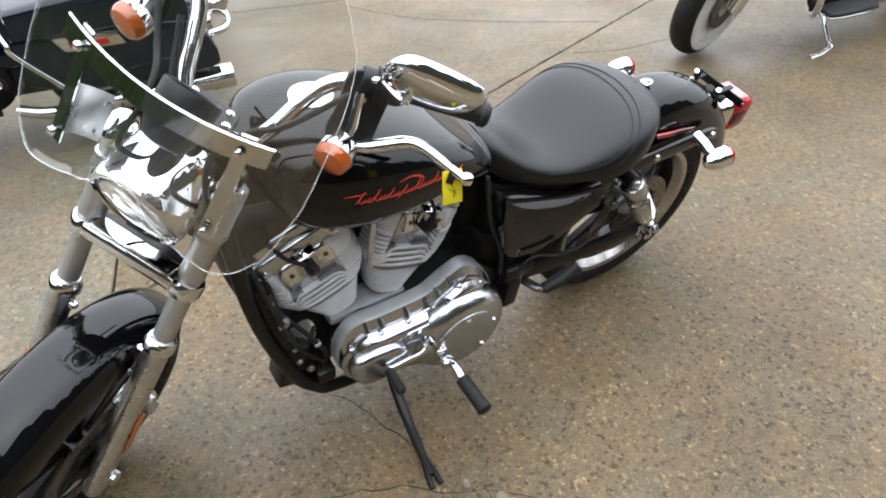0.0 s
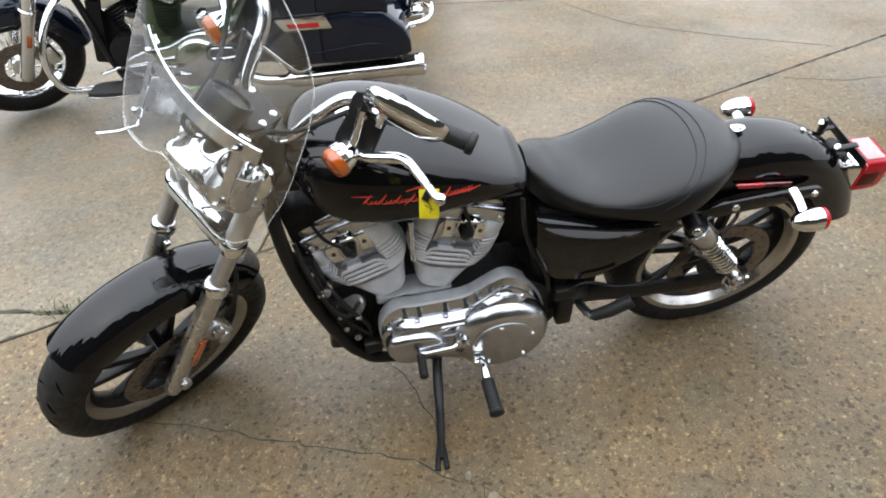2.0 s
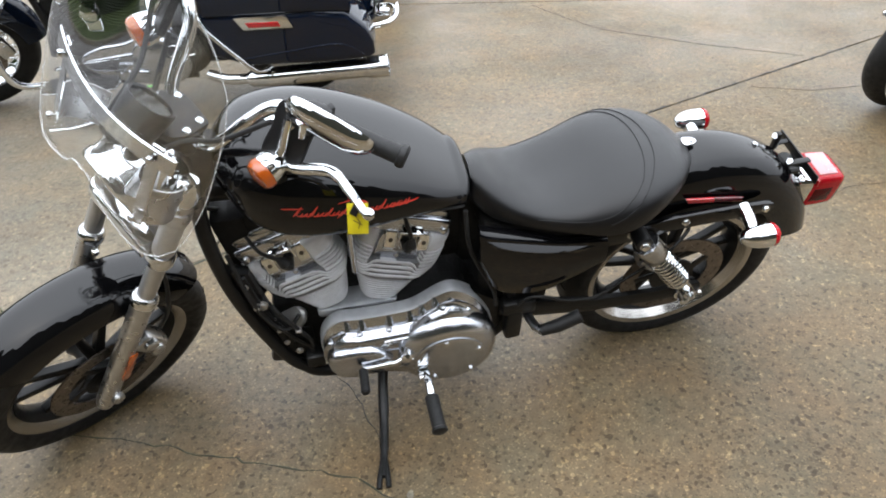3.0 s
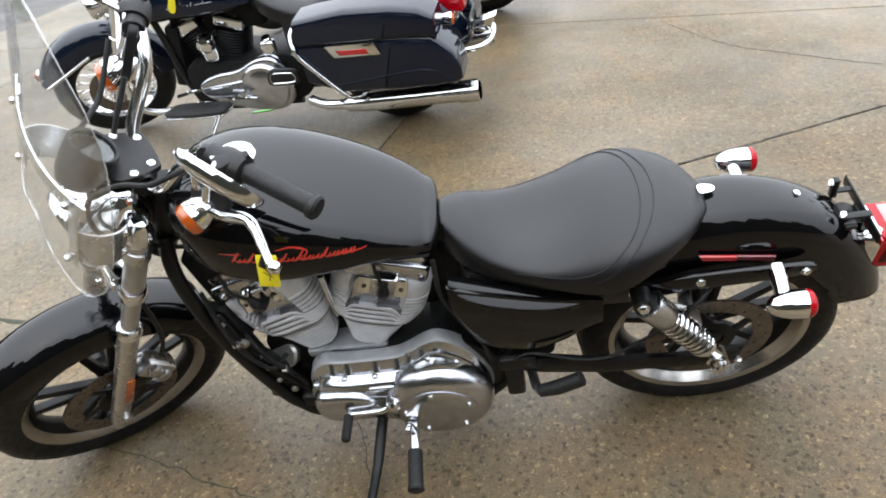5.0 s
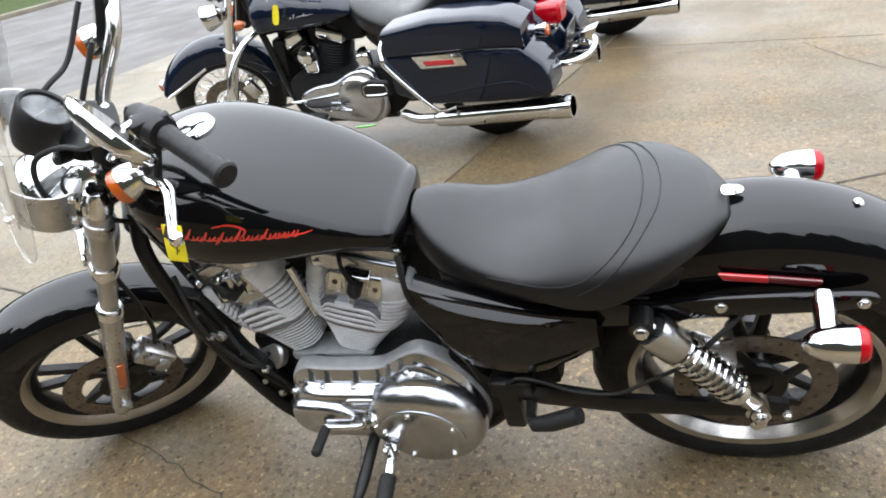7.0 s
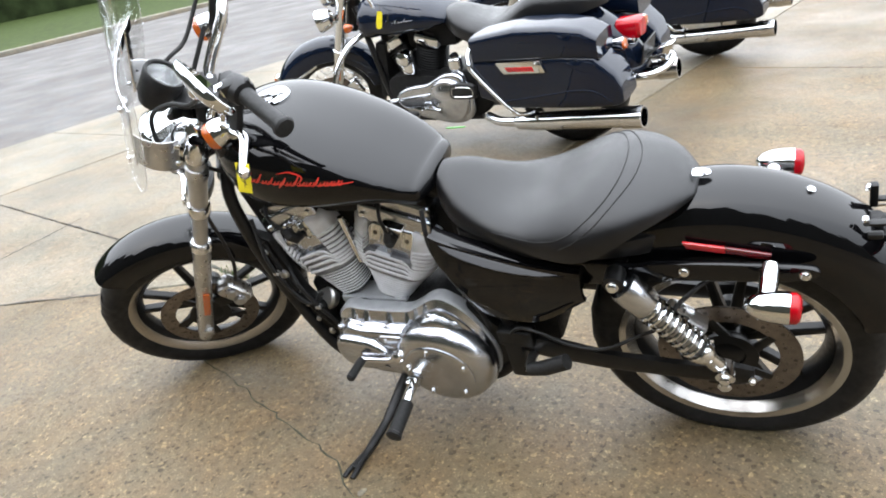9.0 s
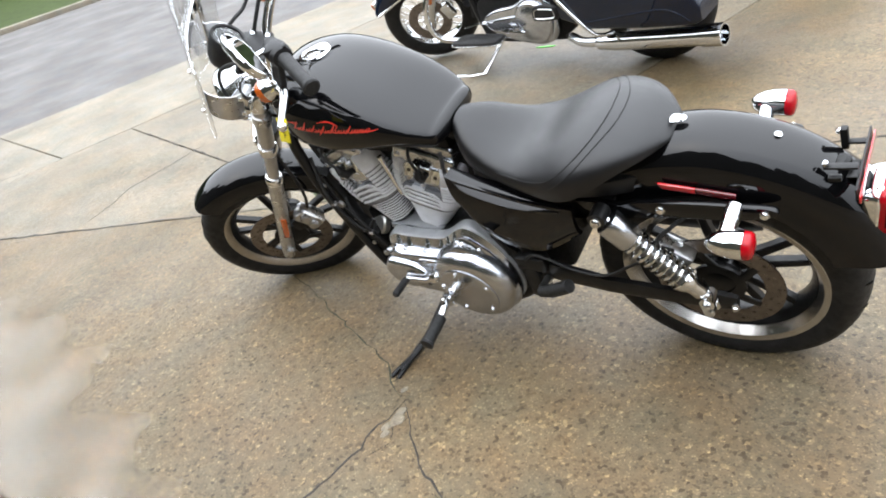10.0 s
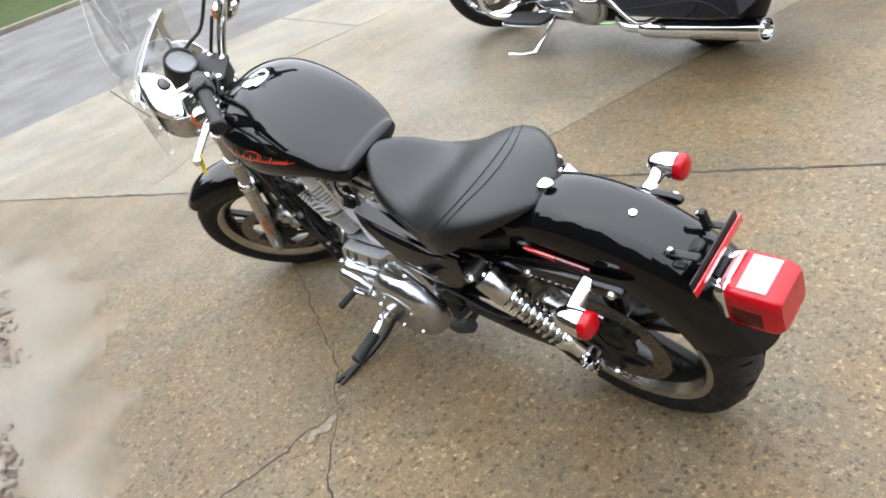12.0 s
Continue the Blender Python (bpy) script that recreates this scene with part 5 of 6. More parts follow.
    mix_p = node(m, "ShaderNodeMixRGB")
    mix_p.blend_type, mix_p.inputs[2].default_value = "MULTIPLY", (0.35, 0.32, 0.28, 1)
    link(m, pit_depth.outputs[0], mix_p.inputs[0])
    link(m, mix_s.outputs[0], mix_p.inputs[1])
    hue = node(m, "ShaderNodeTexNoise", Scale=4.5, Detail=6.0, Roughness=0.6)
    link(m, where, hue.inputs["Vector"])
    tint = node(m, "ShaderNodeValToRGB")
    tint.color_ramp.elements[0].position, tint.color_ramp.elements[0].color = 0.36, (0.90, 0.97, 1.00, 1)
    tint.color_ramp.elements[1].position, tint.color_ramp.elements[1].color = 0.64, (1.09, 1.02, 0.92, 1)
    link(m, hue.outputs["Fac"], tint.inputs[0])
    mix3 = node(m, "ShaderNodeMixRGB")
    mix3.blend_type, mix3.inputs[0].default_value = "MULTIPLY", 1.0
    link(m, mix_p.outputs[0], mix3.inputs[1])
    link(m, tint.outputs[0], mix3.inputs[2])
    link(m, mix3.outputs[0], b.inputs["Base Color"])
    damp = node(m, "ShaderNodeTexNoise", Scale=0.9, Detail=5.0, Roughness=0.55)
    link(m, where, damp.inputs["Vector"])
    r3 = node(m, "ShaderNodeMapRange", From_Min=0.35, From_Max=0.65, To_Min=wet - 0.14, To_Max=wet + 0.16)
    link(m, damp.outputs["Fac"], r3.inputs["Value"])
    link(m, r3.outputs[0], b.inputs["Roughness"])
    bump = node(m, "ShaderNodeBump", Strength=0.25, Distance=0.003)
    link(m, cells.outputs["Distance"], bump.inputs["Height"])
    bump2 = node(m, "ShaderNodeBump", Strength=0.35, Distance=0.004)
    link(m, fine.outputs["Fac"], bump2.inputs["Height"])
    link(m, bump.outputs[0], bump2.inputs["Normal"])
    link(m, bump2.outputs[0], b.inputs["Normal"])
    return m


concrete = aggregate("wet_aggregate_concrete", (0.102, 0.0755, 0.0435), 270.0, 0.47)
pale_concrete = aggregate("pale_lot_concrete", (0.128, 0.106, 0.076), 240.0, 0.46, 0.7)
walk_concrete = aggregate("pale_walk_concrete", (0.150, 0.130, 0.100), 220.0, 0.5, 0.5)
asphalt = aggregate("wet_grey_asphalt", (0.082, 0.076, 0.075), 200.0, 0.62, 0.3)
dirt = vary(material("damp_joint_dirt", (0.016, 0.013, 0.010), 0.8), 30, 0.6, 1.6, 0.1, 0.6, 120)
moss = vary(material("mossy_crack_dirt", (0.020, 0.022, 0.010), 0.8), 14, 0.5, 1.7, 0.1, 0.6, 120)
grass_green = vary(material("grass", (0.030, 0.043, 0.012), 0.8, Specular_IOR_Level=0.08), 6, 0.6, 1.5)


def plate(name, points, z, mat, label, category, kind="structure"):
    me = bpy.data.meshes.new(name)
    me.from_pydata([(x, y, z) for x, y in points], [], [tuple(range(len(points)))])
    me.materials.append(mat)
    return tagged(new(name, me), label, category, kind=kind)


ground = plate("ground", [(-600, -600), (600, -600), (600, 600), (-600, 600)], -0.045, dirt, "damp dark soil below the paving", "ground")
road = part("road", slab([(-19.6, -300), (-5.36, -300), (-5.46, 0.4), (-5.20, 2.3), (-4.65, 6.5), (-3.9, 300), (-16.0, 300)], -0.06, -0.012, axis="z"), asphalt, None)
tagged(road, "wet grey asphalt street", "road", kind="structure")
kerb = part("kerb", slab([(-19.95, -300), (-19.6, -300), (-16.0, 300), (-16.35, 300)], -0.06, 0.11, 0.02, "z"), walk_concrete, None)
tagged(kerb, "pale concrete kerb across the street", "kerb", kind="structure")
verge = part("verge", slab([(-60, -300), (-19.95, -300), (-16.35, 300), (-60, 300)], -0.06, 0.09, axis="z"), grass_green, None)
tagged(verge, "green grass verge across the street", "grass", kind="structure")


def split(polys, p, q, keep=None):
    """Cuts the convex polygons in two along the line p q; keep says which ones the line reaches."""
    (px, py), (qx, qy) = p, q
    out = []
    for poly in polys:
        cx, cy = sum(a for a, _ in poly) / len(poly), sum(b for _, b in poly) / len(poly)
        if keep and not keep(cx, cy):
            out.append(poly)
            continue
        side = [(qx - px) * (y - py) - (qy - py) * (x - px) for x, y in poly]
        for sgn in (1, -1):
            piece = []
            for i in range(len(poly)):
                j = (i + 1) % len(poly)
                a, b = side[i] * sgn, side[j] * sgn
                if a >= 0:
                    piece.append(poly[i])
                if a * b < 0:
                    t = a / (a - b)
                    piece.append((poly[i][0] + (poly[j][0] - poly[i][0]) * t, poly[i][1] + (poly[j][1] - poly[i][1]) * t))
            if len(piece) > 2:
                out.append(piece)
    return out


def inset(poly, d):
    """The convex polygon, anticlockwise, moved in by d."""
    area = sum(poly[i - 1][0] * poly[i][1] - poly[i][0] * poly[i - 1][1] for i in range(len(poly)))
    if area < 0:
        poly = poly[::-1]
    n, lines = len(poly), []
    for i in range(n):
        (ax, ay), (bx, by) = poly[i], poly[(i + 1) % n]
        k = math.hypot(bx - ax, by - ay)
        if k > 1e-6:
            lines.append((ax - (by - ay) / k * d, ay + (bx - ax) / k * d, bx - ax, by - ay))
    out = []
    for i in range(len(lines)):
        x1, y1, u1, v1 = lines[i - 1]
        x2, y2, u2, v2 = lines[i]
        den = u1 * v2 - v1 * u2
        if abs(den) < 1e-9:
            continue
        t = ((x2 - x1) * v2 - (y2 - y1) * u2) / den
        out.append((x1 + u1 * t, y1 + v1 * t))
    return out


def above_a(x, y):
    return y > 0.850 + 0.5519 * (x - 0.02)


lot = [[(-4.0, -14), (30, -14), (30, 30), (-2.3, 30), (-3.45, 1.9), (-3.70, -0.45)]]
lot = split(lot, (-3.178, -0.915), (3.30, 2.660))
lot = split(lot, (0.08, 1.35), (0.298, 3.476), above_a)
lot = split(lot, (0.0, 3.93), (2.0, 3.70), above_a)
lot = split(lot, (-3.42, 0.805), (-0.55, 0.567), lambda x, y: above_a(x, y) and x < 0 and y < 14)
lot = split(lot, (4.6, -14), (4.75, 14))
lot = split(lot, (-14, -2.9), (14, -4.2), lambda x, y: not above_a(x, y))
floor = thing("pavement", "wet exposed-aggregate concrete slabs of the parking lot", "pavement", kind="structure")
for poly in lot:
    line = inset(poly, 0.0045)
    middle = (sum(a for a, _ in poly) / len(poly), sum(b for _, b in poly) / len(poly))
    if len(line) > 2:
        part("concrete_slab", slab(line, -0.04, 0.0, 0.004, "z", 1), pale_concrete if above_a(*middle) and middle[0] < 0.1 else concrete, floor)
side_walk = thing("sidewalk", "pale damp concrete sidewalk slabs beside the street", "sidewalk", kind="structure")


def edge_w(y, k):
    """The walk's two edges: 0 at the street, 1 at the lot."""
    if k:
        return float(np.interp(y, [-40, -14, -0.45, 1.9, 30], [-4.58, -4.0, -3.70, -3.45, -2.3]))
    return float(np.interp(y, [-40, 0.4, 2.3, 6.5, 30], [-5.50, -5.54, -5.28, -4.73, -4.6]))


ys_cut = [-40, -14, -7.2, -4.4, -1.6, 0.27, 2.2, 4.4, 6.9, 9.5, 12.0, 30]
for y0, y1 in zip(ys_cut, ys_cut[1:]):
    quad = [(edge_w(y0, 0), y0), (edge_w(y0, 1), y0), (edge_w(y1, 1), y1), (edge_w(y1, 0), y1)]
    part("concrete_slab", slab(inset(quad, 0.0045), -0.04, 0.001, 0.005, "z", 1), walk_concrete, side_walk)

crack_rng = random.Random(11)


def crack(points, width, mat, label, step=0.03):
    """A ragged crack with dirt in it, as a thin strip that lies in the concrete's face."""
    line = []
    for (ax, ay), (bx, by) in zip(points, points[1:]):
        n = max(2, int(math.hypot(bx - ax, by - ay) / step))
        for k in range(n):
            t = k / n
            line.append((ax + (bx - ax) * t + crack_rng.uniform(-0.24, 0.24) * step, ay + (by - ay) * t + crack_rng.uniform(-0.24, 0.24) * step))
    line.append(points[-1])
    rows = []
    for i, (x, y) in enumerate(line):
        (ax, ay), (bx, by) = line[max(i - 1, 0)], line[min(i + 1, len(line) - 1)]
        k = math.hypot(bx - ax, by - ay) or 1
        w = width * crack_rng.uniform(0.35, 1.2) * min(1.0, 0.25 + 0.2 * min(i, len(line) - 1 - i))
        nx, ny = -(by - ay) / k * w, (bx - ax) / k * w
        rows.append([(x + nx, y + ny, 0.0006), (x + nx * 0.3, y + ny * 0.3, 0.0016), (x - nx * 0.3, y - ny * 0.3, 0.0016), (x - nx, y - ny, 0.0006)])
    ob = part("crack", loft(rows, False, False), mat, None)
    return tagged(ob, label, "crack", kind="structure")


crack([(-0.42, 0.15), (-0.13, 0.055), (0.10, 0.0), (0.26, -0.042), (0.46, -0.090), (0.65, -0.128), (0.73, -0.190), (0.82, -0.220)], 0.0027, moss, "thin mossy crack across the concrete slab")
crack([(0.82, -0.220), (0.832, -0.300), (0.824, -0.345), (0.846, -0.412), (0.855, -0.520), (0.84, -0.70), (0.90, -0.95)], 0.0034, dirt, "fine branching crack in the slab")
crack([(0.82, -0.220), (0.890, -0.262), (0.94, -0.310), (1.07, -0.380), (1.20, -0.42), (1.42, -0.56)], 0.0030, dirt, "fine branching crack in the slab")
crack([(0.884, -0.262), (0.870, -0.30), (0.905, -0.36), (0.885, -0.42)], 0.0022, dirt, "fine branching crack in the slab")
crack([(0.40, 0.36), (0.52, 0.27), (0.603, 0.189), (0.703, -0.013), (0.735, -0.180)], 0.0020, dirt, "hairline crack under the motorcycle")
crack([(-3.14, -0.894), (-2.4, -0.485), (-1.7, -0.099), (-0.9, 0.342)], 0.0085, dirt, "crumbled dirt-filled joint between slabs", 0.05)
crack([(-0.9, 0.342), (0.0, 0.839), (0.7, 1.225)], 0.0070, moss, "crumbled mossy joint between slabs", 0.05)
crack([(0.7, 1.225), (1.3, 1.556), (2.1, 1.998), (3.26, 2.638)], 0.0075, dirt, "crumbled dirt-filled joint between slabs", 0.04)
crack([(-3.40, 0.803), (-2.3, 0.712), (-1.3, 0.629)], 0.0060, dirt, "crumbled dirt-filled joint between slabs", 0.05)
crack([(-1.3, 0.629), (-0.9, 0.596), (-0.52, 0.556)], 0.0125, moss, "crumbled mossy joint between slabs", 0.04)
crack([(-2.27, 0.80), (-2.17, 0.203), (-2.06, 0.05), (-1.97, -0.14)], 0.0045, dirt, "crack near the sidewalk")
crack([(1.55, 3.67), (1.75, 3.33), (1.94, 3.08), (2.4, 2.77), (2.9, 2.50)], 0.0045, dirt, "crack across a rear slab")
crack([(2.475, 2.126), (2.72, 2.04), (2.951, 2.063), (3.09, 2.062)], 0.0040, dirt, "short branching crack beside the slab joint")
crack([(-4.17, -0.77), (-3.9, -0.3), (-3.70, 0.05)], 0.004, dirt, "crack across the sidewalk")
crack([(2.35, 1.05), (2.50, 1.13), (2.68, 1.15)], 0.0025, dirt, "hairline crack in the slab")

# broken crumbs of concrete beside the stand's foot, and weeds in the far joint
crumb_rng = random.Random(21)
for x, y, r in ((0.850, -0.262, 0.016), (0.862, -0.288, 0.020), (0.856, -0.322, 0.014), (0.872, -0.340, 0.012), (0.790, -0.190, 0.010)):
    n = 9
    rim = [(x + r * crumb_rng.uniform(0.7, 1.15) * math.cos(2 * math.pi * k / n), y + 1.4 * r * crumb_rng.uniform(0.7, 1.15) * math.sin(2 * math.pi * k / n)) for k in range(n)]
    tagged(part("concrete_chip", slab(rim, 0.0, 0.004, 0.0015, "z", 1), walk_concrete, None), "loose pale chip of broken concrete", "chip", group="concrete chips by the stand")
WEED = (-0.58, 0.572)
weed_green = vary(material("weed_green", (0.045, 0.085, 0.018), 0.6), 40, 0.6, 1.4)
weeds = bmesh.new()
for k in range(46):
    x, y = WEED[0] + crumb_rng.gauss(0, 0.05), WEED[1] + crumb_rng.gauss(0, 0.02)
    a, h, w = crumb_rng.uniform(0, 6.28), crumb_rng.uniform(0.015, 0.05), 0.0022
    lean = Vector((math.cos(a), math.sin(a), 0)) * h * crumb_rng.uniform(0.3, 0.9)
    side = Vector((-math.sin(a), math.cos(a), 0)) * w
    base = Vector((x, y, -0.004))
    mid, tip = base + lean * 0.4 + Vector((0, 0, h * 0.7)), base + lean + Vector((0, 0, h))
    vs = [weeds.verts.new(p) for p in (base - side, base + side, mid + side * 0.9, tip, mid - side * 0.9)]
    weeds.faces.new(vs)
tagged(part("weeds", weeds, weed_green, None), "small green weeds growing in the slab joint", "weeds", kind="stuff")

# standing water along the slab, with leaf litter at its edge
water = bpy.data.materials.new("shallow_rain_water")
water.use_nodes = True
gn = water.node_tree.nodes
gn.remove(gn["Principled BSDF"])
see, shine, blend, where, ragged, drift, reach, lift, spread, bowl = (gn.new("ShaderNode" + k) for k in ("BsdfTransparent", "BsdfGlossy", "MixShader", "TexCoord", "TexNoise", "Math", "MapRange", "NewGeometry", "Mapping", "TexGradient"))
see.inputs[0].default_value = (0.985, 0.985, 0.985, 1)
shine.inputs["Roughness"].default_value = 0.07
shine.inputs["Color"].default_value = (0.86, 0.85, 0.85, 1)
spread.inputs["Location"].default_value, spread.inputs["Scale"].default_value = (-1, -1, 0), (2, 2, 0)
bowl.gradient_type = "SPHERICAL"
ragged.inputs["Scale"].default_value, ragged.inputs["Detail"].default_value = 2.6, 7.0
drift.operation = "MULTIPLY_ADD"
drift.inputs[1].default_value = 0.9
reach.inputs["From Min"].default_value, reach.inputs["From Max"].default_value = 0.60, 0.86
reach.inputs["To Min"].default_value, reach.inputs["To Max"].default_value = 0.0, 0.058
for a, b in ((lift.outputs["Position"], ragged.inputs["Vector"]), (ragged.outputs["Fac"], drift.inputs[0]), (where.outputs["Generated"], spread.inputs["Vector"]), (spread.outputs[0], bowl.inputs["Vector"]), (bowl.outputs["Fac"], drift.inputs[2]), (drift.outputs[0], reach.inputs[0]), (reach.outputs[0], blend.inputs[0]),
             (see.outputs[0], blend.inputs[1]), (shine.outputs[0], blend.inputs[2]), (blend.outputs[0], gn["Material Output"].inputs[0])):
    water.node_tree.links.new(a, b)
pool = round_outline([(-3.3, -1.25), (-3.05, -0.90), (-2.55, -0.63), (-1.75, -0.55), (-0.75, -0.50), (0.1, -0.48), (0.9, -0.52), (1.4, -0.8), (1.5, -1.3), (0.6, -2.0), (-1.0, -2.5), (-2.8, -2.3)], 6)
pool_ob = plate("puddle", pool, 0.0022, water, "shallow rain puddle on the concrete", "puddle")
pool_ob.visible_shadow = False
leaf_rng = random.Random(3)
leaf_mats = [vary(material("dead_leaf", c, 0.7), 60, 0.6, 1.4) for c in ((0.055, 0.026, 0.017), (0.16, 0.10, 0.05), (0.07, 0.04, 0.03))]
litter = bmesh.new()
for k in range(380):
    u = leaf_rng.random()
    far = leaf_rng.random() < 0.55
    x, y = (-1.55 + 0.95 * u if far else -0.12 + 0.5 * u) + leaf_rng.gauss(0, 0.04), -1.07 - (0.0 if far else 0.07) - 0.16 * leaf_rng.random() ** 2 + leaf_rng.gauss(0, 0.02)
    a, l = leaf_rng.uniform(0, 6.28), leaf_rng.uniform(0.005, 0.016)
    c, s_ = math.cos(a), math.sin(a)
    vs = [litter.verts.new((x + p * l * c - q * l * s_, y + p * l * s_ + q * l * c, 0.004 + h * 0.006)) for p, q, h in ((-1, 0, 0), (-0.2, -0.45, 0.6), (1, 0, 0.2), (-0.1, 0.45, 0.9))]
    litter.faces.new(vs)
tagged(part("leaf_litter", litter, leaf_mats[0], None), "brown dead leaf litter along the puddle", "leaves", kind="stuff")


# ---- the touring motorcycles behind ----
def laced_wheel(parent, centre, m, radius, width, rim_r, white):
    place = m @ Matrix.Translation(centre)
    ax = (0, 1, 0)
    rim = part("front_wheel", turned(lathe([(rim_r, -0.045), (rim_r - 0.012, -0.042), (rim_r - 0.022, -0.015), (rim_r - 0.022, 0.015), (rim_r - 0.012, 0.042), (rim_r, 0.045), (rim_r - 0.004, 0.03), (rim_r - 0.014, 0.0), (rim_r - 0.004, -0.03)], (0, 0, 0), ax, 48, True), place), chrome, parent, "chrome laced spoke wheel")
    part("tyre", turned(lathe(tyre_profile(radius, width, rim_r - 0.004), (0, 0, 0), ax, 48, True), place), tyre_rubber, rim)
    if white:
        for s in (-1, 1):
            part("whitewall", turned(lathe([(rim_r + 0.008, s * width * 0.462), (rim_r + 0.012, s * width * 0.480), (rim_r + 0.30 * (radius - rim_r), s * (width * 0.495 + 0.0015)), (rim_r + 0.55 * (radius - rim_r), s * (width * 0.49 + 0.0015)), (rim_r + 0.56 * (radius - rim_r), s * (width * 0.46))], (0, 0, 0), ax, 48), place), whitewall, rim, "white tyre sidewall band")
    part("hub", turned(lathe([(0.02, -0.07), (0.05, -0.065), (0.05, -0.05), (0.03, -0.04), (0.03, 0.04), (0.05, 0.05), (0.05, 0.065), (0.02, 0.07)], (0, 0, 0), ax, 24), place), chrome, rim)
    mesh = None
    for k in range(40):
        a = 2 * math.pi * k / 40
        side = -0.05 if k % 2 else 0.05
        lean = 0.30 if (k // 2) % 2 else -0.30
        if mesh is None or k < 4:
            b0 = a + lean
            ob = part("wire_spoke", turned(tube([(0.045 * math.cos(b0), side, 0.045 * math.sin(b0)), ((rim_r - 0.018) * math.cos(a), side * 0.1, (rim_r - 0.018) * math.sin(a))], 0.0026, 6), place), chrome, rim)
            mesh = ob
            first = first + [ob] if k else [ob]
        else:
            src = first[k % 4]
            ob = new("wire_spoke", src.data)
            ob.parent = rim
            ob.matrix_local = place @ Matrix.Rotation(-2 * math.pi * (k - k % 4) / 40, 4, "Y") @ place.inverted()
    part("brake_disc", turned(lathe([(0.148, -0.0025), (0.148, 0.0025), (0.085, 0.0025), (0.085, -0.0025)], (0, -0.075, 0), ax, 48, True), place), disc_steel, rim)
    return rim


def touring(m, paint, white, label, steer_deg, group):
    b = thing("touring_motorcycle", label, "motorcycle", m, group)
    rake = radians(26)
    head = Vector((math.sin(rake), 0, math.cos(rake)))
    fa, ra = Vector((-1.655, 0, 0.325)), Vector((0, 0, 0.315))
    piv = Vector((-1.655 - 0.155, 0, 0))
    turn = Matrix.Translation(piv) @ Matrix.Rotation(radians(steer_deg), 4, head) @ Matrix.Translation(-piv)
    laced_wheel(b, fa, turn, 0.325, 0.13, 0.222, white)
    rw = part("rear_wheel", lathe(tyre_profile(0.318, 0.15, 0.21), ra, (0, 1, 0), 48, True), tyre_rubber, b, "black rear tyre")
    part("rim", lathe([(0.21, -0.055), (0.19, -0.04), (0.185, 0), (0.19, 0.04), (0.21, 0.055)], ra, (0, 1, 0), 40), chrome, rw)
    # the fender's lower edge runs straight from its tip to the fork, then follows the wheel
    tip_at, hub_at = Vector((math.cos(radians(152)), math.sin(radians(152)))) * 0.352, Vector((-0.015, 0.262))

    def fender_edge(a):
        d, way = Vector((math.cos(a), math.sin(a))), hub_at - tip_at
        if a < radians(94):
            return 0.262
        return (tip_at.x * way.y - tip_at.y * way.x) / (d.x * way.y - d.y * way.x)
    part("front_fender", turned(fender(fa, 0.380, 0.088, 0.13, 0, 151, 60, depth=lambda a: 0.380 - fender_edge(a)), turn), paint, b, "dark painted front fender with bright trim")
    for s in (-1, 1):
        part("fender_trim", turned(tube([fa + Vector((math.cos(a), 0, math.sin(a))) * (fender_edge(a) - 0.002) + Vector((0, s * 0.089, 0)) for a in np.linspace(radians(95), radians(151), 20)], 0.009, 8), turn), chrome, b)
        part("fork_slider", turned(lathe([(0.026, -0.05), (0.036, -0.03), (0.038, 0.30), (0.041, 0.31), (0.041, 0.36), (0.037, 0.365), (0.037, 0.68), (0.040, 0.69), (0.040, 0.74)], Vector((-1.645, s * 0.115, 0.33)), head, 22), turn), chrome, b)
        part("fork_reflector", turned(box((0.024, 0.005, 0.07), Vector((-1.645, s * 0.150, 0.33)) + head * 0.20, 0.002, pose(0, 0, 0, 0, 26, 0)), turn), amber_lens, b)
        part("brake_caliper", turned(box((0.07, 0.06, 0.11), (-1.505, s * 0.085, 0.36), 0.012, pose(0, 0, 0, 0, -15, 0)), turn), chrome, b)
    part("fender_tip_light", turned(box((0.03, 0.03, 0.045), fa + Vector((math.cos(radians(149)), 0, math.sin(radians(149)))) * 0.388, 0.008), turn), amber_lens, b, "amber fender tip light")
    part("tip_frame", turned(box((0.02, 0.05, 0.06), fa + Vector((math.cos(radians(148)), 0, math.sin(radians(148)))) * 0.378, 0.008), turn), chrome, b)
    lampc = Vector((-1.40, 0, 0.98))
    lamp = part("headlight", turned(lathe([(0.02, -0.13), (0.07, -0.11), (0.095, -0.05), (0.098, 0.0), (0.104, 0.005), (0.104, 0.03), (0.09, 0.035), (0.05, 0.045), (0, 0.048)], lampc, (-1, 0, 0), 36), turn), chrome, b, "large chrome headlight")
    for s in (-1, 1):
        part("passing_lamp", turned(lathe([(0.02, -0.09), (0.05, -0.07), (0.062, -0.02), (0.066, 0.0), (0.06, 0.012), (0, 0.02)], lampc + Vector((-0.11, s * 0.15, -0.10)), (-1, 0, 0), 28), turn), chrome, lamp)
        part("indicator", turned(lathe([(0.01, -0.04), (0.025, -0.02), (0.028, 0.0), (0.022, 0.012), (0, 0.016)], lampc + Vector((0.03, s * 0.20, -0.17)), (-1, 0, 0), 20), turn), amber_lens, lamp)
        part("handlebar", turned(tube(curve([(-1.30, 0, 1.06), (-1.28, s * 0.12, 1.10), (-1.16, s * 0.28, 1.20), (-1.02, s * 0.38, 1.18), (-0.92, s * 0.42, 1.14)], 5), 0.013, 10), turn), chrome, b)
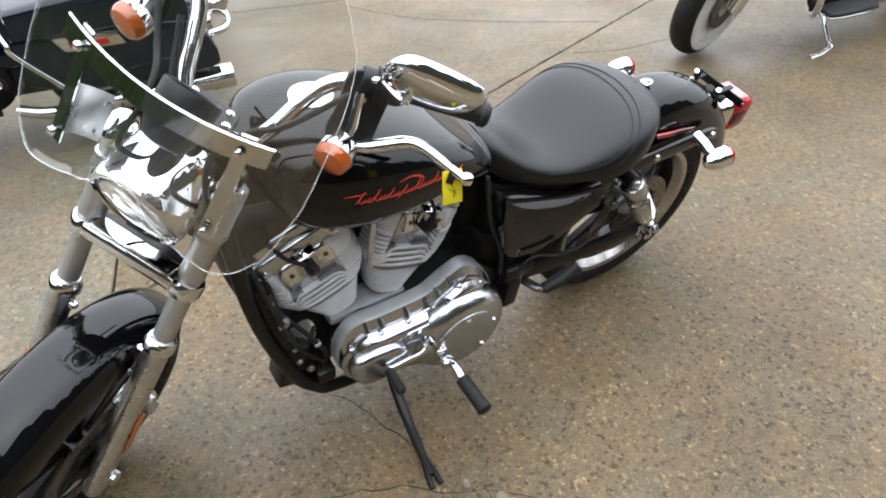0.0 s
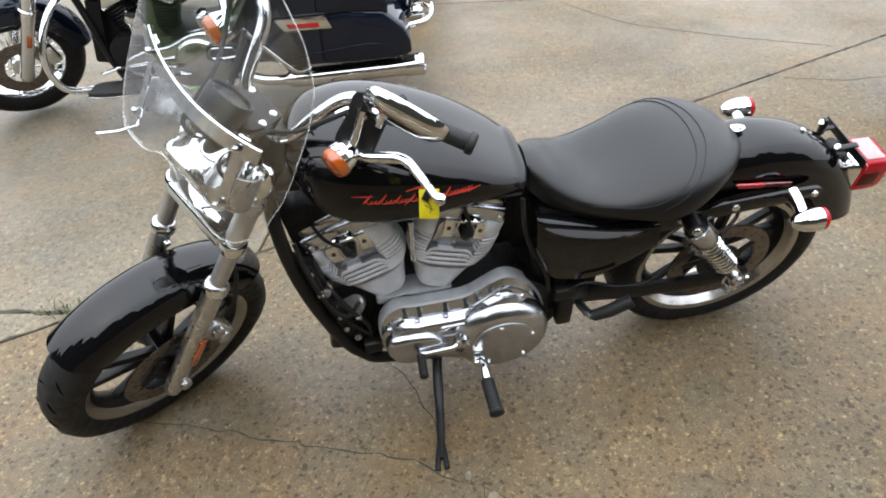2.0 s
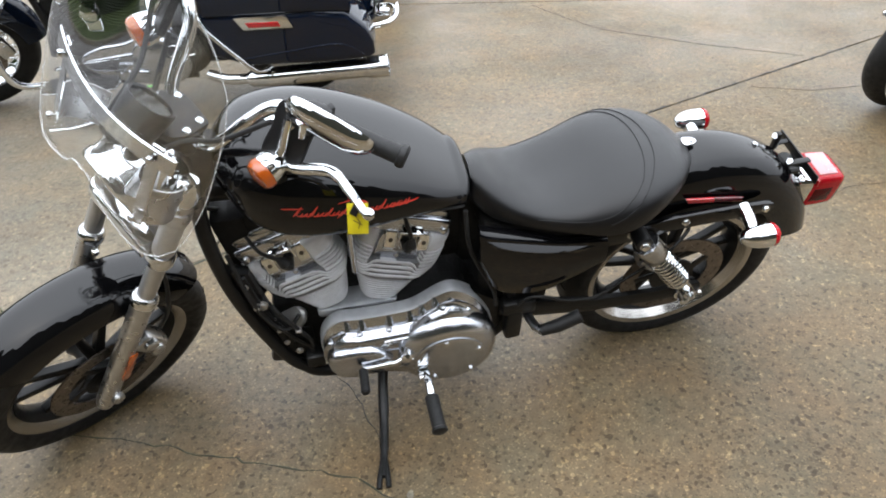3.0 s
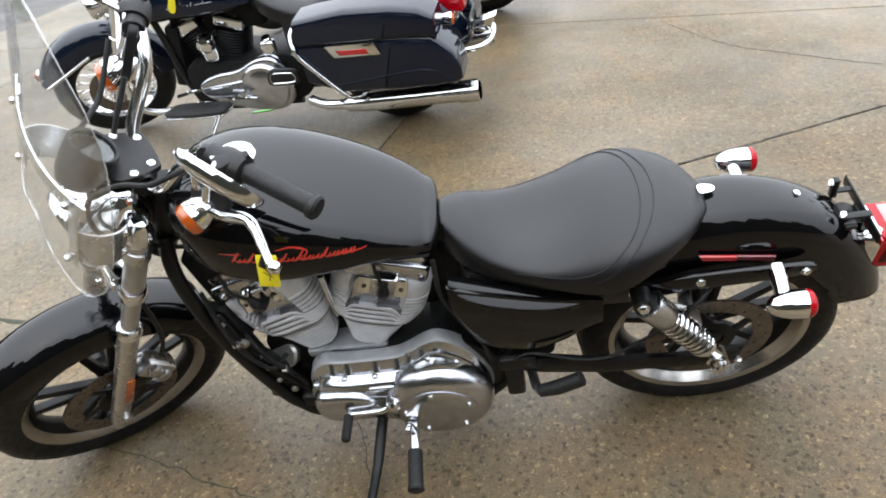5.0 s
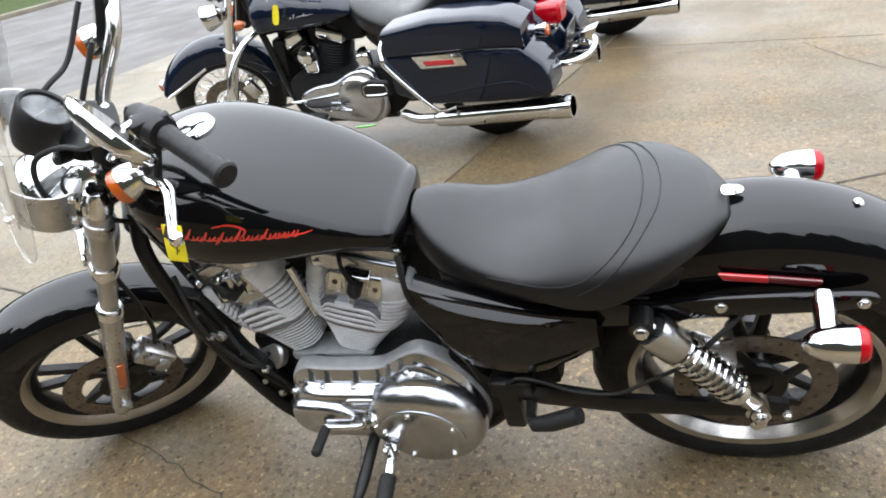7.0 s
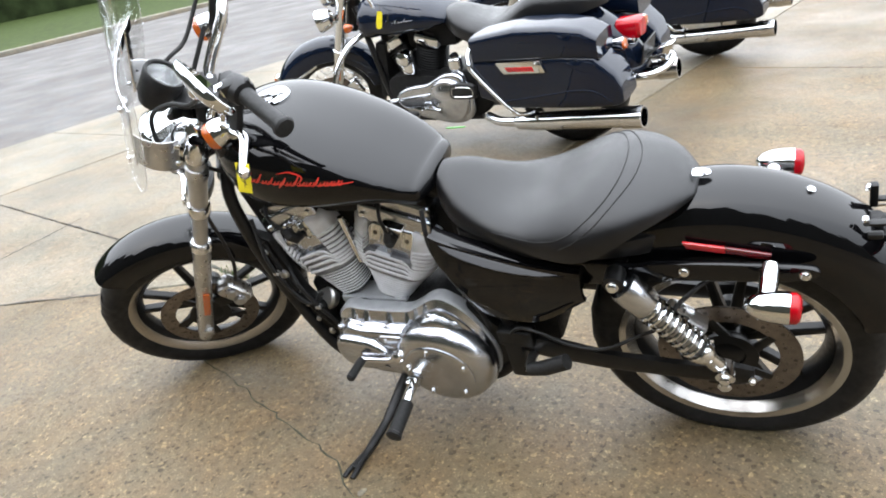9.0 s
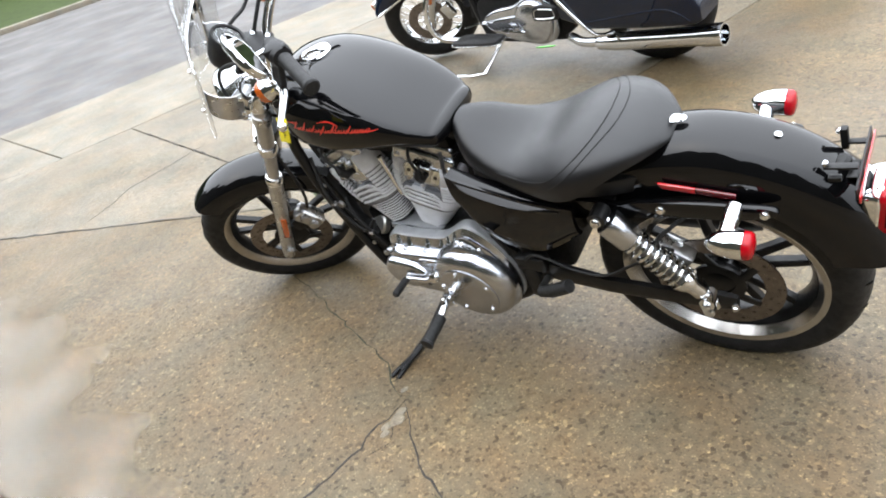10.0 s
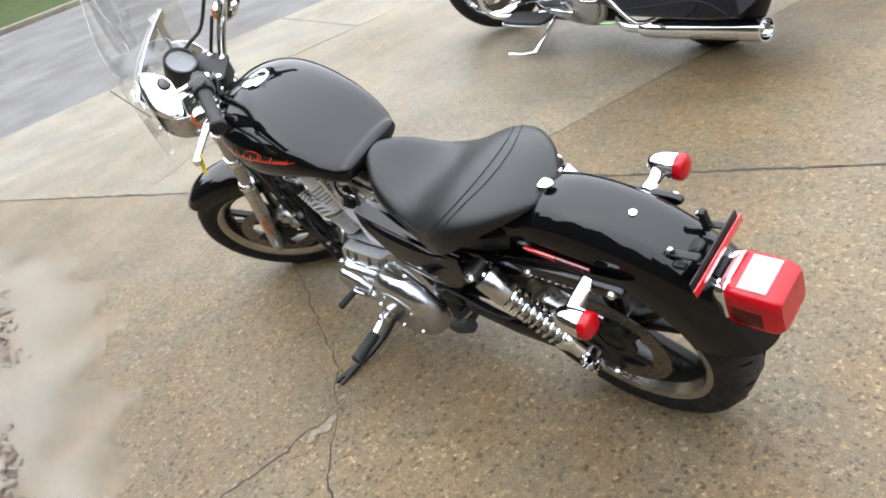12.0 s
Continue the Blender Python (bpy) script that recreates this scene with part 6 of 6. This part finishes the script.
        part("grip", turned(tube([(-1.03, s * 0.375, 1.18), (-0.90, s * 0.425, 1.135)], 0.018, 12), turn), rubber, b)
        part("mirror", turned(box((0.02, 0.13, 0.075), (-1.12, s * 0.34, 1.29), 0.009), turn), chrome, b)
        # engine guard loop, footboards
        part("engine_guard", tube(curve([(-1.18, s * 0.05, 0.72), (-1.25, s * 0.20, 0.68), (-1.31, s * 0.31, 0.56), (-1.33, s * 0.345, 0.42), (-1.29, s * 0.32, 0.30), (-1.17, s * 0.20, 0.235), (-1.04, s * 0.12, 0.22)], 6), 0.017, 12), chrome, b, "chrome engine guard bar")
        board = part("footboard", turned(slab(round_outline([(-0.16, -0.055), (0.12, -0.055), (0.165, -0.02), (0.165, 0.04), (0.12, 0.06), (-0.14, 0.06), (-0.18, 0.0)]), -0.010, 0.012, 0.005, "z"), Matrix.Translation((-1.01, s * 0.30, 0.275))), rubber, b, "black rubber footboard with a bright edge")
        part("board_edge", turned(slab(round_outline([(-0.168, -0.062), (0.125, -0.062), (0.172, -0.02), (0.172, 0.045), (0.125, 0.067), (-0.145, 0.067), (-0.188, 0.0)]), -0.014, -0.004, 0.003, "z"), Matrix.Translation((-1.01, s * 0.30, 0.275))), chrome, board)
        rear_board = part("passenger_board", slab(round_outline([(-0.565, 0.373), (-0.435, 0.373), (-0.410, 0.398), (-0.420, 0.438), (-0.460, 0.453), (-0.555, 0.453), (-0.580, 0.413)]), s * 0.255, s * 0.285, 0.006), rubber, b, "folded passenger footboard with a bright outline")
        part("outline", tube([(x, s * 0.287, z) for x, z in round_outline([(-0.550, 0.388), (-0.450, 0.388), (-0.430, 0.403), (-0.437, 0.430), (-0.465, 0.438), (-0.545, 0.438), (-0.563, 0.413)]) + [(-0.550, 0.388)]], 0.003, 6), chrome, rear_board)
        # saddlebag with lid, rail and reflector plate
        def bag_ring(x, low, high, inner, outer, n=5.0):
            cy, cz, w, h = (inner + outer) / 2, (low + high) / 2, (outer - inner) / 2, (high - low) / 2
            return [(x, s * (cy + w * math.copysign(abs(math.cos(a)) ** (2 / n), math.cos(a))), cz + h * math.copysign(abs(math.sin(a)) ** (2 / n), math.sin(a))) for a in np.linspace(0, 2 * math.pi, 33)[:-1]]
        bag = part("saddlebag", loft([bag_ring(x, lo, hi, 0.19, o, 6.5) for x, lo, hi, o in ((-0.335, 0.45, 0.620, 0.355), (-0.325, 0.41, 0.626, 0.380), (-0.16, 0.355, 0.628, 0.391), (0.15, 0.350, 0.628, 0.392), (0.31, 0.352, 0.610, 0.386), (0.395, 0.358, 0.52, 0.376), (0.425, 0.375, 0.44, 0.365))]), paint, b, "dark blue hard saddlebag")
        part("lid", loft([bag_ring(x, lo, hi, 0.185, o, 6.0) for x, lo, hi, o in ((-0.332, 0.612, 0.69, 0.352), (-0.318, 0.604, 0.730, 0.388), (-0.06, 0.604, 0.768, 0.400), (0.14, 0.606, 0.760, 0.399), (0.27, 0.602, 0.735, 0.392), (0.335, 0.585, 0.690, 0.376))]), paint, bag)
        part("body_crease", tube(curve([(-0.22, s * 0.388, 0.398), (-0.05, s * 0.391, 0.420), (0.20, s * 0.390, 0.450), (0.30, s * 0.385, 0.440), (0.375, s * 0.376, 0.385)], 6), 0.0045, 8), paint, bag)
        part("latch_plate", slab([(-0.185, 0.612), (-0.150, 0.552), (0.075, 0.552), (0.050, 0.614)], s * 0.392, s * 0.4035, 0.003), chrome, bag, "chrome plate with a red reflector")
        part("reflector", slab([(-0.135, 0.588), (-0.122, 0.564), (0.020, 0.562), (0.012, 0.586)], s * 0.4025, s * 0.406, 0.001), reflector_red, bag)
        part("bag_rail", tube(curve([(-0.36, s * 0.22, 0.66), (-0.36, s * 0.33, 0.655), (-0.342, s * 0.385, 0.61), (-0.325, s * 0.392, 0.56), (-0.165, s * 0.385, 0.36), (-0.12, s * 0.35, 0.315), (-0.09, s * 0.29, 0.30)], 6), 0.011, 10), chrome, b, "chrome saddlebag guard rail")
        pipe = part("muffler", lathe([(0.030, -0.14), (0.042, -0.12), (0.048, -0.02), (0.048, 0.455), (0.054, 0.460), (0.054, 0.56), (0.046, 0.56), (0.044, 0.48)], (-0.08, s * 0.265, 0.235), (1, s * 0.03, 0.055), 28), chrome, b, "long chrome muffler")
        part("head_pipe", tube(curve([(-0.20, s * 0.262, 0.228), (-0.32, s * 0.25, 0.225), (-0.42, s * 0.20, 0.23)], 5), 0.026, 14), chrome, pipe)
        part("rear_indicator", lathe([(0.01, -0.04), (0.026, -0.02), (0.03, 0.0), (0.024, 0.012), (0, 0.016)], (0.37, s * 0.15, 0.575), (1, 0, 0), 20), amber_lens, b)
        part("indicator_cup", lathe([(0.008, -0.06), (0.028, -0.045), (0.033, -0.005), (0.033, 0.003)], (0.37, s * 0.15, 0.575), (1, 0, 0), 20), chrome, b)
    part("rear_fender", fender(ra, 0.44, 0.11, 0.20, 12, 120, 36), paint, b, "dark painted rear fender")
    part("tail_light", loft([[(x, w * math.copysign(abs(math.cos(a)) ** 0.5, math.cos(a)), 0.60 + h * math.copysign(abs(math.sin(a)) ** 0.5, math.sin(a))) for a in np.linspace(0, 2 * math.pi, 25)[:-1]] for x, w, h in ((0.30, 0.055, 0.045), (0.40, 0.058, 0.048), (0.415, 0.045, 0.038))]), red_lens, b, "red tail light")
    part("tail_base", box((0.09, 0.13, 0.03), (0.345, 0, 0.552), 0.008), chrome, b)
    part("number_plate_holder", box((0.008, 0.18, 0.10), (0.430, 0, 0.49), 0.003, pose(0, 0, 0, 0, 12, 0)), frame_black, b)
    part("rear_bumper", tube(curve([(0.30, -0.14, 0.40), (0.46, -0.14, 0.41), (0.515, -0.09, 0.415), (0.53, 0, 0.415), (0.515, 0.09, 0.415), (0.46, 0.14, 0.41), (0.30, 0.14, 0.40)], 6), 0.015, 12), chrome, b, "chrome rear bumper bar")
    part("bumper_fin", slab([(0.40, 0.455), (0.52, 0.435), (0.56, 0.52), (0.49, 0.50)], -0.035, 0.035, 0.006), chrome, b)
    # engine: finned V, chrome covers
    eng = part("crankcase", slab(round_outline([(-1.10, 0.34), (-1.05, 0.24), (-0.85, 0.20), (-0.55, 0.20), (-0.42, 0.27), (-0.42, 0.42), (-0.52, 0.47), (-0.7, 0.45), (-0.95, 0.47), (-1.08, 0.44)]), -0.15, 0.15, 0.015), fin_gap, b, "chrome and black V-twin engine")
    prim = part("primary_cover", join(slab(round_outline([(-1.02, 0.36), (-1.00, 0.29), (-0.90, 0.235), (-0.74, 0.195), (-0.6, 0.188), (-0.51, 0.25), (-0.50, 0.38), (-0.56, 0.475), (-0.66, 0.480), (-0.78, 0.43), (-0.92, 0.41)]), -0.205, -0.145, 0.02, seg=3), lathe([(0.128, 0), (0.128, 0.016), (0.118, 0.028), (0.09, 0.033), (0.086, 0.036), (0, 0.040)], (-0.64, -0.203, 0.333), (0, -1, 0), 40)), polished, eng)
    for x0, lean in ((-0.955, -24), (-0.860, 18)):
        mm = Matrix.Translation((x0, 0, 0.43)) @ Matrix.Rotation(radians(lean), 4, "Y")
        cyl = part("cylinder", turned(lathe([(0.062, 0.0), (0.062, 0.26)], (0, 0, 0), (0, 0, 1), 28), mm), frame_black, eng)
        for k in range(11):
            part("fin", turned(lathe([(0.094, 0), (0.096, 0.002), (0.094, 0.005)], (0, 0, 0.01 + 0.0155 * k), (0, 0, 1), 28), mm), frame_black, cyl)
        part("rocker_cover", turned(box((0.16, 0.17, 0.06), (0, 0, 0.215), 0.016), mm), chrome, cyl)
    part("horn_cover", lathe([(0.035, -0.03), (0.045, -0.02), (0.048, 0.01), (0.04, 0.03), (0.02, 0.04), (0, 0.042)], (-0.90, -0.17, 0.575), (0, -1, 0), 28), chrome, eng, "round chrome horn cover")
    part("horn_body", box((0.090, 0.06, 0.15), (-0.905, -0.150, 0.545), 0.028, None, 4), chrome, eng)
    part("oil_filler", join(box((0.075, 0.05, 0.075), (-0.575, -0.165, 0.525), 0.016, None, 3), lathe([(0.024, 0), (0.026, 0.006), (0.024, 0.018), (0, 0.020)], (-0.575, -0.16, 0.56), (0, -0.4, 1), 20)), chrome, eng, "chrome oil filler behind the engine")
    part("oil_cooler", join(box((0.075, 0.20, 0.34), (-1.145, 0, 0.48), 0.015, pose(0, 0, 0, 0, 12, 0)), box((0.15, 0.16, 0.22), (-1.06, 0.02, 0.62), 0.03), box((0.34, 0.14, 0.16), (-0.78, 0.02, 0.66), 0.03)), fin_gap, eng, "black oil cooler and boxes between frame and engine")
    part("shift_linkage", join(tube([(-1.08, -0.20, 0.33), (-0.70, -0.215, 0.375)], 0.007, 8), tube([(-1.08, -0.20, 0.33), (-1.13, -0.26, 0.34)], 0.009, 8), tube([(-0.86, -0.24, 0.30), (-0.70, -0.24, 0.285)], 0.008, 8)), chrome, b, "chrome shift linkage")
    part("frame_cradle", join(tube(curve([(-1.24, -0.06, 0.86), (-1.17, -0.10, 0.60), (-1.11, -0.12, 0.30), (-1.0, -0.13, 0.20), (-0.5, -0.13, 0.20)], 5), 0.019, 10), tube(curve([(-1.24, 0.06, 0.86), (-1.17, 0.10, 0.60), (-1.11, 0.12, 0.30), (-1.0, 0.13, 0.20), (-0.5, 0.13, 0.20)], 5), 0.019, 10)), frame_black, b)
    part("steering_neck", tube([Vector((-1.36, 0, 0.72)), Vector((-1.23, 0, 1.0))], 0.04, 16), frame_black, b)
    part("side_panel", box((0.26, 0.30, 0.26), (-0.36, 0, 0.52), 0.03), paint, b)
    part("gearbox", box((0.22, 0.26, 0.16), (-0.34, 0, 0.33), 0.03), frame_black, b)
    # tank and seat
    top = spline([(-1.24, 0.80), (-1.2, 0.87), (-1.05, 0.905), (-0.85, 0.89), (-0.68, 0.83), (-0.60, 0.77), (-0.585, 0.75)])
    low = spline([(-1.24, 0.77), (-1.2, 0.71), (-1.05, 0.68), (-0.85, 0.685), (-0.68, 0.71), (-0.60, 0.735), (-0.585, 0.745)])
    wide = spline([(-1.24, 0.05), (-1.2, 0.13), (-1.05, 0.175), (-0.85, 0.175), (-0.68, 0.14), (-0.60, 0.08), (-0.585, 0.03)])
    rings = []
    for x in np.linspace(-1.24, -0.585, 24):
        t_, l_, w_ = top(x), low(x), wide(x)
        mid = l_ + 0.36 * (t_ - l_)
        rings.append([(x, w_ * math.copysign(abs(math.cos(a)) ** 0.85, math.cos(a)), mid + (t_ - mid if math.sin(a) > 0 else mid - l_) * math.copysign(abs(math.sin(a)) ** 0.85, math.sin(a))) for a in np.linspace(0, 2 * math.pi, 37)[:-1]])
    tk = part("fuel_tank", loft(rings), paint, b, "dark blue fuel tank with a pale script mark", 60)
    for s in (-1, 1):
        mark = join(*[tube([(-1.02 + 0.021 * k, s * 0.1785, 0.765 + 0.002 * k), (-1.01 + 0.021 * k, s * 0.1785, 0.785 + 0.012 * (k % 3 == 0))], 0.0016, 4) for k in range(11)], tube([(-1.03, s * 0.1785, 0.775), (-0.78, s * 0.172, 0.785)], 0.0014, 4))
        part("script_mark", mark, whitewall, tk)
    st = spline([(-0.66, 0.80), (-0.60, 0.795), (-0.45, 0.745), (-0.32, 0.735), (-0.22, 0.775), (-0.12, 0.83), (0.05, 0.845), (0.18, 0.83), (0.27, 0.78)])
    sl = spline([(-0.66, 0.74), (-0.60, 0.70), (-0.45, 0.635), (-0.32, 0.60), (-0.22, 0.63), (-0.12, 0.70), (0.05, 0.73), (0.18, 0.73), (0.27, 0.74)])
    sw = spline([(-0.66, 0.05), (-0.60, 0.11), (-0.45, 0.17), (-0.32, 0.19), (-0.22, 0.185), (-0.12, 0.15), (0.05, 0.15), (0.18, 0.13), (0.27, 0.05)])
    st_ob = part("seat", loft([[(x, sw(x) * math.copysign(abs(math.sin(a * math.pi / 2)) ** 0.8, a), sl(x) + (st(x) - sl(x)) * abs(math.cos(a * math.pi / 2)) ** 0.5) for a in np.linspace(-1, 1, 29)] for x in np.linspace(-0.66, 0.27, 36)]), vinyl, b, "black two-up seat with a row of chrome studs", 70)
    for k in range(4):
        x = -0.36 + 0.03 * k
        part("stud", lathe([(0.008, 0), (0.007, 0.004), (0, 0.006)], (x, -sw(x) * 0.985, sl(x) + (st(x) - sl(x)) * 0.45), (0, -1, 0.2), 12), chrome, st_ob)
    # side stand
    leg = part("side_stand", join(tube([(-0.98, -0.12, 0.20), (-1.02, -0.22, 0.12), (-1.045, -0.315, 0.058)], 0.013, 10), tube([(-1.03, -0.305, 0.058), (-1.14, -0.340, 0.052), (-1.24, -0.352, 0.054)], [0.011, 0.011, 0.017], 10)), chrome, b, "chrome side stand")
    return b


blue = touring(pose(0.17, 2.42, 0.0, 9, 0, 1.5), paint_blue, False, "dark blue touring motorcycle with hard saddlebags on its stand", 33, "parked touring motorcycles")

black_touring = copy_thing(blue, pose(0.34, 4.30, 0.0, 9, 0, 1.5))
tagged(black_touring, "dark touring motorcycle with saddlebags parked in the back row")
# a yellow tag on a string from the blue motorcycle's clutch lever
part("clutch_lever", tube(curve([(-1.10, -0.20, 1.03), (-1.04, -0.235, 1.00), (-0.985, -0.235, 0.955), (-0.972, -0.222, 0.890)], 5), 0.008, 10), chrome, blue, "chrome clutch lever")
blue_tag = thing("price_tag", "small yellow paper tag hanging from a chrome clutch lever", "tag", pose(-0.79, 2.05, 0.735, 0, 14, 39))
part("card", slab(round_outline([(-0.014, 0.0), (0.014, 0.0), (0.014, 0.075), (0.006, 0.085), (-0.006, 0.085), (-0.014, 0.075)], 3), -0.0012, 0.0012), tag_yellow, blue_tag)
part("string", tube([(0, 0, 0.080), (-0.006, 0, 0.125)], 0.0012, 6), ink, blue_tag)
cruiser = touring(pose(4.72, 1.90, 0.0, 9, 0, 3.0), paint_black, True, "black motorcycle with a whitewall spoked front wheel", 20, "parked touring motorcycles")

strip_green = vary(material("bright_green_plastic", (0.12, 0.62, 0.08), 0.35), 40, 0.9, 1.1)
strap = thing("plastic_strip", "small bright green plastic strip lying on the concrete", "strip", pose(-0.755, 2.55, 0.0, 0, 0, 14))
part("strip", slab(round_outline([(-0.06, -0.006), (0.0, -0.010), (0.06, -0.004), (0.06, 0.006), (0.0, 0.010), (-0.06, 0.008)], 3), 0.0, 0.005, 0.0015, "z"), strip_green, strap)

# a dark line of trees behind the camera closes the place; the gloss paint mirrors its uneven top
tree_dark = vary(material("dark_tree_line", (0.026, 0.026, 0.019), 0.8, Specular_IOR_Level=0.1), 3, 0.6, 1.4, 0.05, 0.5, 30)
tree_rng = random.Random(11)
crest = [(-20.0, -0.04)]
for k in range(220):
    x = -20 + 0.2 * k
    crest.append((x, 4.5 + 0.7 * math.sin(0.9 * x) + 0.45 * math.sin(2.7 * x + 1) + 0.35 * tree_rng.random()))
crest.append((24.0, -0.04))
back = part("wall_south", slab(crest, -5.6, -5.3), tree_dark, None)
tagged(back, "dark uneven line of trees behind the lot", "trees", kind="structure")

hedge_green = vary(material("dark_hedge_green", (0.018, 0.026, 0.010), 0.85, Specular_IOR_Level=0.05), 0.8, 0.4, 1.6, 0.0, 1.0, 3.0)
far = part("wall_west", box((1.5, 260, 13.0), (-47, 0, 6.4), 0.3), hedge_green, None)
tagged(far, "dark green hedge wall beyond the street", "hedge", kind="structure")
